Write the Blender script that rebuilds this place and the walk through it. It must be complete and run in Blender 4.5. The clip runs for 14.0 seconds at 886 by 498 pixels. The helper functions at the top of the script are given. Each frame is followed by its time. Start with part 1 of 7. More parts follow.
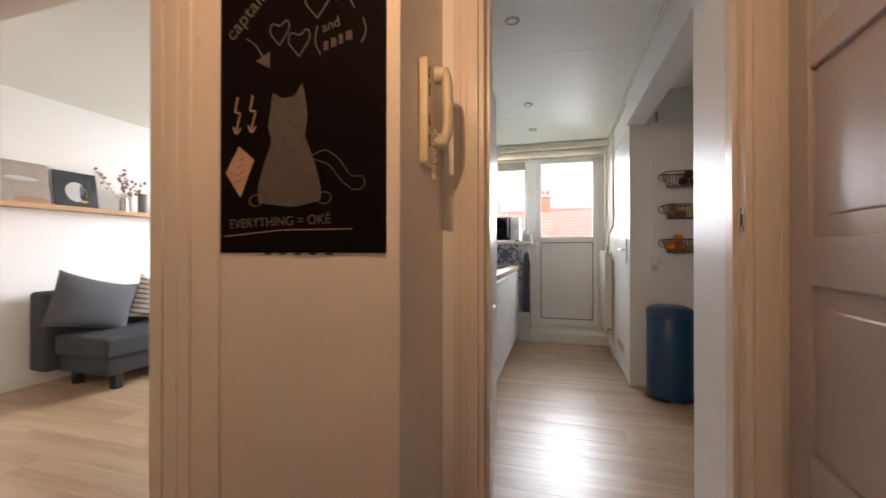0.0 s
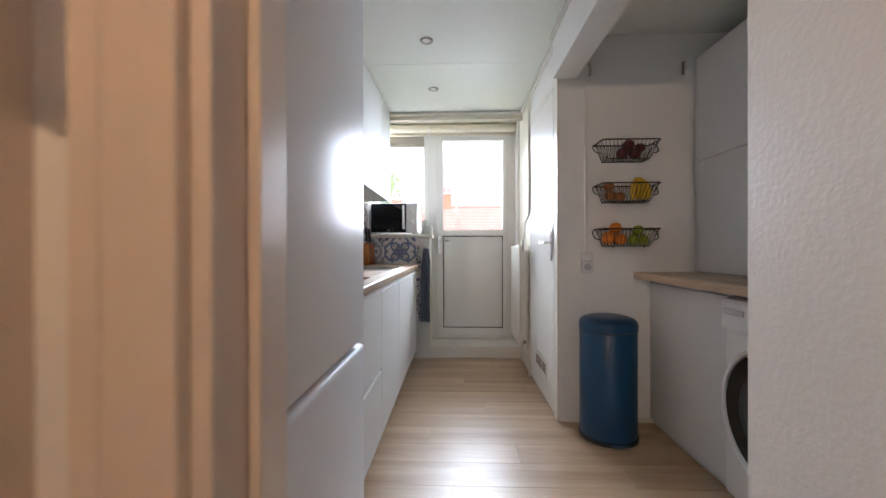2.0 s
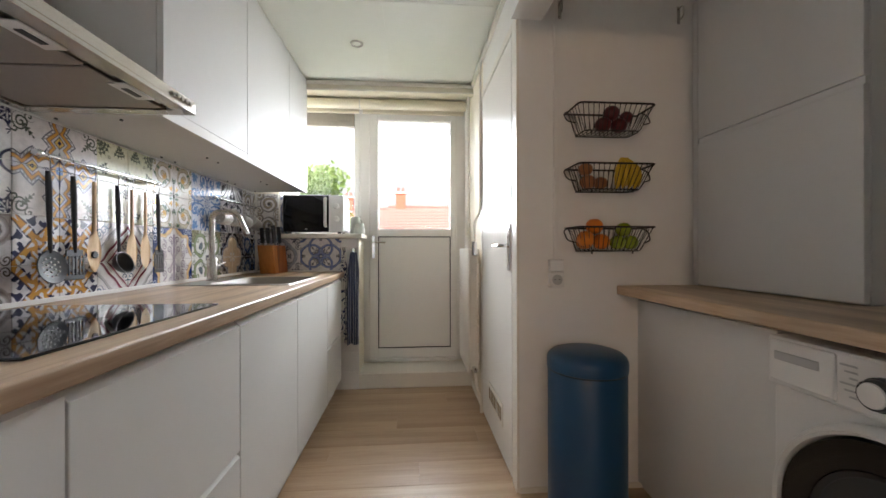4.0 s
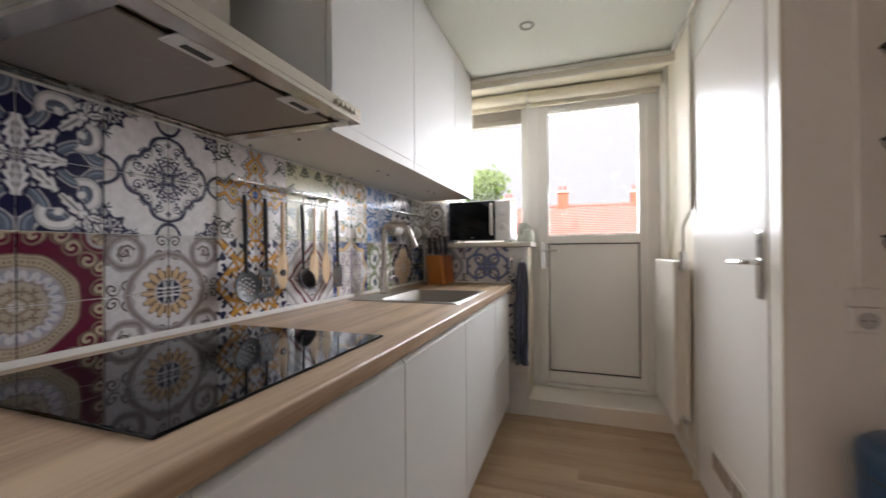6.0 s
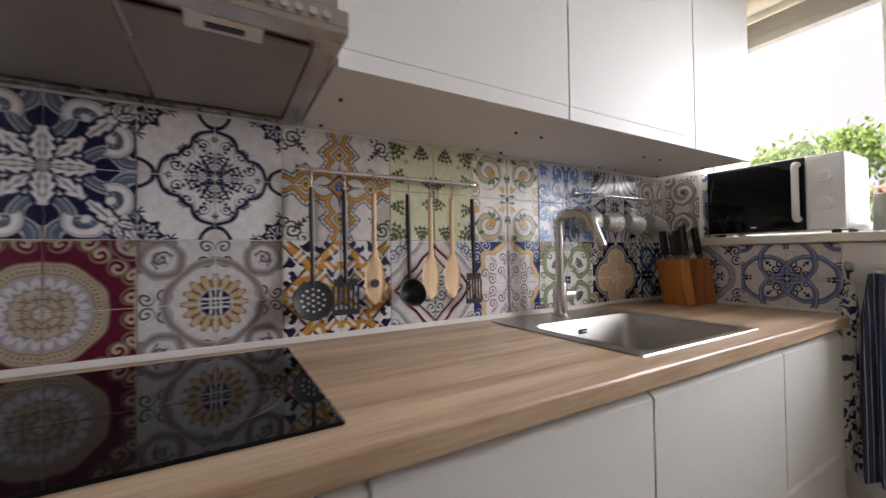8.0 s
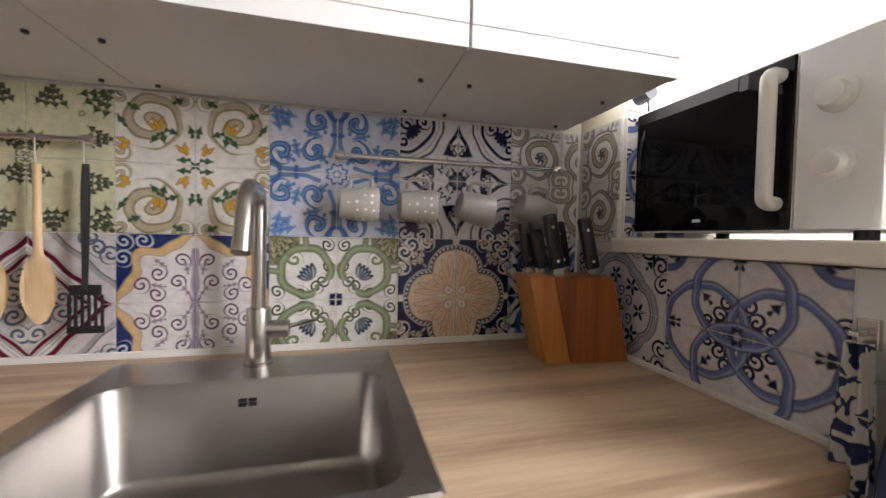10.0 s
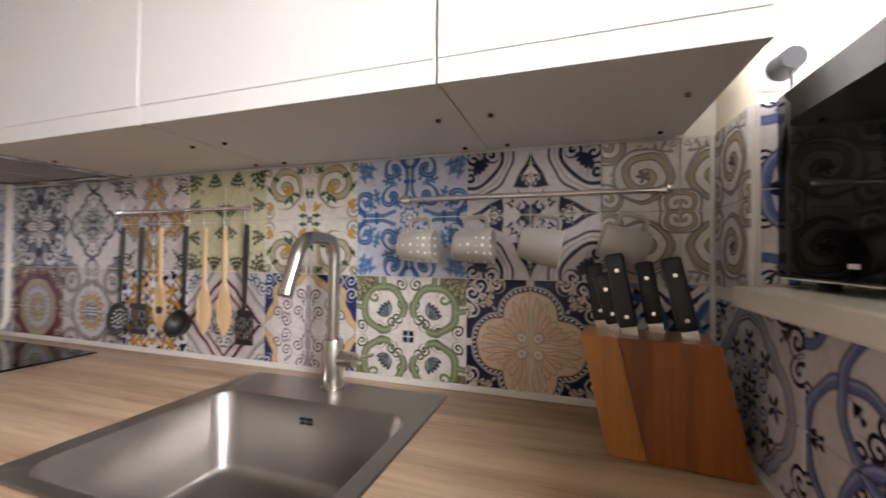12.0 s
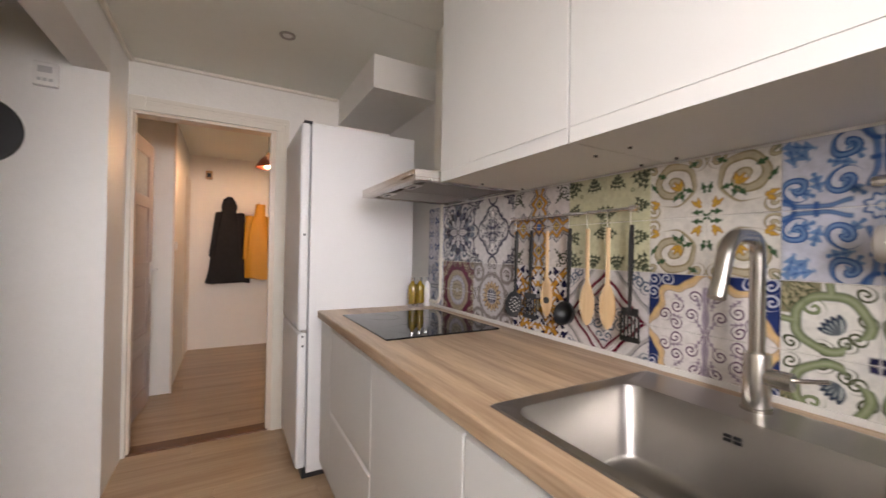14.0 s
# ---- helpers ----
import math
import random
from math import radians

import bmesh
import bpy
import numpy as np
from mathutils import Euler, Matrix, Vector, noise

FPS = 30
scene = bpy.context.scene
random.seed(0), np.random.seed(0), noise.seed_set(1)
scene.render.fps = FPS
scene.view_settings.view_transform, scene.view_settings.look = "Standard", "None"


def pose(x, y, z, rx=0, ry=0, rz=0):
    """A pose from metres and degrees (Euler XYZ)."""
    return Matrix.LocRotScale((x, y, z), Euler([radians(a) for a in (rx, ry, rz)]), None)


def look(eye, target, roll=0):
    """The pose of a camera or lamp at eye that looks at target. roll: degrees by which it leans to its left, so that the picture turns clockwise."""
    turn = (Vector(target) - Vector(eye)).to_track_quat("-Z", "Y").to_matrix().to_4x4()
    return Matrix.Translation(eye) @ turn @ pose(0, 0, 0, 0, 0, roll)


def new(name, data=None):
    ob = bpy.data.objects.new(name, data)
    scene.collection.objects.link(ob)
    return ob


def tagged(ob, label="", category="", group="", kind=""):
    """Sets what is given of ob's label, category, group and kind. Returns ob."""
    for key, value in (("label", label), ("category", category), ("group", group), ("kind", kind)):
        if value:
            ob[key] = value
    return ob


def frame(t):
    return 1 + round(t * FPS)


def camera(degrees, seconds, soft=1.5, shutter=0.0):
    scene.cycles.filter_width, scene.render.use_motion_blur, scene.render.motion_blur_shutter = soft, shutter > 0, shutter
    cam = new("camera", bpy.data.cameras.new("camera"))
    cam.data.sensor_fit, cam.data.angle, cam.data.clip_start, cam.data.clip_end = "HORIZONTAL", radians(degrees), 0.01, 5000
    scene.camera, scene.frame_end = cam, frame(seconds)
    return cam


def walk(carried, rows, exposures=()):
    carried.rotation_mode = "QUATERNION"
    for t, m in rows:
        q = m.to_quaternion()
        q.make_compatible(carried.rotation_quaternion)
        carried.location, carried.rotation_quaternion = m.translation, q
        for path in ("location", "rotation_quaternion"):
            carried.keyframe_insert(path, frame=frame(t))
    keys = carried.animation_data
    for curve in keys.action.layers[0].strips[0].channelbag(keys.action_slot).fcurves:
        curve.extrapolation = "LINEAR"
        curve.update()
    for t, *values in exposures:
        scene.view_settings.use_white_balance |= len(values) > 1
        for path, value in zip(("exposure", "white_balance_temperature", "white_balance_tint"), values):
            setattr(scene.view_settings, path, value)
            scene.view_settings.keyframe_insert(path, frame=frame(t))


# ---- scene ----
cam = camera(97.8, 14.0, shutter=0.35)
PATH = [
    (0, (0.17, 0.041, 1.087), (-0.389, 1.961, 1.096), 0.0),
    (0.5, (0.166, 0.283, 1.099), (-0.233, 2.243, 1.105), 0.0),
    (1, (0.162, 0.548, 1.066), (-0.106, 2.53, 1.075), 0.0),
    (1.5, (0.108, 0.818, 1.07), (-0.048, 2.812, 1.071), 0.0),
    (2, (0.124, 1.06, 1.061), (0.057, 3.058, 1.058), -0.1),
    (2.5, (0.212, 1.287, 1.062), (0.228, 3.287, 1.063), 0.0),
    (3, (0.242, 1.484, 1.047), (0.36, 3.48, 1.054), -0.0),
    (3.2, (0.251, 1.552, 1.056), (0.417, 3.545, 1.055), -0.1),
    (5.3, (0.307, 1.961, 1.104), (0.306, 3.961, 1.107), -0.1),
    (5.5, (0.266, 1.98, 1.114), (0.132, 3.976, 1.118), -0.1),
    (6, (0.178, 2.078, 1.142), (-0.468, 3.971, 1.152), -0.4),
    (6.5, (0.189, 2.198, 1.159), (-0.926, 3.859, 1.166), -0.5),
    (7, (0.265, 2.374, 1.156), (-1.197, 3.74, 1.171), -0.8),
    (7.5, (0.283, 2.597, 1.151), (-1.365, 3.73, 1.166), -0.6),
    (8, (0.221, 2.866, 1.144), (-1.509, 3.869, 1.175), -0.9),
    (8.5, (0.205, 3.16, 1.101), (-1.547, 4.124, 1.14), -0.6),
    (9, (0.202, 3.468, 1.099), (-1.553, 4.426, 1.136), -0.6),
    (9.2, (0.191, 3.651, 1.136), (-1.617, 4.507, 1.139), -0.1),
    (11.3, (-0.008, 4.416, 1.228), (-2.007, 4.419, 1.249), 0.5),
    (11.5, (-0.004, 4.468, 1.239), (-1.996, 4.294, 1.258), 0.3),
    (12, (0.036, 4.518, 1.248), (-1.863, 3.892, 1.28), 0.5),
    (12.5, (0.066, 4.477, 1.244), (-1.65, 3.451, 1.283), 0.7),
    (13, (0.102, 4.43, 1.241), (-1.384, 3.091, 1.277), 1.1),
    (13.5, (0.142, 4.395, 1.243), (-1.079, 2.812, 1.263), 0.9),
    (14, (0.201, 4.35, 1.242), (-0.777, 2.606, 1.255), 1.0),
]
EXPOSURES = [(0.0, 1.83, 6150, 14), (1.0, 2.12, 5650, 14), (2.2, 2.08, 5750, 12), (3.2, 2.00, 6100, 11), (5.5, 1.75, 6400, 14), (7.0, 1.62, 6400, 17), (9.2, 1.68, 6600, 17), (11.5, 1.83, 6850, 19), (14.0, 1.77, 7000, 20)]
walk(cam, [(t, look(eye, target, roll)) for t, eye, target, roll in PATH], EXPOSURES)

# ---- daylight, sun and the lamps of the place ----
world = bpy.data.worlds.new("world")
scene.world = world
world.use_nodes = True
wn = world.node_tree.nodes
sky = wn.new("ShaderNodeTexSky")
sky.sky_type, sky.sun_disc = "NISHITA", False
sky.dust_density, sky.ozone_density = 7.0, 0.3
sky.sun_elevation, sky.sun_rotation = radians(48), radians(215)
wn["Background"].inputs["Strength"].default_value = 0.15
world.node_tree.links.new(sky.outputs["Color"], wn["Background"].inputs["Color"])


def lamp(name, kind, m, energy, color, size=0.5, size_y=None):
    data = bpy.data.lights.new(name, kind)
    data.energy, data.color = energy, color
    if kind == "AREA":
        data.shape, data.size, data.size_y = "RECTANGLE", size, size_y or size
    elif kind == "SUN":
        data.angle = radians(size)
    else:
        data.shadow_soft_size = size
    ob = new(name, data)
    ob.matrix_world = m
    return ob


lamp("sun", "SUN", look((3, -6, 8), (0, 0, 0)), 2.0, (1.0, 0.95, 0.88), 0.5)
lamp("door_daylight", "AREA", look((1.15, 8.8, 3.0), (0.15, 3.0, 1.1)), 640, (0.93, 0.97, 1.0), 6.0, 3.8)
lamp("living_daylight", "AREA", look((-2.6, 5.1, 1.5), (-2.6, 0.0, 0.8)), 13, (0.97, 0.98, 1.0), 2.2, 1.6)
lamp("hall_bulb", "POINT", pose(-0.145, 0.20, 2.045), 33, (1.0, 0.60, 0.31), 0.04)


# ---- materials ----
def material(name, color, rough=0.5, metal=0.0, vary=0.06, scale=6.0, bump=0.0, bump_scale=80.0, stretch=(1, 1, 1), coat=0.0, each=0.0, spec=0.5):
    """A surface with cloudy variation at two scales, fine relief, and a little change of tone from piece to piece."""
    m = bpy.data.materials.new(name)
    m.use_nodes = True
    nt = m.node_tree
    n, l = nt.nodes, nt.links
    b = n["Principled BSDF"]
    b.inputs["Roughness"].default_value, b.inputs["Metallic"].default_value = rough, metal
    b.inputs["Coat Weight"].default_value, b.inputs["Specular IOR Level"].default_value = coat, spec
    tc, mp = n.new("ShaderNodeTexCoord"), n.new("ShaderNodeMapping")
    mp.inputs["Scale"].default_value = stretch
    l.new(tc.outputs["Object"], mp.inputs["Vector"])
    big, fine = n.new("ShaderNodeTexNoise"), n.new("ShaderNodeTexNoise")
    for tex, s in ((big, scale), (fine, scale * 9)):
        tex.inputs["Scale"].default_value, tex.inputs["Detail"].default_value = s, 4
        l.new(mp.outputs["Vector"], tex.inputs["Vector"])
    add = n.new("ShaderNodeMath")
    add.operation = "ADD"
    l.new(big.outputs["Fac"], add.inputs[0])
    l.new(fine.outputs["Fac"], add.inputs[1])
    ramp = n.new("ShaderNodeMapRange")
    ramp.inputs["From Min"].default_value, ramp.inputs["From Max"].default_value = 0.4, 1.6
    ramp.inputs["To Min"].default_value, ramp.inputs["To Max"].default_value = 1 - vary, 1 + vary
    l.new(add.outputs[0], ramp.inputs["Value"])
    val = ramp.outputs["Result"]
    if each:
        info, er, mul = n.new("ShaderNodeObjectInfo"), n.new("ShaderNodeMapRange"), n.new("ShaderNodeMath")
        er.inputs["To Min"].default_value, er.inputs["To Max"].default_value = 1 - each, 1 + each
        l.new(info.outputs["Random"], er.inputs["Value"])
        mul.operation = "MULTIPLY"
        l.new(val, mul.inputs[0])
        l.new(er.outputs["Result"], mul.inputs[1])
        val = mul.outputs[0]
    hsv = n.new("ShaderNodeHueSaturation")
    hsv.inputs["Color"].default_value = (*color, 1)
    l.new(val, hsv.inputs["Value"])
    l.new(hsv.outputs["Color"], b.inputs["Base Color"])
    rr = n.new("ShaderNodeMapRange")
    rr.inputs["From Min"].default_value, rr.inputs["From Max"].default_value = 0.1, 0.9
    rr.inputs["To Min"].default_value, rr.inputs["To Max"].default_value = rough * 0.85, min(1, rough * 1.15)
    l.new(big.outputs["Fac"], rr.inputs["Value"])
    l.new(rr.outputs["Result"], b.inputs["Roughness"])
    if bump:
        bt, bp = n.new("ShaderNodeTexNoise"), n.new("ShaderNodeBump")
        bt.inputs["Scale"].default_value, bt.inputs["Detail"].default_value = bump_scale, 3
        bp.inputs["Strength"].default_value, bp.inputs["Distance"].default_value = bump, 0.003
        l.new(mp.outputs["Vector"], bt.inputs["Vector"])
        l.new(bt.outputs["Fac"], bp.inputs["Height"])
        l.new(bp.outputs["Normal"], b.inputs["Normal"])
    return m


def wood(name, dark, light, rough=0.45, along="Y", grain=14.0, each=0.0, knots=0.5):
    """Timber: long streaks along one axis, with finer pores across."""
    m = bpy.data.materials.new(name)
    m.use_nodes = True
    nt = m.node_tree
    n, l = nt.nodes, nt.links
    b = n["Principled BSDF"]
    b.inputs["Roughness"].default_value = rough
    tc, mp, info = n.new("ShaderNodeTexCoord"), n.new("ShaderNodeMapping"), n.new("ShaderNodeObjectInfo")
    k = 0.07
    mp.inputs["Scale"].default_value = {"X": (k, 1, 1), "Y": (1, k, 1), "Z": (1, 1, k)}[along]
    off = n.new("ShaderNodeVectorMath")
    off.operation = "MULTIPLY_ADD"
    comb = n.new("ShaderNodeCombineXYZ")
    for i in range(3):
        l.new(info.outputs["Random"], comb.inputs[i])
    off.inputs[1].default_value = (7, 13, 9)
    l.new(comb.outputs[0], off.inputs[0])
    l.new(tc.outputs["Object"], off.inputs[2])
    l.new(off.outputs[0], mp.inputs["Vector"])
    g1, g2 = n.new("ShaderNodeTexNoise"), n.new("ShaderNodeTexNoise")
    for tex, s, d in ((g1, grain, knots), (g2, grain * 9, 0.2)):
        tex.inputs["Scale"].default_value, tex.inputs["Distortion"].default_value, tex.inputs["Detail"].default_value = s, d, 5
        l.new(mp.outputs["Vector"], tex.inputs["Vector"])
    mix = n.new("ShaderNodeMath")
    mix.operation = "MULTIPLY_ADD"
    mix.inputs[1].default_value = 0.35
    l.new(g2.outputs["Fac"], mix.inputs[0])
    l.new(g1.outputs["Fac"], mix.inputs[2])
    ramp = n.new("ShaderNodeValToRGB")
    ramp.color_ramp.elements[0].position, ramp.color_ramp.elements[0].color = 0.48, (*dark, 1)
    ramp.color_ramp.elements[1].position, ramp.color_ramp.elements[1].color = 0.82, (*light, 1)
    l.new(mix.outputs[0], ramp.inputs["Fac"])
    hsv, er = n.new("ShaderNodeHueSaturation"), n.new("ShaderNodeMapRange")
    er.inputs["To Min"].default_value, er.inputs["To Max"].default_value = 1 - each, 1 + each
    l.new(info.outputs["Random"], er.inputs["Value"])
    l.new(er.outputs["Result"], hsv.inputs["Value"])
    l.new(ramp.outputs["Color"], hsv.inputs["Color"])
    l.new(hsv.outputs["Color"], b.inputs["Base Color"])
    bp = n.new("ShaderNodeBump")
    bp.inputs["Strength"].default_value, bp.inputs["Distance"].default_value = 0.12, 0.002
    l.new(g2.outputs["Fac"], bp.inputs["Height"])
    l.new(bp.outputs["Normal"], b.inputs["Normal"])
    return m


def clear_glass(name, tint=(1, 1, 1), rough=0.0):
    m = bpy.data.materials.new(name)
    m.use_nodes = True
    n, l = m.node_tree.nodes, m.node_tree.links
    g, t, mix, fr = n.new("ShaderNodeBsdfGlossy"), n.new("ShaderNodeBsdfTransparent"), n.new("ShaderNodeMixShader"), n.new("ShaderNodeFresnel")
    g.inputs["Roughness"].default_value = rough
    t.inputs["Color"].default_value = (*tint, 1)
    fr.inputs["IOR"].default_value = 1.4
    l.new(fr.outputs[0], mix.inputs[0])
    l.new(t.outputs[0], mix.inputs[1])
    l.new(g.outputs[0], mix.inputs[2])
    l.new(mix.outputs[0], n["Material Output"].inputs["Surface"])
    return m


def glow(name, color, strength):
    m = bpy.data.materials.new(name)
    m.use_nodes = True
    b = m.node_tree.nodes["Principled BSDF"]
    b.inputs["Base Color"].default_value = (0.02, 0.02, 0.02, 1)
    b.inputs["Emission Color"].default_value, b.inputs["Emission Strength"].default_value = (*color, 1), strength
    return m


WALL = material("wall_paint", (0.84, 0.82, 0.78), 0.6, vary=0.03, scale=2, bump=0.25, bump_scale=60)
ROUGH_WALL = material("rough_gloss_wall", (0.86, 0.85, 0.83), 0.42, vary=0.03, scale=3, bump=0.35, bump_scale=75)
CEIL = material("ceiling_paint", (0.80, 0.81, 0.74), 0.5, vary=0.02, scale=2, bump=0.08)
GLOSS = material("cream_gloss_paint", (0.80, 0.76, 0.68), 0.3, vary=0.03, scale=4, bump=0.15, bump_scale=25, spec=0.15)
CASING = material("casing_paint", (0.76, 0.66, 0.56), 0.3, vary=0.04, scale=4, bump=0.15, bump_scale=20)
CREAM_WALL = material("cream_wall_paint", (0.79, 0.73, 0.60), 0.6, vary=0.03, scale=3, bump=0.15, bump_scale=40, spec=0.06)
UPVC = material("white_plastic_frame", (0.82, 0.80, 0.76), 0.35, vary=0.02)
CREAM = material("cream_shade", (0.74, 0.68, 0.54), 0.6, vary=0.05)
CABINET = material("matt_white_lacquer", (0.73, 0.725, 0.705), 0.5, vary=0.015, scale=2, spec=0.08)
FRIDGE = material("white_enamel", (0.78, 0.78, 0.785), 0.34, vary=0.01, coat=0.0, spec=0.06)
DOOR_GREY = material("grey_door_paint", (0.42, 0.36, 0.34), 0.32, vary=0.05, bump=0.1, bump_scale=20)
DOOR_WHITE = material("gloss_white_door", (0.80, 0.77, 0.72), 0.34, vary=0.02, spec=0.04)
STEEL = material("brushed_steel", (0.58, 0.55, 0.51), 0.26, 1.0, vary=0.05, scale=5)
SINK_STEEL = material("satin_steel", (0.40, 0.38, 0.355), 0.34, 1.0, vary=0.01, scale=6)
CHROME = material("chrome", (0.75, 0.75, 0.75), 0.1, 1.0, vary=0.02)
FILTER = material("grease_filter", (0.36, 0.32, 0.28), 0.42, 0.8, vary=0.1, scale=10, bump=0.3, bump_scale=400)
BLACK_GLASS = material("black_glass", (0.005, 0.005, 0.006), 0.04, vary=0.0, spec=0.26)
BLACK = material("black_plastic", (0.012, 0.012, 0.013), 0.4, vary=0.1, bump=0.1)
DARK_GREY = material("dark_grey_plastic", (0.022, 0.024, 0.028), 0.45, vary=0.1)
WHITE_PLASTIC = material("white_plastic", (0.80, 0.79, 0.77), 0.32, vary=0.02)
BONE = material("aged_white_plastic", (0.72, 0.62, 0.44), 0.4, vary=0.04)
BLUE = material("petrol_blue_enamel", (0.004, 0.045, 0.115), 0.33, vary=0.015)
WORKTOP = wood("oak_worktop", (0.31, 0.195, 0.115), (0.62, 0.46, 0.31), 0.38, "Y", 12)
FLOOR_WOOD = wood("oak_laminate", (0.38, 0.25, 0.145), (0.54, 0.39, 0.25), 0.32, "X", 9, each=0.05)
SPOON_WOOD = wood("beech", (0.60, 0.39, 0.20), (0.78, 0.57, 0.34), 0.55, "Z", 20)
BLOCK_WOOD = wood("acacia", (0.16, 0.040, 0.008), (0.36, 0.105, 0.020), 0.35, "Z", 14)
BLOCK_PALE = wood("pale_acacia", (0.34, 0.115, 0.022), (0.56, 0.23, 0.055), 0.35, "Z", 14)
SHELF_WOOD = wood("pine_shelf", (0.42, 0.22, 0.11), (0.62, 0.38, 0.2), 0.5, "Y", 12)
GROUT = material("white_grout", (0.72, 0.70, 0.67), 0.8, vary=0.05, scale=20)
GLASS = clear_glass("window_glass")


# ---- building helpers ----
def part(name, bm, mat, parent=None, label="", smooth=False):
    """One bmesh becomes one mesh object, under a thing or a part where one is given."""
    me = bpy.data.meshes.new(name)
    bm.to_mesh(me)
    bm.free()
    if smooth:
        for p in me.polygons:
            p.use_smooth = True
        me.set_sharp_from_angle(angle=radians(40))
    me.materials.append(mat)
    ob = new(name, me)
    if parent:
        ob.parent = parent
    if label:
        ob["label"] = label
    return ob


def empty(name, m, label, category, group="", kind=""):
    ob = new(name)
    ob.empty_display_size = 0.05
    ob.matrix_world = m
    return tagged(ob, label, category, group, kind)


def add_box(bm, x0, x1, y0, y1, z0, z1, bevel=0.0, seg=2):
    m = Matrix.LocRotScale(((x0 + x1) / 2, (y0 + y1) / 2, (z0 + z1) / 2), None, (abs(x1 - x0), abs(y1 - y0), abs(z1 - z0)))
    r = bmesh.ops.create_cube(bm, size=1, matrix=m)
    if bevel:
        edges = list({e for v in r["verts"] for e in v.link_edges})
        bmesh.ops.bevel(bm, geom=edges, offset=bevel, segments=seg, affect="EDGES", profile=0.5)
    return r


def boxes(*specs, bevel=0.0, seg=2):
    bm = bmesh.new()
    for s in specs:
        add_box(bm, *s, bevel=bevel, seg=seg)
    return bm


def add_cyl(bm, a, b, r0, r1=None, seg=20, caps=True):
    a, b = Vector(a), Vector(b)
    d = b - a
    m = Matrix.Translation((a + b) / 2) @ d.to_track_quat("Z", "Y").to_matrix().to_4x4()
    return bmesh.ops.create_cone(bm, cap_ends=caps, segments=seg, radius1=r0, radius2=r0 if r1 is None else r1, depth=d.length, matrix=m)


def cyl(a, b, r0, r1=None, seg=20):
    bm = bmesh.new()
    add_cyl(bm, a, b, r0, r1, seg)
    return bm


def lathe(profile, seg=32, center=(0, 0, 0)):
    """Turns (radius, height) pairs round the z axis."""
    bm = bmesh.new()
    rings = []
    for r, z in profile:
        rings.append([bm.verts.new((center[0] + r * math.cos(2 * math.pi * i / seg), center[1] + r * math.sin(2 * math.pi * i / seg), center[2] + z)) for i in range(seg)])
    for p, q in zip(rings, rings[1:]):
        for i in range(seg):
            bm.faces.new((p[i], p[(i + 1) % seg], q[(i + 1) % seg], q[i]))
    bm.faces.new(reversed(rings[0]))
    bm.faces.new(rings[-1])
    return bm


def add_tube(bm, pts, r, seg=8):
    """A round rod along a run of points; r is one radius or one for each point."""
    pts = [Vector(p) for p in pts]
    rad = r if isinstance(r, (list, tuple)) else [r] * len(pts)
    rings, ref = [], None
    for i, p in enumerate(pts):
        d = (pts[min(i + 1, len(pts) - 1)] - pts[max(i - 1, 0)]).normalized()
        if ref is None:
            ref = d.orthogonal().normalized()
        ref = (ref - d * ref.dot(d)).normalized()
        side = d.cross(ref)
        rings.append([bm.verts.new(p + rad[i] * (math.cos(a) * ref + math.sin(a) * side)) for a in (2 * math.pi * k / seg for k in range(seg))])
    for p, q in zip(rings, rings[1:]):
        for k in range(seg):
            bm.faces.new((p[k], p[(k + 1) % seg], q[(k + 1) % seg], q[k]))
    bm.faces.new(reversed(rings[0]))
    bm.faces.new(rings[-1])
    return bm


def tube(pts, r, seg=8):
    return add_tube(bmesh.new(), pts, r, seg)


def bend(corners, radius, n=6):
    """Rounds the corners of a run of points."""
    c = [Vector(p) for p in corners]
    out = [c[0]]
    for a, b, d in zip(c, c[1:], c[2:]):
        r = min(radius, (b - a).length * 0.49, (d - b).length * 0.49)
        p, q = b + (a - b).normalized() * r, b + (d - b).normalized() * r
        out += [(1 - s) ** 2 * p + 2 * s * (1 - s) * b + s * s * q for s in (k / n for k in range(n + 1))]
    return out + [c[-1]]


def structure(name, bm, mat, label, category):
    return tagged(part(name, bm, mat), label, category, kind="structure")


# ---- the rooms ----
X_TILE, X_WALL, Y_IN, Y_HALL, CEILING = -0.905, -0.915, 1.46, 1.36, 2.36
X_STUB, Y_STUB, X_CLOSET, Y_BASKET, Y_SILL, Y_DOOR = 0.72, 1.87, 0.755, 3.45, 4.80, 5.137

structure("subfloor", boxes((-4.05, 2.1, -1.33, 5.3, -0.14, -0.0125)), GROUT, "screed under the laminate", "floor")
structure("wall_kitchen_west", boxes((-1.03, X_WALL, 0.975 + 0.1, 5.3, 0, CEILING)), WALL, "off-white plastered wall behind the worktop", "wall")
structure("wall_kitchen_south", boxes((-0.92, -0.085, Y_HALL, Y_IN, 0, CEILING), (0.715, 1.0, Y_HALL, Y_IN, 0, CEILING), (-0.085, 0.715, Y_HALL, Y_IN, 2.05, CEILING)), WALL, "off-white wall with the hall doorway", "wall")
structure("wall_alcove_south", boxes((X_STUB, 2.1, Y_IN, Y_STUB, 0, CEILING)), ROUGH_WALL, "glossy white roughly plastered wall beside the doorway", "wall")
structure("wall_alcove_east", boxes((2.0, 2.1, Y_STUB, Y_BASKET, 0, CEILING)), WALL, "white wall behind the washing machine", "wall")
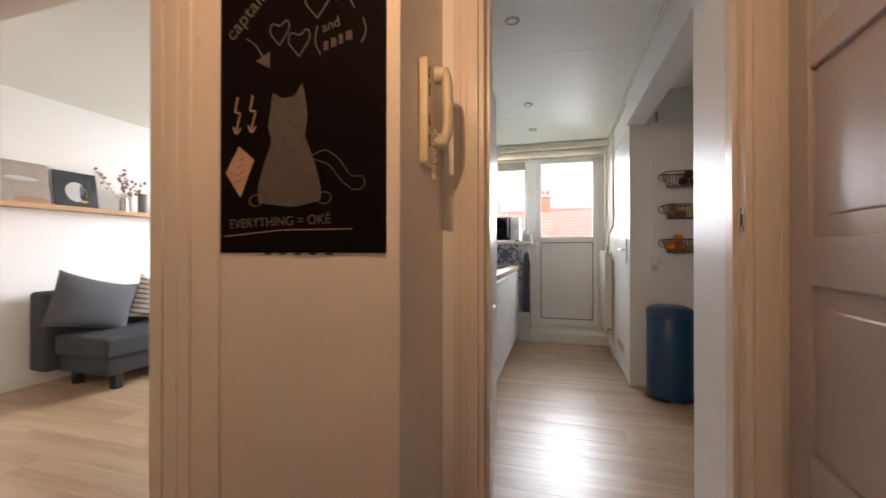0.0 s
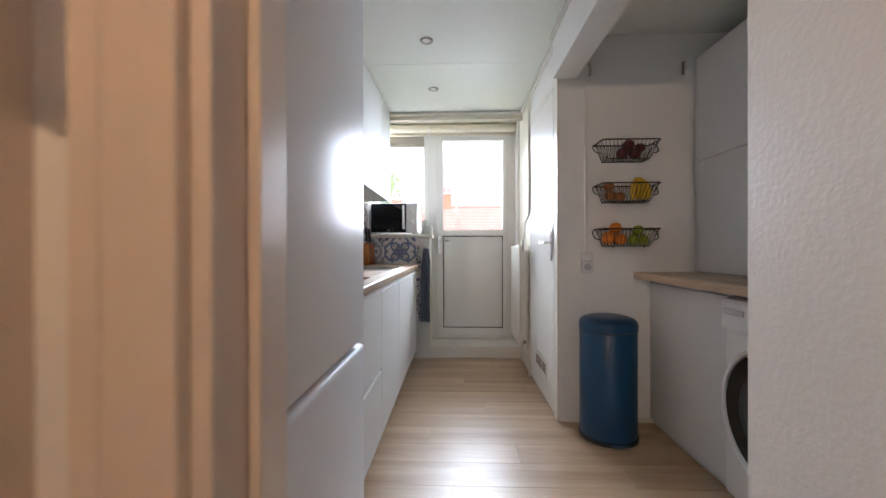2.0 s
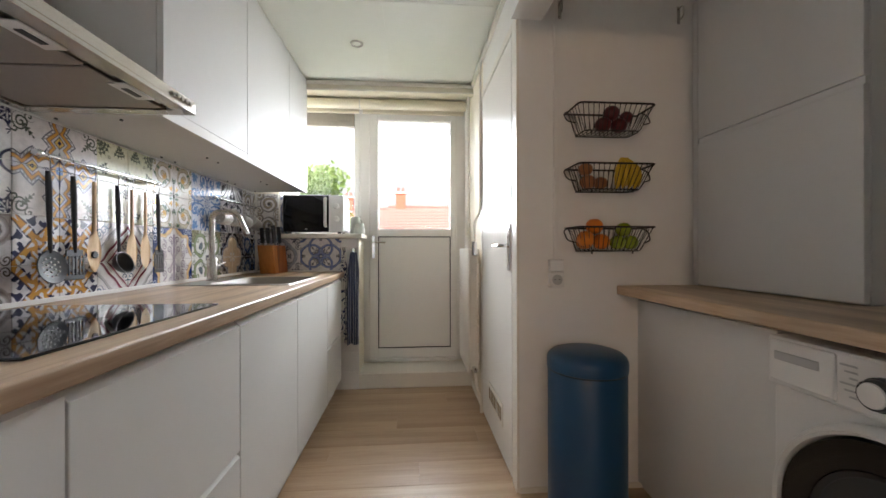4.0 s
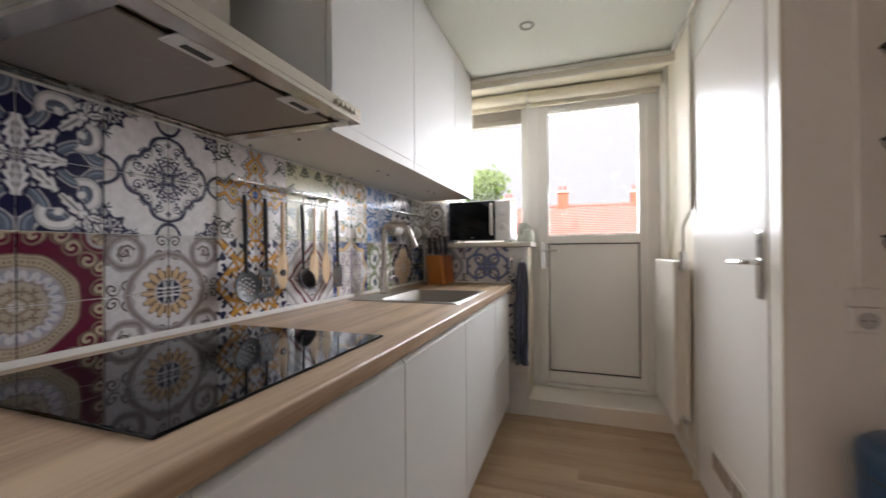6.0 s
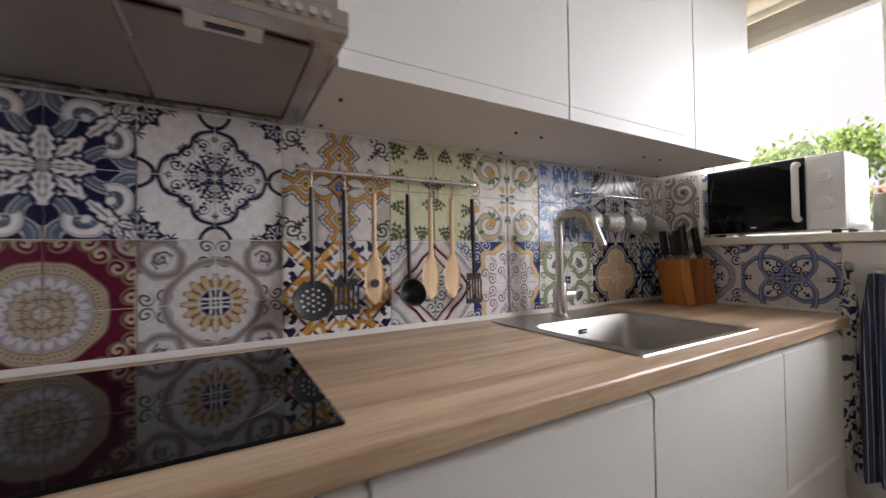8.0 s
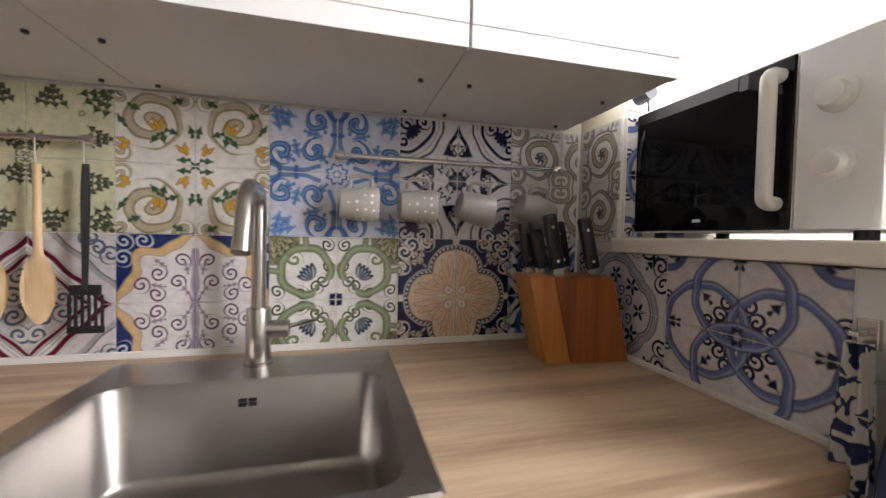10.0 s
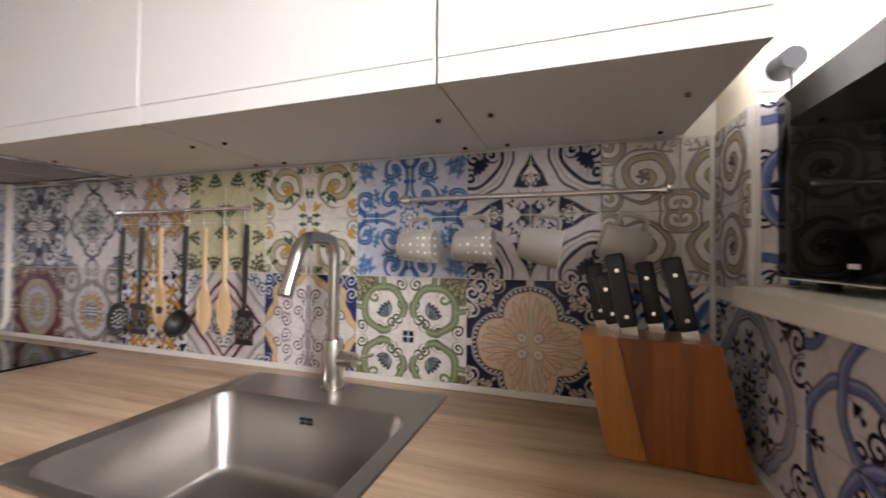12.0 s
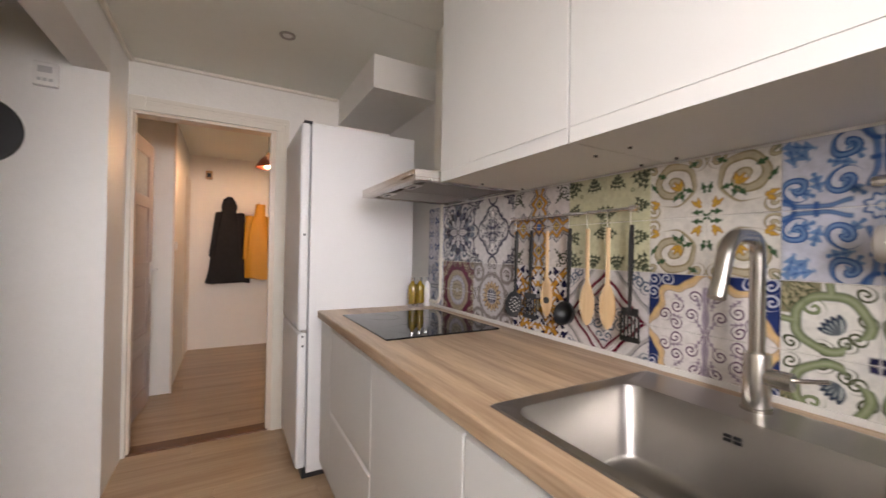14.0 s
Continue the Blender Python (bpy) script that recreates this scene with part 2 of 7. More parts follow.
structure("wall_closet", boxes((X_CLOSET, 2.1, Y_BASKET, Y_BASKET + 0.07, 0, CEILING), (X_CLOSET, 0.85, Y_BASKET + 0.07, 4.32, 2.10, CEILING), (1.7, 1.8, Y_BASKET + 0.07, 5.3, 0, CEILING)), WALL, "white wall round the closet with wire baskets hung on it", "wall")
structure("wall_closet_north", boxes((X_CLOSET, 0.85, 4.32, 5.3, 0, CEILING)), CREAM_WALL, "cream painted wall behind the radiator", "wall")
structure("beam", boxes((X_STUB, 0.86, Y_STUB, Y_BASKET, 2.10, CEILING)), WALL, "white beam over the alcove opening", "beam")
panels = [(a + 0.0015, b - 0.0015, c + 0.0015, d - 0.0015, CEILING - 0.004, CEILING + 0.002) for a, b in ((-0.90, 0.13), (0.13, X_STUB)) for c, d in ((Y_IN, 2.625), (2.625, 3.77), (3.77, 4.76))]
structure("ceiling_kitchen", boxes((-1.03, 2.1, Y_HALL, 5.3, CEILING, CEILING + 0.1), *panels), CEIL, "smooth white ceiling panels with thin joints", "ceiling")
# outer wall with openings for the balcony door and the window
structure("wall_north", boxes((-1.03, -0.94, 5.10, 5.30, 0, CEILING), (-0.94, -0.16, 5.10, 5.30, 0, 1.17), (0.745, 2.1, 5.10, 5.30, 0, CEILING), (-0.94, 0.745, 5.10, 5.30, 2.28, CEILING), (-0.16, 0.745, 5.10, 5.30, 0, 0.118)), CREAM_WALL, "cream outer wall with the balcony door and window", "wall")
structure("half_wall", boxes((X_WALL, -0.13, Y_SILL + 0.01, 5.10, 0, 1.165), (X_WALL, -0.73, Y_SILL + 0.01, 5.10, 1.165, CEILING)), CREAM_WALL, "tiled low wall under the window sill", "wall")
structure("window_sill", boxes((-0.718, -0.105, Y_SILL - 0.03, 5.13, 1.168, 1.202), bevel=0.004), GLOSS, "white painted deep window sill", "sill")
structure("door_step", boxes((-0.13, X_CLOSET, 4.80, 5.12, 0, 0.115), bevel=0.004), GLOSS, "cream painted step below the balcony door", "step")
structure("curtain_beam", boxes((X_WALL, X_CLOSET, 4.735, 4.775, 2.278, CEILING), (X_WALL, X_CLOSET, 4.775, 5.10, 2.345, CEILING)), CREAM, "cream pelmet board above the window", "lintel")

# hall
structure("wall_hall_board", boxes((-1.03, -0.215, 0.975, 1.075, 0, CEILING), (-0.92, -0.215, 1.075, Y_HALL, 0, CEILING), (-3.9, -2.20, 0.975, 1.075, 0, CEILING), (-2.20, -1.03, 0.975, 1.075, 2.05, CEILING)), CASING, "cream hall wall with the chalkboard", "wall")
structure("wall_hall_south", boxes((-2.4, 1.0, -1.33, -1.21, 0, CEILING)), WALL, "warm white hall wall with coats on hooks", "wall")
structure("wall_hall_east", boxes((0.60, 1.0, -1.21, 0.36, 0, CEILING), (0.90, 1.0, 0.36, Y_HALL, 0, CEILING)), WALL, "white hall wall stepping back behind the door", "wall")
structure("wall_hall_west", boxes((-2.4, -2.3, -1.21, 0.975, 0, CEILING)), WALL, "plain white hall wall", "wall")
structure("ceiling_hall", boxes((-2.4, 1.0, -1.33, Y_HALL, CEILING, CEILING + 0.1)), CEIL, "white hall ceiling", "ceiling")
# living room
structure("wall_living_west", boxes((-4.05, -3.9, 0.9, 5.3, 0, 2.6)), WALL, "plain off-white living room wall", "wall")
structure("wall_living_north", boxes((-3.9, -3.75, 5.15, 5.3, 0, CEILING), (-1.45, -1.03, 5.15, 5.3, 0, CEILING), (-3.75, -1.45, 5.15, 5.3, 0, 0.7), (-3.75, -1.45, 5.15, 5.3, 2.3, CEILING)), WALL, "living room window wall", "wall")
structure("ceiling_living", boxes((-3.9, -1.03, 0.975, 5.3, CEILING, 2.6)), CEIL, "white living room ceiling", "ceiling")


# ---- kitchen: the worktop side ----
def fridge():
    t = empty("fridge_freezer", pose(-0.145, 1.87, 0), "tall white fridge freezer with a glossy front beside the doorway", "fridge")
    part("body", boxes((-0.66, -0.05, -0.30, 0.30, 0.03, 1.93), bevel=0.004), FRIDGE, t)
    d = part("upper_door", boxes((-0.044, 0.005, -0.30, 0.30, 0.802, 1.925), bevel=0.014, seg=3), FRIDGE, t, smooth=True)
    part("lower_door", boxes((-0.044, 0.005, -0.30, 0.30, 0.06, 0.790), bevel=0.014, seg=3), FRIDGE, t, smooth=True)
    part("grip_strip", boxes((-0.04, -0.016, -0.29, 0.29, 0.780, 0.804)), SINK_STEEL, t)
    part("hinge", boxes((-0.055, -0.01, 0.24, 0.295, 1.926, 1.94), bevel=0.003), DARK_GREY, t)
    part("plinth", boxes((-0.60, -0.03, -0.29, 0.29, 0.0, 0.05)), DARK_GREY, t)
    for z in (1.32, 0.77, 0.72):
        part("screw_cap", cyl((-0.02, 0.300, z), (-0.02, 0.303, z), 0.006, seg=12), DARK_GREY, d)


fridge()


def base_cabinet(y0, y1, fronts, label, top=0.866):
    """A carcass with one front or more, each with a bevelled grip edge along its top."""
    t = empty("base_cabinet", pose(-0.257, (y0 + y1) / 2, 0), label, "cabinet", "base cabinets under the worktop")
    w = (y1 - y0) / 2
    part("body", boxes((-0.62, -0.036, -w + 0.001, w - 0.001, 0.10, top)), CABINET, t)
    part("plinth", boxes((-0.60, -0.05, -w, w, 0.0, 0.098)), CABINET, t)
    for a, b, z0, z1 in fronts:
        bm = boxes((-0.020, 0.0, a - (y0 + y1) / 2 + 0.003, b - (y0 + y1) / 2 - 0.003, z0, z1), bevel=0.0015, seg=1)
        for v in bm.verts:
            if v.co.z > z1 - 0.004:
                v.co.z += 0.010 if v.co.x < -0.01 else -0.006
        part("front", bm, CABINET, t)
    return t


base_cabinet(2.20, 2.42, [(2.20, 2.42, 0.10, 0.862)], "narrow white filler unit beside the fridge")
base_cabinet(2.42, 3.03, [(2.42, 3.03, 0.10, 0.440), (2.42, 3.03, 0.450, 0.848)], "white drawer unit with two grip-edge fronts under the hob")
base_cabinet(3.03, 3.64, [(3.03, 3.64, 0.10, 0.848)], "white base cabinet with one plain grip-edge door")
base_cabinet(3.64, 4.275, [(3.64, 4.275, 0.10, 0.848)], "white sink cabinet with one plain grip-edge door", 0.70)
base_cabinet(4.275, 4.755, [(4.275, 4.755, 0.10, 0.440), (4.275, 4.755, 0.450, 0.848)], "white end cabinet with two grip-edge fronts by the low wall")


def worktop(x0, x1, y0, y1, z0, z1, hole=None, name="worktop", label=""):
    """A wooden top in one piece with a rounded front edge and, where given, a cut-out."""
    bm, r = bmesh.new(), 0.006
    xs, ys = [x0, x1 - 0.02], [y0, y1]
    if hole:
        xs, ys = [x0, hole[0], hole[1], x1 - 0.02], [y0, hole[2], hole[3], y1]
    front = [(x1 - r + r * math.sin(k * math.pi / 8), z0 + r - r * math.cos(k * math.pi / 8)) for k in range(5)]
    front += [(x1 - r + r * math.cos(k * math.pi / 8), z1 - r + r * math.sin(k * math.pi / 8)) for k in range(5)]
    lo = [[bm.verts.new((x, y, z0)) for x in xs] for y in ys]
    hi = [[bm.verts.new((x, y, z1)) for x in xs] for y in ys]
    edge = [[lo[j][-1]] + [bm.verts.new((x, y, z)) for x, z in front] + [hi[j][-1]] for j, y in enumerate(ys)]
    nx, ny = len(xs) - 1, len(ys) - 1
    solid = {(i, j) for i in range(nx) for j in range(ny)} - ({(1, 1)} if hole else set())
    for i, j in solid:
        bm.faces.new((hi[j][i], hi[j][i + 1], hi[j + 1][i + 1], hi[j + 1][i]))
        bm.faces.new((lo[j + 1][i], lo[j + 1][i + 1], lo[j][i + 1], lo[j][i]))
        for (di, dj), (p, q) in (((0, -1), ((i, j), (i + 1, j))), ((0, 1), ((i + 1, j + 1), (i, j + 1))), ((-1, 0), ((i, j + 1), (i, j))), ((1, 0), ((i + 1, j), (i + 1, j + 1)))):
            if (i + di, j + dj) not in solid and not (di == 1 and i == nx - 1):
                bm.faces.new((lo[p[1]][p[0]], lo[q[1]][q[0]], hi[q[1]][q[0]], hi[p[1]][p[0]]))
    for a, b in zip(edge, edge[1:]):
        for k in range(len(a) - 1):
            bm.faces.new((a[k], b[k], b[k + 1], a[k + 1]))
    bm.faces.new(list(reversed(edge[0])))
    bm.faces.new(edge[-1])
    bmesh.ops.recalc_face_normals(bm, faces=bm.faces)
    return tagged(part(name, bm, WORKTOP), label, "worktop")


worktop(X_TILE, -0.238, 2.19, Y_SILL, 0.870, 0.910, (-0.73, -0.31, 3.70, 4.225), label="long oak worktop on white base cabinets")
structure("worktop_seal", boxes((X_TILE, X_TILE + 0.008, 2.19, Y_SILL, 0.910, 0.926), (-0.9, -0.262, Y_SILL - 0.008, Y_SILL, 0.910, 0.922), bevel=0.002), GROUT, "white sealant strip along the tiled wall", "trim")

# hob
hob = empty("induction_hob", pose(-0.57, 2.715, 0.910), "shiny black glass hob lying on the oak worktop", "hob")
part("glass", boxes((-0.265, 0.255, -0.302, 0.302, 0.0, 0.006), bevel=0.0025), BLACK_GLASS, hob)
RING = material("hob_print", (0.10, 0.10, 0.10), 0.2, vary=0.05)
for cx, cy, r in ((-0.11, -0.15, 0.09), (-0.11, 0.15, 0.075), (0.09, -0.15, 0.075), (0.09, 0.15, 0.09)):
    bm = bmesh.new()
    add_tube(bm, [(cx + r * math.cos(a), cy + r * math.sin(a), 0.0056) for a in np.linspace(0, 2 * math.pi, 40)], 0.0008, 6)
    part("zone_mark", bm, RING, hob)


# sink
def rounded(x0, x1, y0, y1, r, n=6):
    out = []
    for cx, cy, a0 in ((x1 - r, y1 - r, 0), (x0 + r, y1 - r, 90), (x0 + r, y0 + r, 180), (x1 - r, y0 + r, 270)):
        out += [(cx + r * math.cos(radians(a0 + 90 * k / n)), cy + r * math.sin(radians(a0 + 90 * k / n))) for k in range(n + 1)]
    return out


def loft(levels, close_first=False, close_last=True):
    """Joins rounded outlines (points, z) into one skin."""
    bm = bmesh.new()
    rings = [[bm.verts.new((x, y, z)) for x, y in pts] for pts, z in levels]
    for p, q in zip(rings, rings[1:]):
        for i in range(len(p)):
            j = (i + 1) % len(p)
            bm.faces.new((p[i], p[j], q[j], q[i]))
    if close_first:
        bm.faces.new(rings[0])
    if close_last:
        bm.faces.new(rings[-1])
    bmesh.ops.recalc_face_normals(bm, faces=bm.faces)
    return bm


sink = empty("sink", pose(-0.575, 3.956, 0.910), "square stainless steel sink set into the oak worktop", "sink")
levels = [(rounded(-0.277, 0.275, -0.285, 0.287, 0.008), 0.0005), (rounded(-0.274, 0.272, -0.282, 0.284, 0.008), 0.004)]
levels += [(rounded(-0.134, 0.252, -0.240, 0.252, 0.048), 0.004), (rounded(-0.130, 0.248, -0.236, 0.248, 0.046), -0.002)]
for k in range(1, 7):
    a = k / 6 * math.pi / 2
    s = 0.008 + 0.028 * (1 - math.cos(a))
    levels.append((rounded(-0.130 + s, 0.248 - s, -0.236 + s, 0.248 - s, 0.048 + s * 0.4), -0.155 - 0.028 * math.sin(a)))
levels.append((rounded(-0.085, 0.203, -0.190, 0.202, 0.06), -0.1842))
levels.append((rounded(0.03, 0.09, -0.02, 0.04, 0.029), -0.188))
bowl = part("bowl", loft(levels), SINK_STEEL, sink, smooth=True)
part("drain", lathe([(0.036, 0.0), (0.038, 0.003), (0.030, 0.004), (0.022, -0.002), (0.006, -0.002), (0.005, 0.006), (0.0005, 0.007)], 24, (0.06, 0.01, -0.187)), CHROME, bowl, "chrome basket strainer", smooth=True)
for k in (-1, 1):
    part("overflow_hole", boxes((-0.1255, -0.120, k * 0.009 - 0.007, k * 0.009 + 0.007, -0.045, -0.039), (-0.1255, -0.120, k * 0.009 - 0.007, k * 0.009 + 0.007, -0.036, -0.030), bevel=0.001), BLACK, bowl)

tap = empty("kitchen_tap", pose(-0.80, 3.955, 0.914), "brushed steel mixer tap with a tall squared swan neck", "tap")
part("base", lathe([(0.029, 0), (0.029, 0.006), (0.0255, 0.008), (0.0255, 0.118), (0.024, 0.122), (0.0005, 0.122)], 24), STEEL, tap, smooth=True)
part("spout", tube(bend([(0, 0, 0.11), (0, 0, 0.372), (0.128, 0.004, 0.372), (0.178, 0.006, 0.256)], 0.045, 8), 0.0150, 14), STEEL, tap, smooth=True)
part("nozzle", cyl((0.1740, 0.0058, 0.2652), (0.1815, 0.0061, 0.2478), 0.0158), STEEL, tap, smooth=True)
lv = part("lever_hub", cyl((0, 0.015, 0.075), (0.0, 0.062, 0.075), 0.019), STEEL, tap, smooth=True)
part("lever", tube([(0.0, 0.055, 0.078), (0.008, 0.085, 0.086), (0.014, 0.120, 0.096)], [0.005, 0.0045, 0.004]), STEEL, lv, smooth=True)

# cooker hood
hood = empty("cooker_hood", pose(-0.90, 2.738, 1.508), "slim brushed steel cooker hood over the hob", "cooker hood")
HW = 0.316
part("canopy", boxes((0.0, 0.498, -HW, HW, 0.012, 0.040), (0.0, 0.030, -HW, HW, 0.0, 0.012), (0.455, 0.498, -HW, HW, 0.0, 0.012), (0.03, 0.455, -HW, -HW + 0.04, 0.0, 0.012), (0.03, 0.455, HW - 0.04, HW, 0.0, 0.012), bevel=0.001, seg=1), STEEL, hood)
bm = bmesh.new()
lo = [bm.verts.new((x, y, 0.0405)) for x, y in ((0.0, -0.29), (0.44, -0.29), (0.44, 0.29), (0.0, 0.29))]
hi = [bm.verts.new((x, y, 0.105)) for x, y in ((0.0, -0.14), (0.19, -0.14), (0.19, 0.16), (0.0, 0.16))]
for i in range(4):
    bm.faces.new((lo[i], lo[(i + 1) % 4], hi[(i + 1) % 4], hi[i]))
bm.faces.new(hi)
part("slope", bm, STEEL, hood)
part("chimney", boxes((0.0, 0.185, -0.13, 0.155, 0.105, 0.852), bevel=0.002), GLOSS, hood, "cream painted duct cover")
for y0, y1 in ((-HW + 0.045, -0.005), (0.005, HW - 0.045)):
    f = part("filter", boxes((0.04, 0.42, y0, y1, 0.004, 0.010), bevel=0.002), FILTER, hood, "greasy metal mesh filter")
    c = (y0 + y1) / 2
    part("light_panel", boxes((0.405, 0.452, c - 0.055, c + 0.055, -0.001, 0.0035), bevel=0.002), WHITE_PLASTIC, f)
    part("light_slot", boxes((0.42, 0.436, c - 0.028, c + 0.028, -0.003, -0.0005), bevel=0.001), DARK_GREY, f)
for k in range(5):
    y = 0.195 + 0.021 * k
    part("button", cyl((0.497, y, 0.022), (0.505, y, 0.022), 0.0065, seg=14), CHROME, hood, smooth=True)


# upper cabinets
def upper_cabinet(y0, y1, label):
    t = empty("wall_cabinet", pose(-0.505, (y0 + y1) / 2, 1.505), label, "cabinet", "white cabinets over the worktop")
    w = (y1 - y0) / 2
    part("body", boxes((-0.395, -0.022, -w, w, 0.004, 0.845)), CABINET, t)
    bm = boxes((-0.020, 0.0, -w + 0.0015, w - 0.0015, 0.038, 0.843), bevel=0.0008, seg=1)
    part("grip_lip", boxes((-0.020, -0.0015, -w + 0.0015, w - 0.0015, 0.0, 0.0378), bevel=0.0006, seg=1), CABINET, t)
    part("door", bm, CABINET, t)
    for yy in (-w + 0.05, w - 0.05):
        for xx in (-0.36, -0.16):
            part("screw_cap", cyl((xx, yy, -0.001), (xx, yy, 0.005), 0.005, seg=10), DARK_GREY, t)
    return t


upper_cabinet(3.062, 3.690, "white wall cabinet with a plain door beside the hood")
upper_cabinet(3.692, 4.325, "white wall cabinet with a plain door above the sink")
upper_cabinet(4.327, 4.745, "narrow white wall cabinet with a plain door by the window")
structure("cabinet_cornice", boxes((-0.9, -0.53, 3.062, 4.745, 2.352, CEILING)), CABINET, "white closing strip above the wall cabinets", "trim")
structure("duct_box", boxes((X_WALL, -0.51, Y_IN, 2.25, 2.166, CEILING)), WALL, "white boxed-in duct under the ceiling", "boxing")

# service pipe on the tiles
pipe = empty("wall_pipe", pose(-0.885, 2.39, 0), "white painted pipe clipped on the tiles beside the hob", "pipe")
part("run", tube(bend([(0.005, -0.19, 0.945), (0.005, -0.02, 0.945), (0, 0, 0.98), (0, 0, 1.62), (0, -0.06, 1.655), (0, -0.19, 1.655)], 0.03), 0.011, 10), GLOSS, pipe, smooth=True)
part("clip", boxes((-0.014, 0.013, -0.017, 0.017, 1.185, 1.202), bevel=0.003), GLOSS, pipe)
part("clip", boxes((-0.014, 0.013, -0.03, -0.004, 1.64, 1.672), bevel=0.003), GLOSS, pipe)


# rails with what hangs on them
def rail(y0, y1, z, label):
    t = empty("hanging_rail", pose(-0.868, (y0 + y1) / 2, z), label, "rail", "steel rails on the tiles")
    w = (y1 - y0) / 2
    part("bar", tube([(0, -w, 0), (0, w, 0)], 0.0065, 10), CHROME, t, smooth=True)
    for s in (-1, 1):
        part("end_cap", lathe([(0.010, -0.012), (0.012, -0.006), (0.012, 0.006), (0.010, 0.012)], 14, (0, 0, 0)), CHROME, t, smooth=True).matrix_basis = pose(0, s * (w - 0.01), 0, 90)
        part("bracket", cyl((-0.037, s * (w - 0.03), 0), (0, s * (w - 0.03), 0), 0.007, seg=12), CHROME, t, smooth=True)
    return t


rail(3.045, 3.625, 1.382, "steel rail with cooking tools hung on hooks")
rail(4.11, 4.715, 1.388, "steel rail with four mugs hung on hooks")


def hook(parent, z):
    part("hook", tube(bend([(-0.004, 0, z - 0.055), (0.006, 0, z - 0.06), (0.009, 0, z - 0.03), (0.009, 0, z), (0.0, 0, z + 0.009), (-0.009, 0, z)], 0.008, 4), 0.0018, 6), CHROME, parent, smooth=True)


def utensil(kind, y, label):
    """A tool hung from the rail; the origin is on the rail."""
    t = empty(kind, pose(-0.868, y, 1.382, 0, 0, 0), label, "kitchen tool", "tools on the rail")
    hook(t, 0.0)
    wooden = "wooden" in label
    if wooden:
        hollow = kind == "slotted_spoon"
        zs = np.linspace(-0.055, -0.38, 26)
        bm, rings = bmesh.new(), []
        for z in zs:
            s = max(0.0, (-z - 0.235) / 0.145)
            w = 0.0075 + (0.024 * math.sin(min(1, s) * math.pi) ** 0.75 if 0 < s < 1 else 0)
            if z < -0.378:
                w = 0.004
            d = 0.0055 - 0.001 * s
            rings.append([bm.verts.new((0.004 + d * math.cos(a) - (0.006 * math.sin(min(1, s) * math.pi) if math.cos(a) > 0.3 and s > 0 else 0), w * math.sin(a), z)) for a in (2 * math.pi * k / 12 for k in range(12))])
        for p, q in zip(rings, rings[1:]):
            for k in range(12):
                bm.faces.new((p[k], p[(k + 1) % 12], q[(k + 1) % 12], q[k]))
        bm.faces.new(rings[0])
        bm.faces.new(rings[-1])
        bmesh.ops.recalc_face_normals(bm, faces=bm.faces)
        sp = part("spoon", bm, SPOON_WOOD, t, smooth=True)
        if hollow:
            part("spoon_hole", lathe([(0.0125, 0.0), (0.0125, 0.009), (0.011, 0.0095), (0.0005, 0.0092)], 20), DARK_GREY, sp).matrix_basis = pose(-0.0008, 0, -0.318, 0, 90, 0)
        return t
    part("handle", tube([(0.003, 0, -0.05), (0.005, 0, -0.10), (0.007, 0, -0.18), (0.008, 0, -0.25), (0.010, 0, -0.31)], [0.0065, 0.0085, 0.008, 0.006, 0.0055], 8), BLACK, t, smooth=True)
    if kind == "skimmer":
        h = part("head", lathe([(0.0005, -0.006), (0.030, -0.004), (0.052, 0.004), (0.054, 0.005), (0.052, 0.007), (0.030, -0.001), (0.0005, -0.003)], 28), DARK_GREY, t, smooth=True)
        h.matrix_basis = pose(0.012, 0, -0.355, 0, 82, 0)
        for i in range(3):
            for k in range(6 * i if i else 1):
                a, r = 2 * math.pi * k / (6 * i if i else 1), 0.015 * i
                o = part("hole", cyl((0, 0, -0.0085), (0, 0, 0.0015), 0.0032, seg=8), GROUT, h)
                o.matrix_basis = pose(r * math.cos(a), r * math.sin(a), 0)
    elif kind == "ladle":
        h = part("bowl", lathe([(0.0005, -0.038), (0.020, -0.034), (0.036, -0.018), (0.042, 0.0), (0.044, 0.004), (0.040, 0.003), (0.033, -0.016), (0.018, -0.030), (0.0005, -0.034)], 24), BLACK, t, smooth=True)
        h.matrix_basis = pose(0.030, 0, -0.350, 0, 70, 0)
    else:
        w, mat = (0.040, DARK_GREY) if kind == "turner" else (0.033, BLACK)
        head = part("head", boxes((0.006, 0.010, -w * 0.85, w * 0.85, -0.322, -0.300), bevel=0.0015), mat, t)
        part("edge", boxes((0.006, 0.010, -w, w, -0.402, -0.386), bevel=0.0015), mat, head)
        for k in range(6):
            y0 = -w * 0.96 + k * w * 0.352
            part("tine", boxes((0.0065, 0.0095, y0, y0 + w * 0.16, -0.387, -0.321)), mat, head)
    return t


utensil("skimmer", 3.085, "dark grey plastic skimmer hanging from the rail")
utensil("turner", 3.175, "dark grey slotted turner hanging from the rail")
utensil("slotted_spoon", 3.262, "wooden spoon with a round hole hanging from the rail")
utensil("ladle", 3.372, "black plastic soup ladle hanging from the rail")
utensil("wooden_spoon", 3.450, "pale wooden spoon hanging from the rail")
utensil("wooden_spoon", 3.530, "pale wooden spoon hanging from the rail")
utensil("spatula", 3.612, "black slotted spatula hanging from the rail")

MUG = material("speckled_grey_glaze", (0.42, 0.40, 0.37), 0.3, vary=0.08, scale=30)


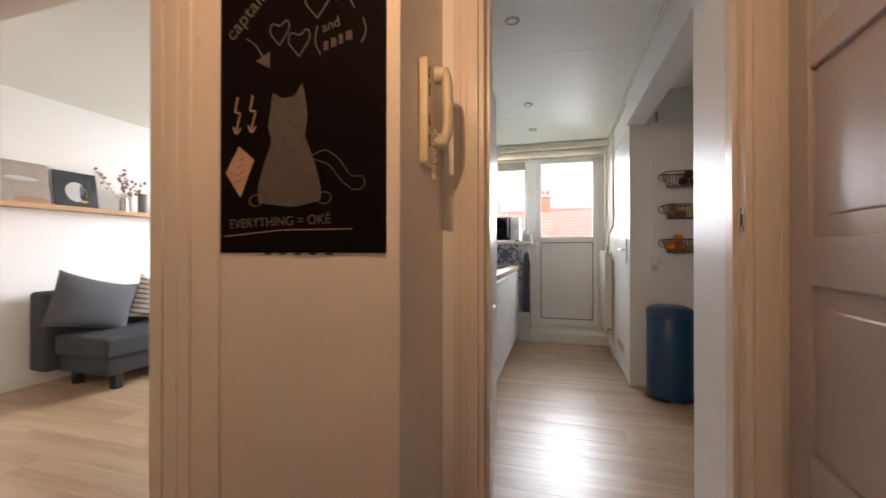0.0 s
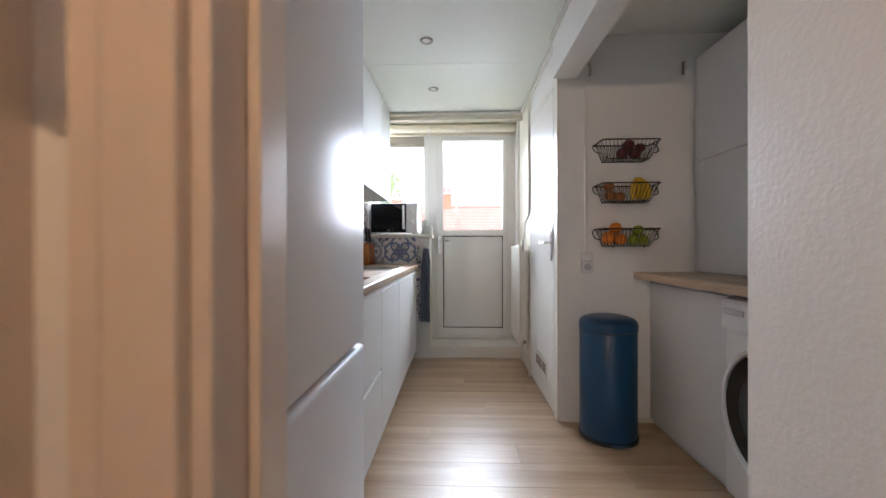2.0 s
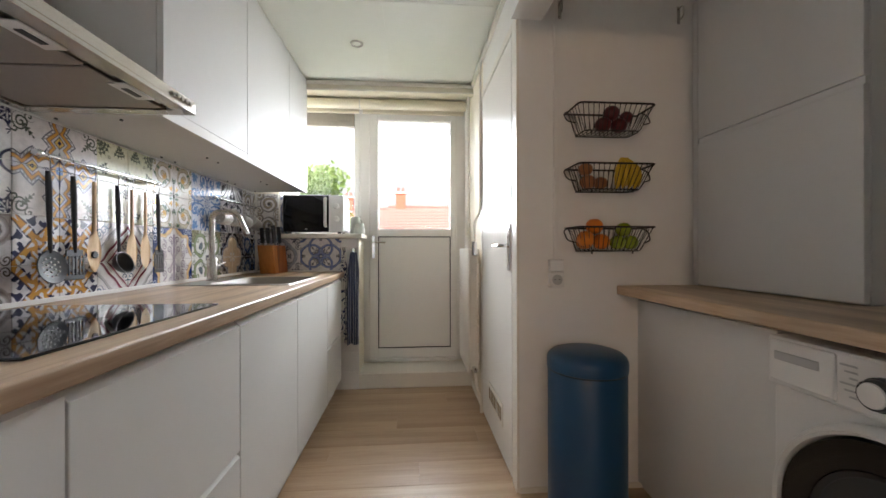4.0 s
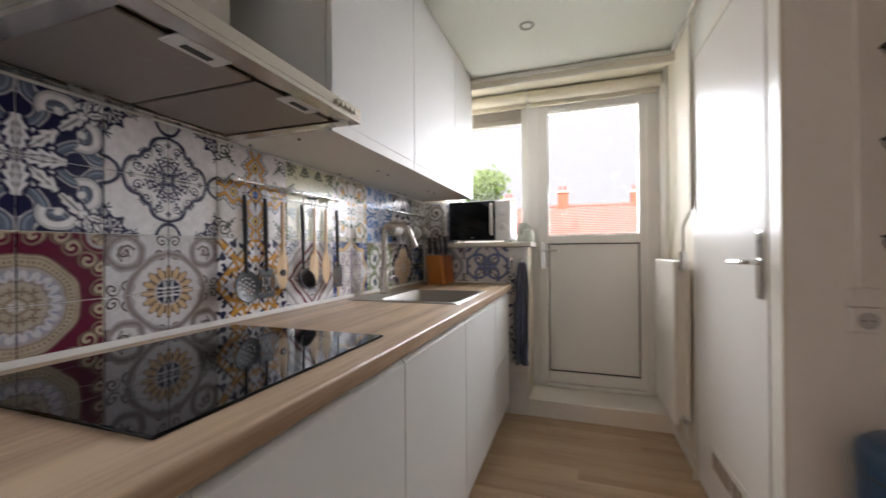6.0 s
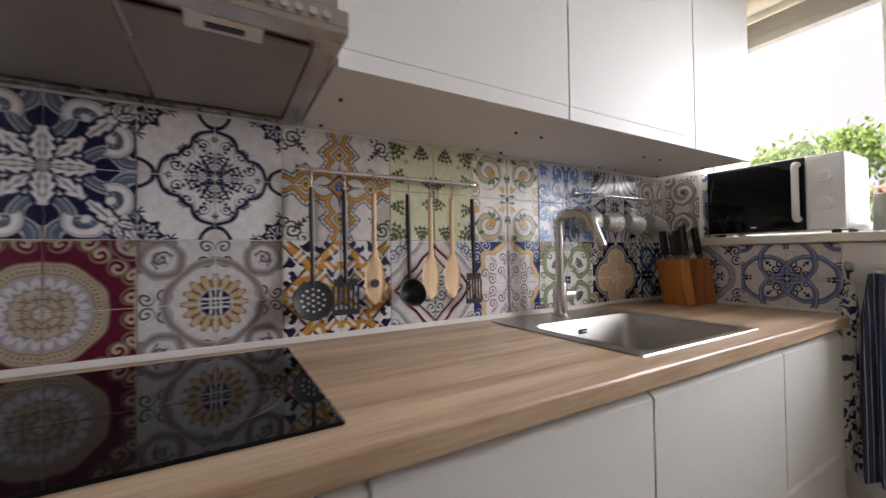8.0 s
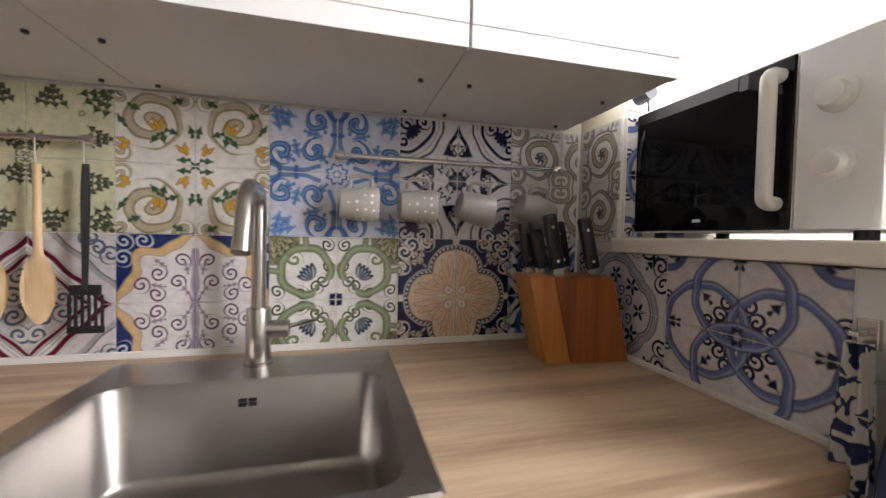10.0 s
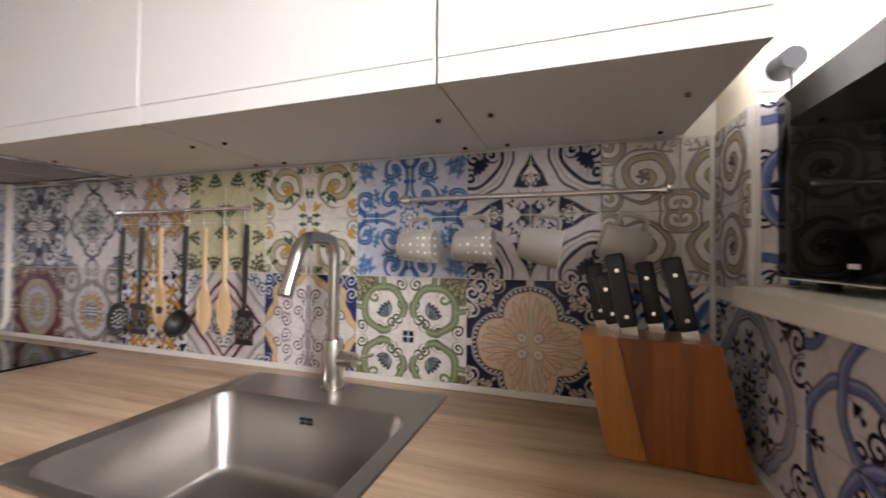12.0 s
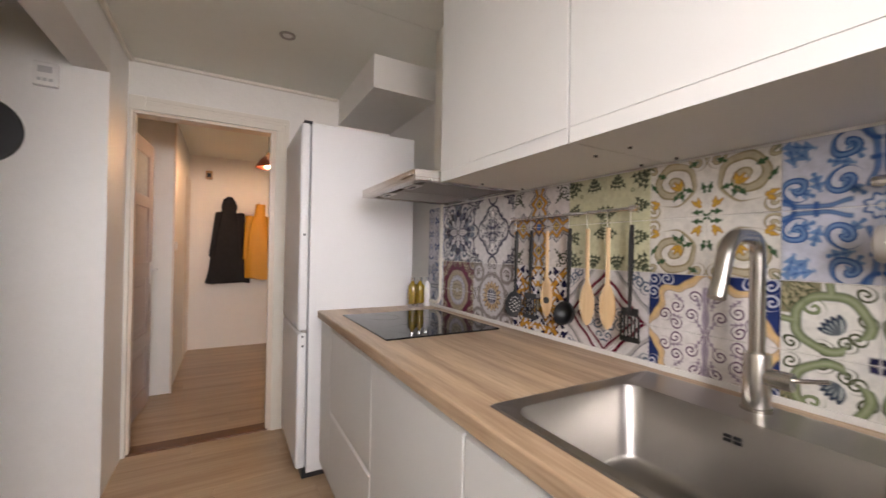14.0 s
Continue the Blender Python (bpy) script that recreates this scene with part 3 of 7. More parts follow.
def dotted(name, base, dot, scale):
    m = material(name, base, 0.3, vary=0.05)
    n, l = m.node_tree.nodes, m.node_tree.links
    b = n["Principled BSDF"]
    tc, vo, lt, mx = n.new("ShaderNodeTexCoord"), n.new("ShaderNodeTexVoronoi"), n.new("ShaderNodeMath"), n.new("ShaderNodeMix")
    vo.inputs["Scale"].default_value, vo.inputs["Randomness"].default_value = scale, 0.25
    l.new(tc.outputs["Object"], vo.inputs["Vector"])
    lt.operation, lt.inputs[1].default_value = "LESS_THAN", 0.22
    l.new(vo.outputs["Distance"], lt.inputs[0])
    mx.data_type = "RGBA"
    old = b.inputs["Base Color"].links[0].from_socket
    l.new(lt.outputs[0], mx.inputs["Factor"])
    l.new(old, mx.inputs["A"])
    mx.inputs["B"].default_value = (*dot, 1)
    l.new(mx.outputs["Result"], b.inputs["Base Color"])
    return m


MUG_DOTS = dotted("dotted_grey_glaze", (0.40, 0.37, 0.33), (0.80, 0.78, 0.74), 55)


def mug(m, mat, label, group=""):
    t = empty("mug", m, label, "mug", group)
    part("cup", lathe([(0.030, 0.0), (0.034, 0.003), (0.040, 0.045), (0.042, 0.088), (0.0405, 0.090), (0.039, 0.088), (0.037, 0.045), (0.031, 0.006), (0.0005, 0.005)], 28), mat, t, smooth=True)
    part("handle", tube(bend([(0.036, 0, 0.075), (0.068, 0, 0.075), (0.066, 0, 0.022), (0.035, 0, 0.022)], 0.022, 6), 0.0055, 8), mat, t, smooth=True)
    return t


for k, (y, tilt, mat) in enumerate(((4.165, 100, MUG_DOTS), (4.305, 100, MUG_DOTS), (4.455, 112, MUG), (4.620, 118, MUG))):
    label = "grey glazed mug with white dots hung from the rail" if mat is MUG_DOTS else "plain grey speckled mug hung from the rail"
    mug(pose(-0.842, y, 1.270, 10 - tilt, 0, 0) @ pose(0, 0, -0.045, 0, 0, -90), mat, label, "mugs on the rail")

# knife block
blk = empty("knife_block", pose(-0.725, 4.675, 0.911, 0, 0, -6), "reddish brown wooden knife block with black-handled knives", "knife block")
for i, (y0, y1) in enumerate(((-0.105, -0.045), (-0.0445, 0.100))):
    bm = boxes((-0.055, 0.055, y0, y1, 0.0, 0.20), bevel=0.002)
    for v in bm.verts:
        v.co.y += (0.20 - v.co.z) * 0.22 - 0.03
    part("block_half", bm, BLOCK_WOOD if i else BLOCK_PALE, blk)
for x, y, h, lean in ((-0.03, -0.100, 0.125, 9), (0.0, -0.075, 0.11, 15), (0.032, -0.055, 0.145, 11), (-0.03, -0.010, 0.13, 10), (0.030, 0.035, 0.140, 13)):
    k = part("knife", boxes((-0.0022, 0.0022, -0.012, 0.012, -0.02, 0.016)), STEEL, blk)
    k.matrix_basis = pose(x, y, 0.20, lean, 0, 0)
    part("knife_handle", boxes((-0.0095, 0.0095, -0.0155, 0.0155, 0.016, h), bevel=0.006, seg=3), BLACK, k, "black riveted handle", smooth=True)
    for z in (0.035, h - 0.03):
        part("rivet", cyl((-0.0102, 0, z), (0.0102, 0, z), 0.0035, seg=10), CHROME, k)

# oil bottles beside the hob
OIL = material("olive_oil_glass", (0.26, 0.165, 0.008), 0.08, vary=0.1, coat=0.5)
for x, y, mat, label in ((-0.76, 2.28, OIL, "small glass bottle of yellow olive oil"), (-0.815, 2.265, OIL, "small glass bottle of yellow olive oil"), (-0.868, 2.25, WHITE_PLASTIC, "small pale salt shaker by the oil bottles")):
    b = empty("oil_bottle" if mat is OIL else "salt_shaker", pose(x, y, 0.911), label, "bottle", "bottles by the hob")
    part("glass", lathe([(0.023, 0), (0.025, 0.003), (0.025, 0.120), (0.020, 0.134), (0.011, 0.142), (0.011, 0.156), (0.0005, 0.156)], 20), mat, b, smooth=True)
    part("cap", lathe([(0.0128, 0.153), (0.0128, 0.176), (0.0005, 0.177)], 16), CHROME, b, smooth=True)
    if mat is OIL:
        part("base_band", lathe([(0.0255, 0.0), (0.0266, 0.001), (0.0266, 0.022), (0.0255, 0.023)], 20), CHROME, b, "chrome band round the foot", smooth=True)


# ---- printed wall tiles ----
class Ex:
    """A number in a material's node tree, with arithmetic."""

    def __init__(self, nt, socket):
        self.nt, self.s = nt, socket

    def op(self, name, *others):
        n = self.nt.nodes.new("ShaderNodeMath")
        n.operation = name
        for i, o in enumerate((self, *others)):
            if isinstance(o, Ex):
                self.nt.links.new(o.s, n.inputs[i])
            else:
                n.inputs[i].default_value = o
        return Ex(self.nt, n.outputs[0])

    def __add__(self, o):
        return self.op("ADD", o)

    def __sub__(self, o):
        return self.op("SUBTRACT", o)

    def __mul__(self, o):
        return self.op("MULTIPLY", o)

    def __abs__(self):
        return self.op("ABSOLUTE")

    def sin(self):
        return self.op("SINE")

    def cos(self):
        return self.op("COSINE")

    def low(self, o):
        return self.op("MINIMUM", o)

    def high(self, o):
        return self.op("MAXIMUM", o)

    def under(self, limit, soft=0.03):
        """1 where the number is below the limit, with a soft printed edge."""
        n = self.nt.nodes.new("ShaderNodeMapRange")
        self.nt.links.new(self.s, n.inputs["Value"])
        n.inputs["From Min"].default_value, n.inputs["From Max"].default_value = limit - soft / 2, limit + soft / 2
        n.inputs["To Min"].default_value, n.inputs["To Max"].default_value = 1, 0
        return Ex(self.nt, n.outputs["Result"])

    def over(self, limit, soft=0.03):
        n = self.nt.nodes.new("ShaderNodeMapRange")
        self.nt.links.new(self.s, n.inputs["Value"])
        n.inputs["From Min"].default_value, n.inputs["From Max"].default_value = limit - soft / 2, limit + soft / 2
        return Ex(self.nt, n.outputs["Result"])

    def near(self, at, width):
        return abs(self - at).under(width)


def formula(name, names, build):
    """A node group of arithmetic with one number out, built once and used by every print."""
    g = bpy.data.node_groups.new(name, "ShaderNodeTree")
    for k in names:
        g.interface.new_socket(name=k, in_out="INPUT", socket_type="NodeSocketFloat")
    g.interface.new_socket(name="out", in_out="OUTPUT", socket_type="NodeSocketFloat")
    gi, go = g.nodes.new("NodeGroupInput"), g.nodes.new("NodeGroupOutput")
    g.links.new(build(*[Ex(g, gi.outputs[k]) for k in names]).s, go.inputs["out"])
    return g


def away(a, b, x, y):
    return ((a - x) * (a - x) + (b - y) * (b - y)).op("SQRT")


def leaf_shape(a, b, x, y, c, d, inverse, width, teeth, depth):
    along = ((a - x) * c + (b - y) * d) * inverse
    across = abs((b - y) * c - (a - x) * d)
    rim = (along * (along * -1 + 1)).high(0.0).op("SQRT") * (width * 2)
    rim = rim * ((along * teeth + across * 40).sin() * depth + 1 - depth)
    return across - rim + (abs(along - 0.5) - 0.49).high(0.0) * 9 + 0.006


def lobe_shape(a, b, x, y, n, size, depth, shift):
    return away(a, b, x, y) - ((b - y).op("ARCTAN2", a - x) * n + shift).cos() * depth - size


def curl_shape(a, b, x, y, size, turns, way, full):
    d = away(a, b, x, y)
    line = (d * turns - (b - y).op("ARCTAN2", a - x) * way).cos() - full
    return (line * 3.333 + 0.5).high(0.0).low(1.0) * ((size - d) * 33.3 + 0.5).high(0.0).low(1.0)


DIST_G = formula("distance", "abxy", away)
LEAF_G = formula("leaf", ("a", "b", "x", "y", "c", "d", "inverse", "width", "teeth", "depth"), leaf_shape)
LOBE_G = formula("lobes", ("a", "b", "x", "y", "n", "size", "depth", "shift"), lobe_shape)
CURL_G = formula("curl", ("a", "b", "x", "y", "size", "turns", "way", "full"), curl_shape)


class Print:
    """A tile print of four mirrored quarters: a, b run from 0 in the middle to 1 at the edge."""

    def __init__(self, name, base):
        self.m = bpy.data.materials.new(name)
        self.m.use_nodes = True
        nt = self.nt = self.m.node_tree
        tc, sep = nt.nodes.new("ShaderNodeTexCoord"), nt.nodes.new("ShaderNodeSeparateXYZ")
        nt.links.new(tc.outputs["Object"], sep.inputs[0])
        self.u, self.v = Ex(nt, sep.outputs["X"]) * (1 / PITCH), Ex(nt, sep.outputs["Y"]) * (1 / PITCH)
        a, b = abs(self.u), abs(self.v)
        self.a, self.b = a + (b * 17.0).sin() * 0.010, b + (a * 17.0).sin() * 0.010
        self.r = self.dist(0, 0)
        self.turn = self.v.op("ARCTAN2", self.u)
        rgb = nt.nodes.new("ShaderNodeRGB")
        rgb.outputs[0].default_value = (*base, 1)
        self.color = rgb.outputs[0]

    def shape(self, group, *values):
        n = self.nt.nodes.new("ShaderNodeGroup")
        n.node_tree = group
        self.nt.links.new(self.a.s, n.inputs[0])
        self.nt.links.new(self.b.s, n.inputs[1])
        for i, v in enumerate(values):
            n.inputs[i + 2].default_value = v
        return Ex(self.nt, n.outputs[0])

    def dist(self, x, y):
        return self.shape(DIST_G, x, y)

    def lobes(self, x, y, n, size, depth, shift=0.0):
        """How far a point is inside a flower of n lobes at (x, y): below 0 is inside."""
        return self.shape(LOBE_G, x, y, n, size, depth, shift)

    def curl(self, x, y, size, pitch, way=1.0, full=0.2):
        """A scroll wound round (x, y), printed as one line that turns inwards."""
        return self.shape(CURL_G, x, y, size, 6.2832 / pitch, way, full)

    def leaf(self, x, y, degrees, length, width, teeth=0.0, depth=0.3):
        """Inside below 0: a pointed leaf from (x, y), its edge toothed."""
        return self.shape(LEAF_G, x, y, math.cos(radians(degrees)), math.sin(radians(degrees)), 1 / length, width, 6.2832 * teeth, depth if teeth else 0.0)

    def petals(self, n):
        return (self.turn * n).cos()

    def vine(self, k, w, shift=0.0):
        """Curling filigree, alike in both directions."""
        p = ((self.b * (k * 0.8)).sin() * w + self.a * k + shift).sin()
        q = ((self.a * (k * 0.8)).sin() * w + self.b * k + shift).sin()
        return p * q

    def paint(self, mask, color):
        mx = self.nt.nodes.new("ShaderNodeMix")
        mx.data_type = "RGBA"
        self.nt.links.new(mask.s, mx.inputs["Factor"])
        self.nt.links.new(self.color, mx.inputs["A"])
        mx.inputs["B"].default_value = (*color, 1)
        self.color = mx.outputs["Result"]
        return self

    def done(self):
        b = self.nt.nodes["Principled BSDF"]
        tc, noise_tex, hsv, mr = (self.nt.nodes.new(k) for k in ("ShaderNodeTexCoord", "ShaderNodeTexNoise", "ShaderNodeHueSaturation", "ShaderNodeMapRange"))
        noise_tex.inputs["Scale"].default_value, noise_tex.inputs["Detail"].default_value = 60, 5
        self.nt.links.new(tc.outputs["Object"], noise_tex.inputs["Vector"])
        mr.inputs["To Min"].default_value, mr.inputs["To Max"].default_value = 0.72, 1.25
        self.nt.links.new(noise_tex.outputs["Fac"], mr.inputs["Value"])
        self.nt.links.new(mr.outputs["Result"], hsv.inputs["Value"])
        self.nt.links.new(self.color, hsv.inputs["Color"])
        self.nt.links.new(hsv.outputs["Color"], b.inputs["Base Color"])
        b.inputs["Roughness"].default_value, b.inputs["Specular IOR Level"].default_value = 0.2, 0.36
        return self.m


PITCH = 0.157
NAVY, BLUE_P, PALE_BLUE, WHITE_P, STONE = (0.012, 0.013, 0.048), (0.045, 0.11, 0.30), (0.26, 0.33, 0.46), (0.72, 0.70, 0.70), (0.38, 0.36, 0.35)
SLATE, MAROON, STRAW, OCHRE, SAGE = (0.105, 0.135, 0.185), (0.13, 0.009, 0.026), (0.47, 0.40, 0.27), (0.55, 0.27, 0.045), (0.58, 0.57, 0.38)
LEAF, MOSS, TAUPE, PEACH, LILAC = (0.045, 0.055, 0.036), (0.17, 0.185, 0.115), (0.24, 0.19, 0.14), (0.60, 0.42, 0.27), (0.34, 0.28, 0.34)


def prints():
    out = {}
    p = Print("print_lattice", (0.66, 0.65, 0.69))
    ink = (0.05, 0.06, 0.16)
    for k in (0.0, 0.5, 1.0):
        wave = (p.b * 6.28).cos() * 0.21
        p.paint(abs(p.a - k - wave).low(abs(p.a - k + wave)).under(0.011), ink)
    for x, y in ((0.5, 0.5), (0.0, 0.0), (0.0, 1.0), (1.0, 0.0), (1.0, 1.0)):
        for deg in (35, 145, 215, 325):
            p.paint(p.leaf(x, y, deg, 0.24, 0.055, 2, 0.2).under(0.0), BLUE_P).paint(p.leaf(x, y, deg, 0.18, 0.022).under(0.0), NAVY)
        p.paint(p.dist(x, y).under(0.035), (0.20, 0.24, 0.38))
    for x, y in ((0.5, 0.0), (0.5, 1.0), (0.0, 0.5), (1.0, 0.5)):
        p.paint(p.lobes(x, y, 6, 0.055, 0.035).under(0.0), (0.14, 0.20, 0.42)).paint(p.dist(x, y).near(0.12, 0.010), ink)
    out["T0"] = p.done()

    p = Print("print_scrolls", NAVY)
    for x, y in ((0.66, 0.0), (0.0, 0.66), (1.0, 0.34), (0.34, 1.0)):
        link = p.dist(x, y)
        p.paint(link.near(0.25, 0.085), WHITE_P).paint(link.near(0.25, 0.072), NAVY).paint(link.near(0.25, 0.058), SLATE).paint(link.near(0.27, 0.008), (0.3, 0.34, 0.4))
    for d in ((0.72, 0.44), (0.44, 0.72)):
        open_side = p.dist(d[0] * 0.72, d[1] * 0.72).over(0.15)
        p.paint(p.dist(*d).near(0.20, 0.078) * open_side, NAVY).paint(p.dist(*d).near(0.20, 0.058) * open_side, WHITE_P).paint(p.dist(*d).near(0.235, 0.010) * open_side, STONE)
        p.paint(p.dist(*d).under(0.055), WHITE_P)
    for deg, x, y, size, w in ((45, 0.46, 0.46, 0.42, 0.10), (225, 1.0, 1.0, 0.46, 0.11), (200, 1.02, 0.98, 0.42, 0.09), (250, 0.98, 1.02, 0.42, 0.09), (262, 0.80, 1.0, 0.22, 0.06), (188, 1.0, 0.80, 0.22, 0.06)):
        p.paint(p.leaf(x, y, deg, size, w + 0.03).under(0.0), NAVY).paint(p.leaf(x, y, deg, size, w, 3, 0.16).under(0.0), WHITE_P).paint(p.leaf(x, y, deg, size * 0.8, w * 0.30).under(0.0), STONE).paint(p.leaf(x, y, deg, size * 0.85, 0.012).under(0.0), NAVY)
    for deg, size, w in ((22.5, 0.40, 0.085), (67.5, 0.40, 0.085), (45, 0.58, 0.105), (0, 0.52, 0.10), (90, 0.52, 0.10)):
        p.paint(p.leaf(0.03, 0.03, deg, size + 0.04, w + 0.028).under(0.0), NAVY).paint(p.leaf(0.03, 0.03, deg, size, w, 4, 0.22).under(0.0), WHITE_P).paint(p.leaf(0.03, 0.03, deg, size * 0.9, w * 0.36, 4, 0.5).under(0.0), STONE).paint(p.leaf(0.03, 0.03, deg, size * 0.8, 0.010).under(0.0), NAVY)
    p.paint(p.r.under(0.095), NAVY).paint(p.r.under(0.075), STONE).paint(p.a.low(p.b).under(0.014) * p.r.under(0.08), NAVY)
    out["T1"] = p.done()

    p = Print("print_quatrefoil", WHITE_P)
    q = p.dist(0.42, 0.0).low(p.dist(0.0, 0.42)).low(p.dist(0.27, 0.27) + 0.12)
    p.paint(q.near(0.33, 0.030), NAVY).paint(q.near(0.285, 0.007), STONE)
    for x, y, deg in ((0.04, 0.16, 84), (0.16, 0.04, 6), (0.06, 0.12, 58), (0.12, 0.06, 32), (0.10, 0.36, 50), (0.36, 0.10, 40)):
        p.paint(p.leaf(x, y, deg, 0.30, 0.045, 4, 0.45).under(0.0), NAVY)
    for x, y, w in ((0.16, 0.52, 1), (0.52, 0.16, -1), (0.36, 0.36, 1), (0.10, 0.30, -1), (0.30, 0.10, 1)):
        p.paint(p.curl(x, y, 0.085, 0.06, w, 0.2), NAVY)
    for c in ((0.0, 0.62), (0.62, 0.0), (0.24, 0.62), (0.62, 0.24), (0.47, 0.42), (0.42, 0.47)):
        p.paint(p.lobes(*c, 5, 0.034, 0.022).under(0.0, 0.02), NAVY)
    p.paint(p.lobes(0.17, 0.17, 5, 0.065, 0.04, 2.4).under(0.0), NAVY).paint(p.dist(0.17, 0.17).under(0.022), WHITE_P).paint(p.a.low(p.b).under(0.012) * p.r.under(0.46), NAVY).paint(p.r.near(0.07, 0.016), NAVY)
    for c in ((1, 0), (0, 1)):
        p.paint(p.dist(*c).near(0.20, 0.032), NAVY).paint(p.dist(*c).under(0.15), (0.60, 0.57, 0.55))
    for deg in (180, 225, 270):
        p.paint(p.leaf(0.93, 0.93, deg, 0.30, 0.085, 3, 0.25).under(0.0), NAVY).paint(p.leaf(0.93, 0.93, deg, 0.20, 0.018).under(0.0), WHITE_P)
    p.paint(p.lobes(0.98, 0.58, 6, 0.055, 0.04).low(p.lobes(0.58, 0.98, 6, 0.055, 0.04)).under(0.0), NAVY).paint(p.dist(1, 1).near(0.08, 0.03), NAVY)
    out["T2"] = p.done()

    p = Print("print_yellow_cross", (0.66, 0.62, 0.60))
    lo, hi = p.a.low(p.b), p.a.high(p.b)
    tip = lo * 1.15 + abs(hi - 0.60)
    body = tip.low(lo * 1.5 + (hi * 9.5).cos() * 0.12 + hi * 0.22)
    for x, y, r, w in ((0.84, 0.82, 0.17, 1), (0.66, 0.94, 0.10, -1), (0.94, 0.66, 0.10, 1)):
        p.paint(p.curl(x, y, r, 0.085, w, 0.3), LEAF)
    p.paint(p.leaf(0.55, 0.55, 45, 0.40, 0.07, 4, 0.4).under(0.0), LEAF)
    p.paint(body.under(0.46), NAVY).paint(body.under(0.43), (0.34, 0.32, 0.31)).paint((body.near(0.39, 0.022)) * (hi * 80).sin().over(0.0), WHITE_P).paint(body.under(0.345), NAVY).paint(body.under(0.325), OCHRE).paint(body.under(0.23), NAVY).paint(body.under(0.21), (0.55, 0.52, 0.50))
    p.paint(tip.under(0.15), NAVY).paint(tip.under(0.12), (0.60, 0.40, 0.10)).paint(tip.under(0.05), NAVY).paint((p.a + p.b).under(0.26), NAVY).paint((p.a + p.b).under(0.21), OCHRE).paint(p.a.high(p.b).under(0.09), BLUE_P)
    p.paint(lo.under(0.014) * hi.under(0.4), NAVY)
    out["T3"] = p.done()

    p = Print("print_sage_leaves", SAGE)
    for x, y, degs, size in ((0.30, 0.98, (235, 255, 275, 300), 0.34), (0.98, 0.98, (195, 215, 235, 255), 0.42), (0.98, 0.30, (150, 175, 200), 0.34), (0.04, 0.10, (30, 60, 85), 0.30)):
        for deg in degs:
            p.paint(p.leaf(x, y, deg, size, 0.065, 4, 0.35).under(0.0), LEAF).paint(p.leaf(x, y, deg, size * 0.9, 0.018, 4, 0.5).under(0.0), MOSS)
    p.paint(p.curl(0.05, 0.05, 0.10, 0.06), MOSS).paint(p.dist(0.62, 0.62).near(0.03, 0.012), MOSS)
    out["T4"] = p.done()

    p = Print("print_yellow_roses", (0.70, 0.67, 0.62))
    olive, green = (0.30, 0.25, 0.15), (0.045, 0.10, 0.045)
    for x, y, w, size in ((0.56, 0.60, 1, 0.40), (0.96, 0.16, -1, 0.16), (0.16, 0.96, 1, 0.16), (0.94, 0.94, 1, 0.12)):
        p.paint(p.curl(x, y, size, 0.26 if size > 0.3 else 0.11, w, -0.2), olive).paint(p.curl(x, y, size, 0.26 if size > 0.3 else 0.11, w, 0.55), (0.46, 0.40, 0.28))
    for x, y, degs in ((0.44, 0.50, (20, 60, 100)), (0.10, 0.16, (40, 80)), (0.80, 0.30, (320, 10))):
        for deg in degs:
            p.paint(p.leaf(x, y, deg, 0.19, 0.050, 2, 0.2).under(0.0), (0.30, 0.15, 0.03)).paint(p.leaf(x, y, deg, 0.17, 0.036, 2, 0.2).under(0.0), (0.62, 0.36, 0.06))
    for x, y, deg in ((0.44, 0.48, 250), (0.40, 0.50, 200), (0.46, 0.46, 300), (0.06, 0.10, 350), (0.04, 0.40, 80), (0.86, 0.84, 210), (0.30, 0.86, 150), (0.86, 0.50, 60)):
        p.paint(p.leaf(x, y, deg, 0.20, 0.055, 2, 0.25).under(0.0), green)
    p.paint(p.lobes(0, 0, 8, 0.07, 0.03).under(0.0), green).paint(p.lobes(1, 1, 8, 0.09, 0.04).under(0.0), MOSS)
    out["T5"] = p.done()

    p = Print("print_blue_scrolls", (0.56, 0.58, 0.66))
    deep, mid = (0.035, 0.105, 0.30), (0.14, 0.25, 0.47)
    for x, y, deg, size in ((0.95, 0.95, 225, 0.40), (0.95, 0.95, 200, 0.36), (0.95, 0.95, 250, 0.36), (0.16, 0.62, 60, 0.34), (0.62, 0.16, 30, 0.34), (0.14, 0.16, 45, 0.34), (0.50, 0.66, 200, 0.30), (0.66, 0.50, 250, 0.30)):
        p.paint(p.leaf(x, y, deg, size, 0.095, 3, 0.3).under(0.0), mid).paint(p.leaf(x, y, deg, size * 0.85, 0.022, 3, 0.4).under(0.0), deep)
    for x, y, w in ((0.30, 0.82, 1), (0.82, 0.30, -1), (0.34, 0.36, 1)):
        p.paint(p.curl(x, y, 0.19, 0.17, w, -0.1), deep).paint(p.curl(x, y, 0.17, 0.17, w, 0.72), mid)
    lo, hi = p.a.low(p.b), p.a.high(p.b)
    bar = abs(lo - 0.07 - (hi * 7.5).sin() * 0.035)
    p.paint(bar.under(0.032) * hi.over(0.26), deep).paint(bar.under(0.012) * hi.over(0.26), mid).paint(lo.under(0.10) * hi.near(0.62, 0.03), deep)
    p.paint(p.dist(1, 0).low(p.dist(0, 1)).near(0.15, 0.03), deep).paint(p.dist(1, 1).near(0.10, 0.022), mid)
    p.paint((p.r + p.petals(8) * 0.02).under(0.17), deep).paint((p.r + p.petals(8) * 0.02).under(0.135), (0.60, 0.62, 0.70)).paint(p.r.under(0.075), mid).paint(p.r.under(0.045), WHITE_P)
    out["T6"] = p.done()

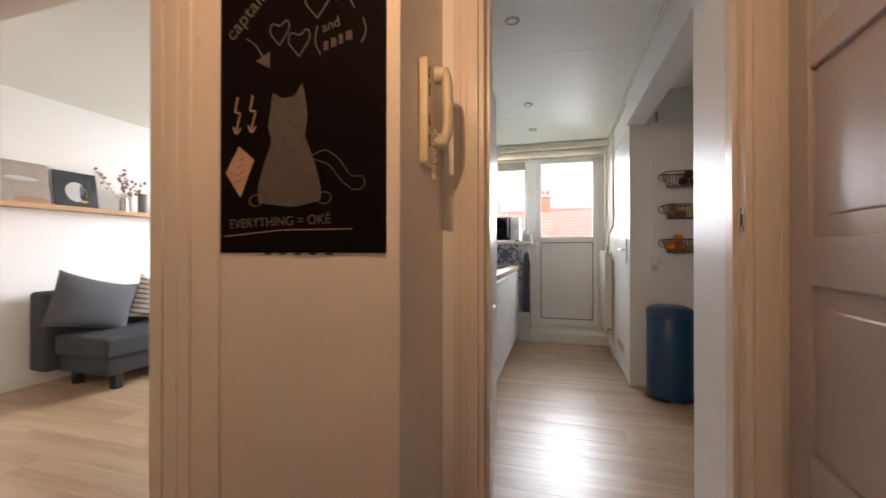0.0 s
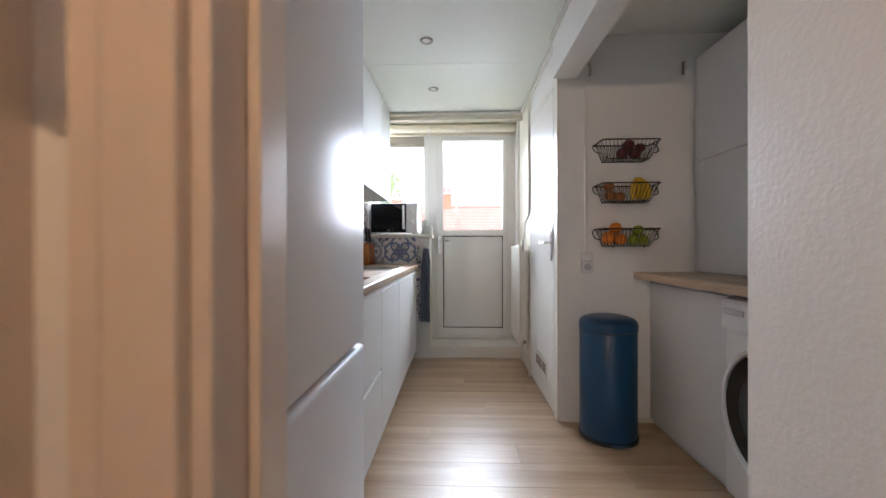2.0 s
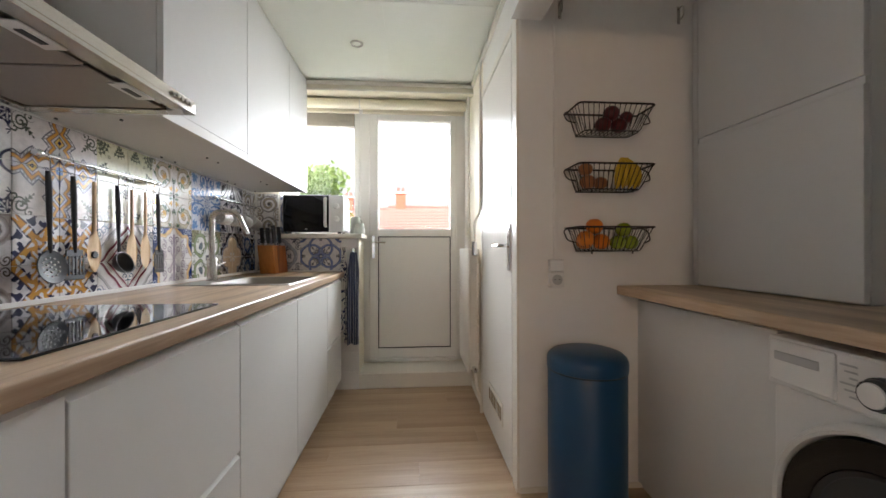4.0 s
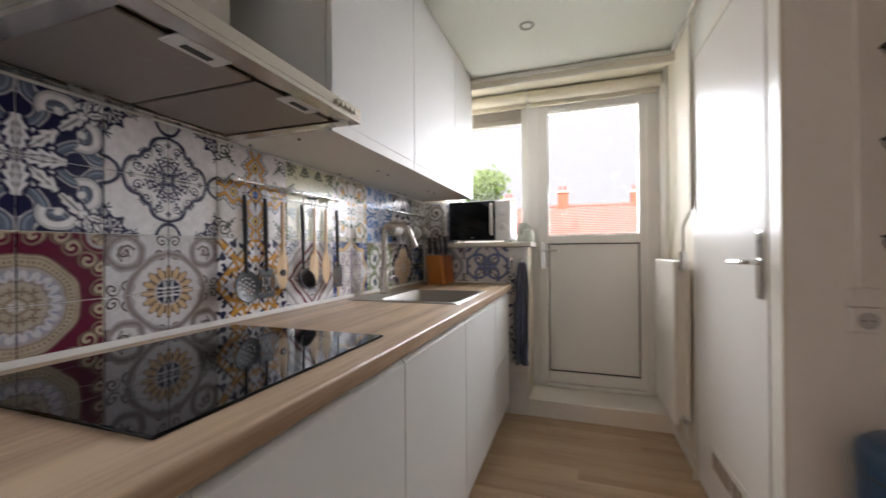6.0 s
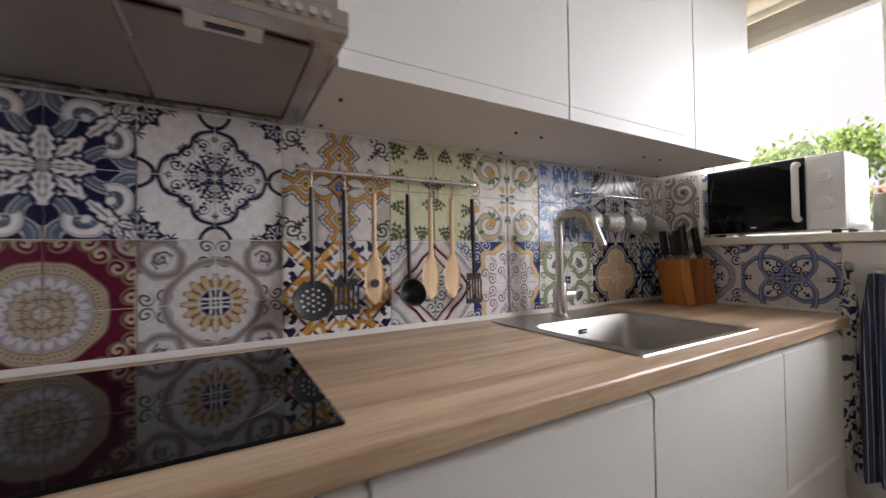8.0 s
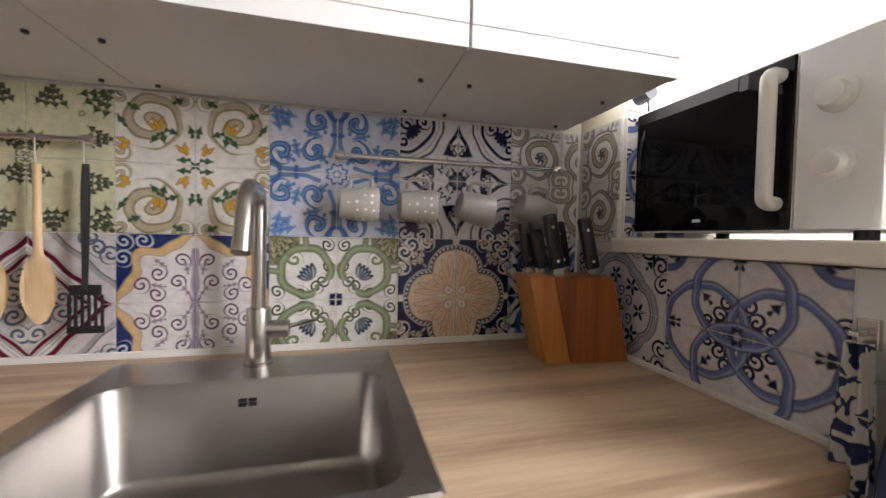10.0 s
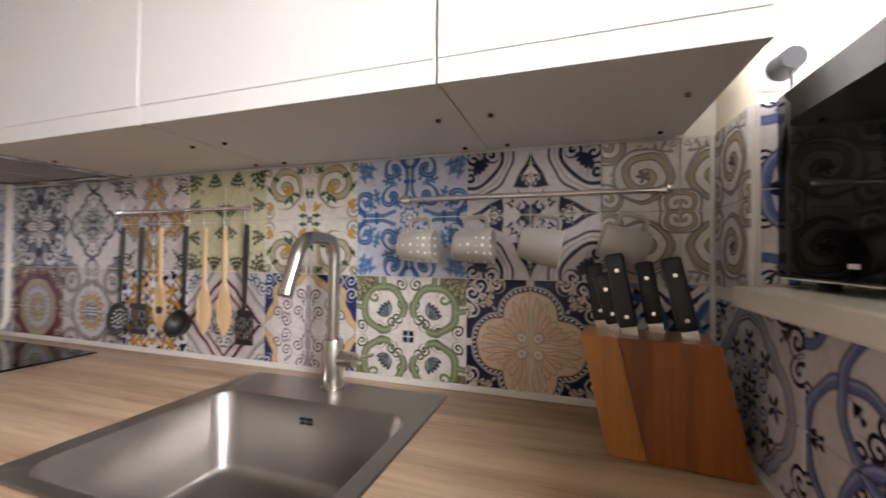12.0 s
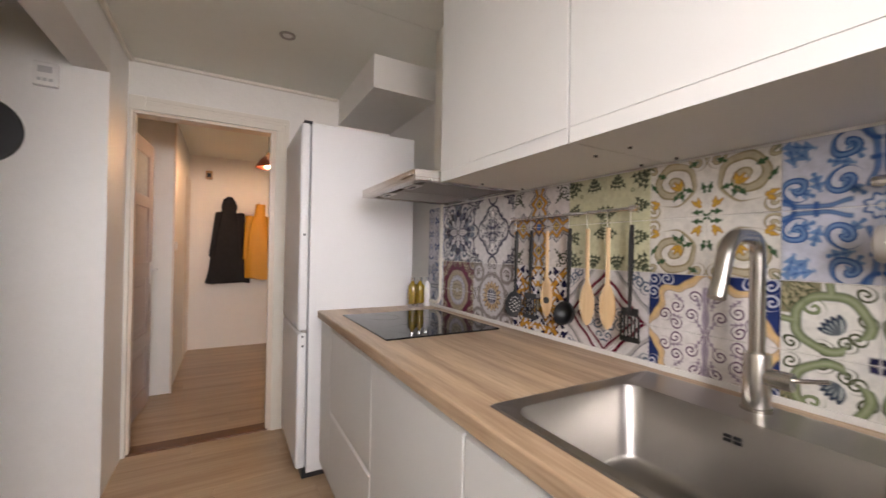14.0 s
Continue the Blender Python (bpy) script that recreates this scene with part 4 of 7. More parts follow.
    p = Print("print_navy_bands", (0.70, 0.68, 0.70))
    lo, hi, c = p.a.low(p.b), p.a.high(p.b), p.dist(1, 1)
    p.paint(c.near(0.74, 0.018), NAVY).paint(c.near(0.66, 0.010), STONE).paint(c.near(0.57, 0.030), NAVY).paint(c.under(0.52), (0.55, 0.53, 0.57))
    for x, y, w in ((0.94, 0.62, 1), (0.62, 0.94, -1), (0.90, 0.90, 1)):
        p.paint(p.curl(x, y, 0.13, 0.10, w, 0.0), NAVY)
    for deg in (180, 205, 225, 245, 270):
        p.paint(p.leaf(0.86, 0.86, deg, 0.22, 0.05).under(0.0), NAVY)
    wedge = lo + hi * 0.52 - 0.50
    p.paint(wedge.under(0.0) * hi.over(0.42), NAVY)
    for x, y, deg in ((0.0, 0.40, 90), (0.40, 0.0, 0), (0.0, 0.42, 55), (0.42, 0.0, 35)):
        p.paint(p.leaf(x, y, deg, 0.42 if deg in (0, 90) else 0.26, 0.11 if deg in (0, 90) else 0.05, 3, 0.35).under(0.0), WHITE_P).paint(p.leaf(x, y, deg, 0.26, 0.02).under(0.0), NAVY)
    for deg in (20, 45, 70):
        p.paint(p.leaf(0.08, 0.08, deg, 0.34, 0.07, 3, 0.4).under(0.0), NAVY).paint(p.leaf(0.10, 0.10, deg, 0.24, 0.03).under(0.0), WHITE_P)
    p.paint((p.r + p.petals(8) * 0.02).under(0.17), NAVY).paint(p.r.under(0.11), SLATE).paint(lo.under(0.014) * p.r.under(0.16), WHITE_P)
    out["T7"] = p.done()

    p = Print("print_taupe_curls", (0.70, 0.68, 0.66))
    ink, tan = (0.09, 0.08, 0.09), (0.40, 0.34, 0.26)
    for x, y, deg, size in ((0.95, 0.05, 120, 0.6), (0.05, 0.95, -30, 0.6), (0.9, 0.55, 200, 0.3), (0.5, 0.95, 260, 0.3)):
        p.paint(p.leaf(x, y, deg, size, 0.13, 4, 0.4).under(0.0), (0.28, 0.25, 0.24)).paint(p.leaf(x, y, deg, size * 0.85, 0.05, 4, 0.5).under(0.0), WHITE_P)
    for x, y, r, k, w in ((0.46, 0.50, 0.36, 0.22, 1), (0.94, 0.94, 0.24, 0.15, -1), (0.06, 0.10, 0.18, 0.12, 1), (0.92, 0.20, 0.18, 0.12, -1)):
        p.paint(p.dist(x, y).under(r + 0.02), (0.72, 0.70, 0.68)).paint(p.curl(x, y, r, k, w, 0.0), ink).paint(p.curl(x, y, r, k, w, 0.45), tan).paint(p.dist(x, y).near(r + 0.02, 0.012), ink)
    p.paint(p.lobes(0.46, 0.50, 5, 0.07, 0.03).under(0.0), ink)
    out["T8"] = p.done()

    p = Print("print_blue_bouquet", (0.60, 0.60, 0.64))
    for x, y, deg, size, w in ((0.15, 0.2, 60, 0.6, 0.09), (0.3, 0.9, -20, 0.6, 0.09), (0.95, 0.15, 110, 0.6, 0.09), (0.5, 0.1, 20, 0.5, 0.07), (0.6, 0.6, 160, 0.45, 0.08), (0.75, 0.6, 60, 0.4, 0.08)):
        p.paint(p.leaf(x, y, deg, size, w, 3, 0.3).under(0.0), NAVY).paint(p.leaf(x, y, deg, size * 0.9, w * 0.6, 3, 0.3).under(0.0), (0.10, 0.16, 0.34)).paint(p.leaf(x, y, deg, size * 0.8, w * 0.16).under(0.0), PALE_BLUE)
    for x, y, r, w in ((0.22, 0.62, 0.20, 1), (0.72, 0.36, 0.18, -1), (0.84, 0.86, 0.2, 1), (0.35, 0.25, 0.13, -1)):
        p.paint(p.dist(x, y).under(r), NAVY).paint(p.dist(x, y).under(r * 0.88), (0.52, 0.52, 0.54)).paint(p.curl(x, y, r * 0.8, r * 0.42, w, 0.1), (0.16, 0.20, 0.32)).paint(p.dist(x, y).under(r * 0.16), MOSS)
    p.paint(p.b.near(0.03, 0.025), (0.40, 0.40, 0.40)).paint(p.b.near(0.065, 0.012), NAVY)
    out["B0"] = p.done()

    p = Print("print_maroon_medallion", (0.105, 0.010, 0.030))
    gold, brown = (0.42, 0.35, 0.25), (0.20, 0.15, 0.11)
    p.paint((p.a.low(p.b) * 0.5 + p.dist(1, 1)).under(0.60), gold).paint(p.dist(1, 1).near(0.42, 0.030), (0.105, 0.010, 0.030)).paint(p.dist(1, 1).near(0.31, 0.014), brown).paint(p.dist(1, 1).near(0.22, 0.024), STONE).paint(p.lobes(1, 1, 9, 0.13, 0.03).under(0.0), brown)
    for x, y, w in ((0.94, 0.18, 1), (0.96, 0.46, -1), (0.78, 0.60, 1)):
        for c, d, t in ((x, y, w), (y, x, -w)):
            p.paint(p.curl(c, d, 0.115, 0.10, t, 0.0), gold).paint(p.dist(c, d).near(0.115, 0.012), brown)
    p.paint(p.a.high(p.b).over(0.975) * p.a.low(p.b).under(0.5), gold)
    p.paint(p.r.under(0.71), brown).paint(p.r.under(0.69), gold).paint(p.r.near(0.60, 0.018) * p.petals(64).over(-0.2), brown).paint(p.r.near(0.655, 0.006), brown).paint(p.r.near(0.545, 0.010), brown).paint(p.r.under(0.53), (0.36, 0.32, 0.33))
    p.paint((p.r + p.petals(20) * 0.028).near(0.42, 0.050), (0.54, 0.51, 0.54)).paint(p.petals(20).over(0.70) * p.r.near(0.43, 0.05), (0.30, 0.30, 0.40)).paint((p.r + p.petals(20) * 0.012).near(0.335, 0.012), brown).paint((p.r + p.petals(12) * 0.015).under(0.32), (0.40, 0.34, 0.26))
    for x, y in ((0.20, 0.06), (0.06, 0.20), (0.17, 0.17)):
        p.paint(p.lobes(x, y, 4, 0.04, 0.022).under(0.0), brown)
    p.paint(p.r.near(0.12, 0.014), brown).paint((p.r + p.petals(6) * 0.02).under(0.08), (0.54, 0.50, 0.50)).paint(p.r.under(0.03), brown)
    out["B1"] = p.done()

    p = Print("print_grey_sunflower", (0.58, 0.55, 0.56))
    dark, strap = (0.10, 0.075, 0.065), (0.33, 0.29, 0.28)
    for x, y, w in ((0.12, 0.90, 1), (0.90, 0.12, -1), (0.14, 0.68, -1), (0.68, 0.14, 1), (0.97, 0.97, 1)):
        p.paint(p.curl(x, y, 0.11, 0.075, w, 0.2), dark)
    for w, col in ((0.064, dark), (0.054, (0.56, 0.53, 0.53)), (0.040, dark), (0.030, strap), (0.007, dark)):
        p.paint((p.dist(0.70, 0.70) + abs(p.a - p.b) * 0.06).near(0.27, w), col)
        for k, j in ((p.a, p.b), (p.b, p.a)):
            p.paint(abs(j - 0.52 - (k * 4.2).cos() * 0.16).under(w) * k.under(0.46), col).paint(abs(j - 0.97).under(w) * k.over(0.50), col)
    for deg in (190, 225, 260):
        p.paint(p.leaf(0.80, 0.80, deg, 0.26, 0.05, 2, 0.2).under(0.0), dark).paint(p.leaf(0.79, 0.79, deg, 0.20, 0.026).under(0.0), (0.54, 0.50, 0.50))
    p.paint(p.curl(0.70, 0.70, 0.12, 0.085, 1, 0.45), dark)
    f = p.r + p.petals(16) * -0.05 + p.petals(48) * 0.010
    p.paint(f.under(0.43), dark).paint(f.under(0.405), (0.54, 0.38, 0.22)).paint(p.petals(16).under(-0.76) * f.under(0.41), dark).paint(p.petals(32).under(-0.8) * f.under(0.36), (0.36, 0.22, 0.12)).paint(p.r.under(0.25), (0.52, 0.47, 0.45))
    g = p.a.high(p.b).high((p.a + p.b) * 0.66)
    p.paint(g.under(0.21), NAVY).paint(g.under(0.20) * (abs(p.a - 0.075).low(abs(p.b - 0.075)).under(0.014)), WHITE_P).paint(p.a.low(p.b).under(0.012) * g.under(0.21), WHITE_P)
    out["B2"] = p.done()

    p = Print("print_orange_straps", WHITE_P)
    d1 = abs(p.a - p.b)
    p.paint(p.vine(15, 1.6).over(0.15), NAVY).paint(d1.under(0.13), NAVY).paint(d1.under(0.09), OCHRE)
    p.paint(abs(p.a + p.b - 1.0).under(0.13), NAVY).paint(abs(p.a + p.b - 1.0).under(0.09), OCHRE)
    p.paint(p.a.high(p.b).near(0.55, 0.07), OCHRE).paint(p.vine(22, 1.0).over(0.45), WHITE_P).paint((p.a + p.b).under(0.16), STRAW)
    out["B3"] = p.done()

    p = Print("print_chevrons", (0.60, 0.57, 0.57))
    s = p.a + p.b
    for x, y, w in ((0.16, 0.14, 1), (0.40, 0.10, -1), (0.10, 0.40, 1), (0.94, 0.70, 1), (0.70, 0.94, -1), (0.80, 0.80, 1)):
        p.paint(p.curl(x, y, 0.14, 0.085, w, 0.2), SLATE)
    p.paint(s.near(0.80, 0.19), TAUPE).paint(s.near(0.80, 0.18), WHITE_P).paint(s.near(0.91, 0.05), MAROON).paint(s.near(0.68, 0.035), MAROON).paint(s.near(0.80, 0.012), STONE).paint(s.near(0.74, 0.010), TAUPE).paint(s.near(1.25, 0.05), STONE).paint(s.near(1.30, 0.010), NAVY).paint(p.lobes(0, 0, 4, 0.08, 0.04).under(0.0), NAVY)
    out["B4"] = p.done()

    p = Print("print_orange_waves", (0.68, 0.64, 0.62))
    s = p.r - p.petals(4) * 0.02 - p.petals(8) * 0.08 - p.petals(16) * 0.025
    p.paint(s.over(0.98), (0.02, 0.035, 0.13))
    for x, y, w in ((0.90, 0.66, 1), (0.66, 0.90, -1), (0.90, 0.90, 1)):
        p.paint(p.curl(x, y, 0.13, 0.08, w, 0.3), (0.50, 0.52, 0.60))
    p.paint(s.near(0.93, 0.075), TAUPE).paint(s.near(0.93, 0.062), (0.66, 0.45, 0.22)).paint(s.near(0.90, 0.016), PEACH)
    ink = (0.14, 0.08, 0.13)
    for x, y, w in ((0.22, 0.30, 1), (0.50, 0.14, -1), (0.48, 0.44, -1), (0.16, 0.62, 1), (0.68, 0.26, 1)):
        p.paint(p.curl(x, y, 0.12, 0.075, w, 0.35), ink)
    for x, y, deg in ((0.06, 0.08, 60), (0.10, 0.42, 80), (0.36, 0.24, 10), (0.36, 0.52, 40)):
        p.paint(p.leaf(x, y, deg, 0.22, 0.05, 3, 0.4).under(0.0), LILAC).paint(p.leaf(x, y, deg, 0.20, 0.010).under(0.0), ink)
    p.paint(p.lobes(0, 0, 8, 0.08, 0.03).under(0.0), ink).paint(p.a.under(0.05) * p.b.under(0.8), LILAC)
    out["B5"] = p.done()

    p = Print("print_green_rings", (0.70, 0.68, 0.64))
    ring, dark = (0.20, 0.24, 0.13), (0.075, 0.085, 0.045)
    p.paint(p.dist(1, 1).under(0.46), (0.22, 0.20, 0.12))
    for deg in (195, 215, 235, 255):
        p.paint(p.leaf(1, 1, deg, 0.44, 0.085, 4, 0.3).under(0.0), dark).paint(p.leaf(1, 1, deg, 0.40, 0.05, 4, 0.3).under(0.0), (0.36, 0.32, 0.20))
    for x, y, w in ((0.12, 0.52, 1), (0.52, 0.12, -1), (0.20, 0.30, -1), (0.30, 0.20, 1), (0.88, 0.14, 1), (0.14, 0.88, -1)):
        p.paint(p.curl(x, y, 0.11, 0.07, w, 0.2), dark)
    d = p.dist(0.46, 0.46)
    for w, col in ((0.062, dark), (0.050, ring), (0.016, (0.30, 0.34, 0.21))):
        p.paint(d.near(0.37, w) * p.r.over(0.34), col)
        p.paint(abs(p.a.low(p.b) - 0.46).under(w * 0.75) * p.a.high(p.b).over(0.82), col)
    p.paint(p.curl(0.62, 0.64, 0.13, 0.10, 1, 0.1), ring)
    for deg in (8, 27, 45, 63, 82):
        p.paint(p.leaf(0.34, 0.34, deg, 0.26, 0.050).under(0.0), (0.025, 0.04, 0.07)).paint(p.leaf(0.34, 0.34, deg, 0.20, 0.022).under(0.0), (0.40, 0.44, 0.42))
    p.paint(p.a.high(p.b).under(0.105), NAVY).paint((p.a.low(p.b)).under(0.015) * p.r.under(0.16), WHITE_P)
    out["B6"] = p.done()

    p = Print("print_beige_flower", (0.70, 0.67, 0.63))
    q = p.dist(0.42, 0.0).low(p.dist(0.0, 0.42)).low(p.dist(0.2, 0.2) + 0.10)
    p.paint(p.dist(1, 1).under(0.95), NAVY)
    for x, y, w in ((0.78, 0.90, 1), (0.90, 0.78, -1), (0.93, 0.52, -1), (0.52, 0.93, 1)):
        p.paint(p.curl(x, y, 0.14, 0.09, w, 0.25), (0.60, 0.57, 0.53))
    for x, y, deg, size in ((0.52, 0.52, 45, 0.42), (0.60, 0.58, 10, 0.34), (0.58, 0.60, 80, 0.34), (0.98, 0.98, 225, 0.26), (0.96, 0.36, 90, 0.26), (0.36, 0.96, 0, 0.26)):
        p.paint(p.leaf(x, y, deg, size, 0.06, 3, 0.35).under(0.0), (0.60, 0.52, 0.42)).paint(p.leaf(x, y, deg, size * 0.8, 0.014).under(0.0), NAVY)
    p.paint(q.under(0.50), WHITE_P).paint(q.under(0.485), NAVY).paint(q.near(0.455, 0.014) * p.petals(72).over(-0.2), WHITE_P).paint(q.under(0.42), (0.30, 0.22, 0.17)).paint(q.under(0.405), (0.64, 0.50, 0.37))
    for deg in (0, 90, 14, 76, 29, 61, 45):
        size = 0.66 if deg in (0, 90) else 0.58 if deg in (14, 76) else 0.42
        p.paint(p.leaf(0.10, 0.10, deg, size, 0.062).under(0.0), (0.30, 0.19, 0.12)).paint(p.leaf(0.10, 0.10, deg, size * 0.97, 0.050).under(0.0), (0.66, 0.49, 0.34)).paint(p.leaf(0.10, 0.10, deg, size * 0.8, 0.010).under(0.0), (0.42, 0.27, 0.17))
    p.paint(p.dist(0.13, 0.13).under(0.085), (0.30, 0.19, 0.12)).paint(p.dist(0.13, 0.13).under(0.07), (0.66, 0.62, 0.56)).paint(p.dist(0.13, 0.13).under(0.022), (0.42, 0.27, 0.17))
    out["B7"] = p.done()

    p = Print("print_deep_blue", NAVY)
    p.paint(p.vine(9, 2.4, 0.6).over(0.12), PALE_BLUE).paint(p.vine(14, 2.0).over(0.3), WHITE_P).paint(p.dist(0.5, 0.5).near(0.3, 0.05), BLUE_P)
    out["B8"] = p.done()

    p = Print("print_grey_rosette", (0.66, 0.64, 0.66))
    q = p.dist(0.40, 0.0).low(p.dist(0.0, 0.40)).low(p.dist(0.25, 0.25) + 0.06)
    for x, y, w in ((0.90, 0.70, 1), (0.70, 0.90, -1), (0.95, 0.95, 1), (0.95, 0.45, -1), (0.45, 0.95, 1)):
        p.paint(p.curl(x, y, 0.15, 0.09, w, 0.15), NAVY)
    p.paint(p.leaf(0.62, 0.62, 45, 0.34, 0.07, 3, 0.4).under(0.0), NAVY).paint(q.near(0.44, 0.055), NAVY).paint(q.near(0.44, 0.042), (0.40, 0.42, 0.50)).paint(q.near(0.35, 0.012), NAVY)
    for x, y in ((0.52, 0.0), (0.0, 0.52), (0.36, 0.36)):
        p.paint(p.lobes(x, y, 5, 0.09, 0.05, 1.0).under(0.0), NAVY).paint(p.dist(x, y).under(0.035), PALE_BLUE)
    for x, y, w in ((0.30, 0.12, 1), (0.12, 0.30, -1)):
        p.paint(p.curl(x, y, 0.10, 0.07, w, 0.2), BLUE_P)
    p.paint(p.lobes(0, 0, 8, 0.17, 0.04).under(0.0), NAVY).paint(p.lobes(0, 0, 8, 0.11, 0.03).under(0.0), WHITE_P).paint(p.r.under(0.05), NAVY)
    out["E1"] = p.done()

    p = Print("print_blue_ribbons", (0.66, 0.63, 0.63))
    ribbon, pale = (0.13, 0.17, 0.36), (0.34, 0.38, 0.54)
    for x, y, w in ((0.20, 0.20, 1), (0.36, 0.12, -1), (0.12, 0.36, 1), (0.94, 0.94, -1), (0.96, 0.30, 1), (0.30, 0.96, -1)):
        p.paint(p.curl(x, y, 0.11, 0.075, w, 0.1), NAVY)
    for deg, x, y in ((20, 0.10, 0.06), (70, 0.06, 0.10), (225, 0.92, 0.92), (45, 0.30, 0.30), (0, 0.74, 0.04), (90, 0.04, 0.74)):
        p.paint(p.leaf(x, y, deg, 0.24, 0.055, 2, 0.35).under(0.0), NAVY)
    for x, y in ((0.43, 0.0), (-0.43, 0.0), (0.0, 0.43), (0.0, -0.43)):
        g = p.dist(x, y)
        p.paint(g.near(0.54, 0.056), NAVY).paint(g.near(0.54, 0.044), ribbon).paint(g.near(0.56, 0.010), pale)
    p.paint(p.dist(1, 1).near(0.30, 0.05), NAVY).paint(p.dist(1, 1).near(0.30, 0.038), ribbon)
    p.paint(p.lobes(0, 0, 6, 0.10, 0.03).under(0.0), NAVY).paint(p.r.under(0.05), (0.50, 0.50, 0.56))
    out["E2"] = p.done()
    return out


PRINTS = prints()
tile_meshes = {}


def tile_mesh(u0, u1, v0, v1):
    """A tile with a soft glazed edge; its origin is the middle of the print that it belongs to."""
    key = tuple(round(k, 4) for k in (u0, u1, v0, v1))
    if key not in tile_meshes:
        g, e, h = 0.0008, 0.0022, 0.007
        bm = bmesh.new()
        lo = [bm.verts.new((x, y, 0)) for x, y in ((u0 + g, v0 + g), (u1 - g, v0 + g), (u1 - g, v1 - g), (u0 + g, v1 - g))]
        hi = [bm.verts.new((x, y, h)) for x, y in ((u0 + e, v0 + e), (u1 - e, v0 + e), (u1 - e, v1 - e), (u0 + e, v1 - e))]
        mid = [bm.verts.new((v.co.x, v.co.y, h * 0.7)) for v in lo]
        for p, q in ((lo, mid), (mid, hi)):
            for i in range(4):
                bm.faces.new((p[i], p[(i + 1) % 4], q[(i + 1) % 4], q[i]))
        bm.faces.new(hi)
        me = bpy.data.meshes.new("tile")
        bm.to_mesh(me)
        bm.free()
        me.materials.append(GROUT)
        tile_meshes[key] = me
    return tile_meshes[key]


def lay_print(parent, m, mat, clip):
    """The four tiles of one print at m (u to the right, v up, out of the wall), cut to clip = u0, u1, v0, v1."""
    for u0, v0 in ((-PITCH, -PITCH), (0, -PITCH), (-PITCH, 0), (0, 0)):
        a, b, c, d = max(u0, clip[0]), min(u0 + PITCH, clip[1]), max(v0, clip[2]), min(v0 + PITCH, clip[3])
        if b - a < 0.012 or d - c < 0.012:
            continue
        ob = new("tile", tile_mesh(a, b, c, d))
        ob.material_slots[0].link = "OBJECT"
        ob.material_slots[0].material = mat
        ob.parent = parent
        ob.matrix_basis = m


Z_ROW = 1.190
splash = structure("tile_backing", boxes((X_WALL + 0.001, X_TILE - 0.0035, 2.19, Y_SILL, 0.905, 1.5045)), GROUT, "splashback of patterned tiles in white joints", "splashback")
out_x = Matrix(((0, 0, 1, 0), (1, 0, 0, 0), (0, 1, 0, 0), (0, 0, 0, 1)))
for k in range(9):
    yc = 2.5445 + 0.3138 * (k - 1)
    for row, zc in (("T", Z_ROW + PITCH), ("B", Z_ROW - PITCH)):
        lay_print(splash, Matrix.Translation((X_TILE - 0.007, yc, zc)) @ out_x, PRINTS[row + str(k)], (2.195 - yc, Y_SILL - 0.004 - yc, 0.911 - zc, 1.504 - zc))
out_y = Matrix(((1, 0, 0, 0), (0, 0, -1, 0), (0, 1, 0, 0), (0, 0, 0, 1)))
low = structure("tile_backing", boxes((-0.905, -0.13, Y_SILL + 0.0035, Y_SILL + 0.0095, 0.0, 1.165), (-0.905, -0.732, Y_SILL + 0.0035, Y_SILL + 0.0095, 1.165, 1.504)), GROUT, "tiled face of the low wall below the sill", "splashback")
for xc, zc, key, clip in ((-0.733, 1.030, "E1", (-0.172, 0.156, -0.12, 0.136)), (-0.419, 1.030, "E2", (-0.156, 0.156, -0.12, 0.136)), (-0.733, 1.347, "T8", (-0.172, 0.003, -0.181, 0.157))):
    lay_print(low, Matrix.Translation((xc, Y_SILL + 0.007, zc)) @ out_y, PRINTS[key], clip)
WHITE_TILE = material("white_wall_tile", (0.76, 0.74, 0.71), 0.15, vary=0.03, each=0.04)
for i in range(8):
    ob = new("tile", tile_mesh(-0.0655, 0.065, -0.0730, 0.0730))
    ob.material_slots[0].link = "OBJECT"
    ob.material_slots[0].material = WHITE_TILE
    ob.parent = low
    ob.matrix_basis = Matrix.Translation((-0.196, Y_SILL + 0.007, 1.166 - 0.073 - 0.1462 * i)) @ out_y
reveal = structure("tile_backing", boxes((-0.7295, -0.7235, Y_SILL + 0.01, 5.098, 1.203, 1.504)), GROUT, "tiled window reveal beside the microwave", "splashback")
for yc, key in ((4.81, "T0"), (5.0, "B0")):
    lay_print(reveal, Matrix.Translation((-0.727, yc + 0.157, 1.36)) @ out_x, PRINTS["E2" if key == "T0" else "T7"], (-0.155 if key == "T0" else -0.03, 0.03 if key == "T0" else 0.13, -0.155, 0.143))


# ---- balcony door, window and what stands by them ----
def bar_frame(x0, x1, y0, y1, z0, z1, w, bottom=None, bevel=0.004):
    """A rectangular frame of four bars in the xz plane."""
    b = bottom or w
    return boxes((x0, x0 + w, y0, y1, z0, z1), (x1 - w, x1, y0, y1, z0, z1), (x0 + w - 0.002, x1 - w + 0.002, y0, y1, z0, z0 + b), (x0 + w - 0.002, x1 - w + 0.002, y0, y1, z1 - w, z1), bevel=bevel)


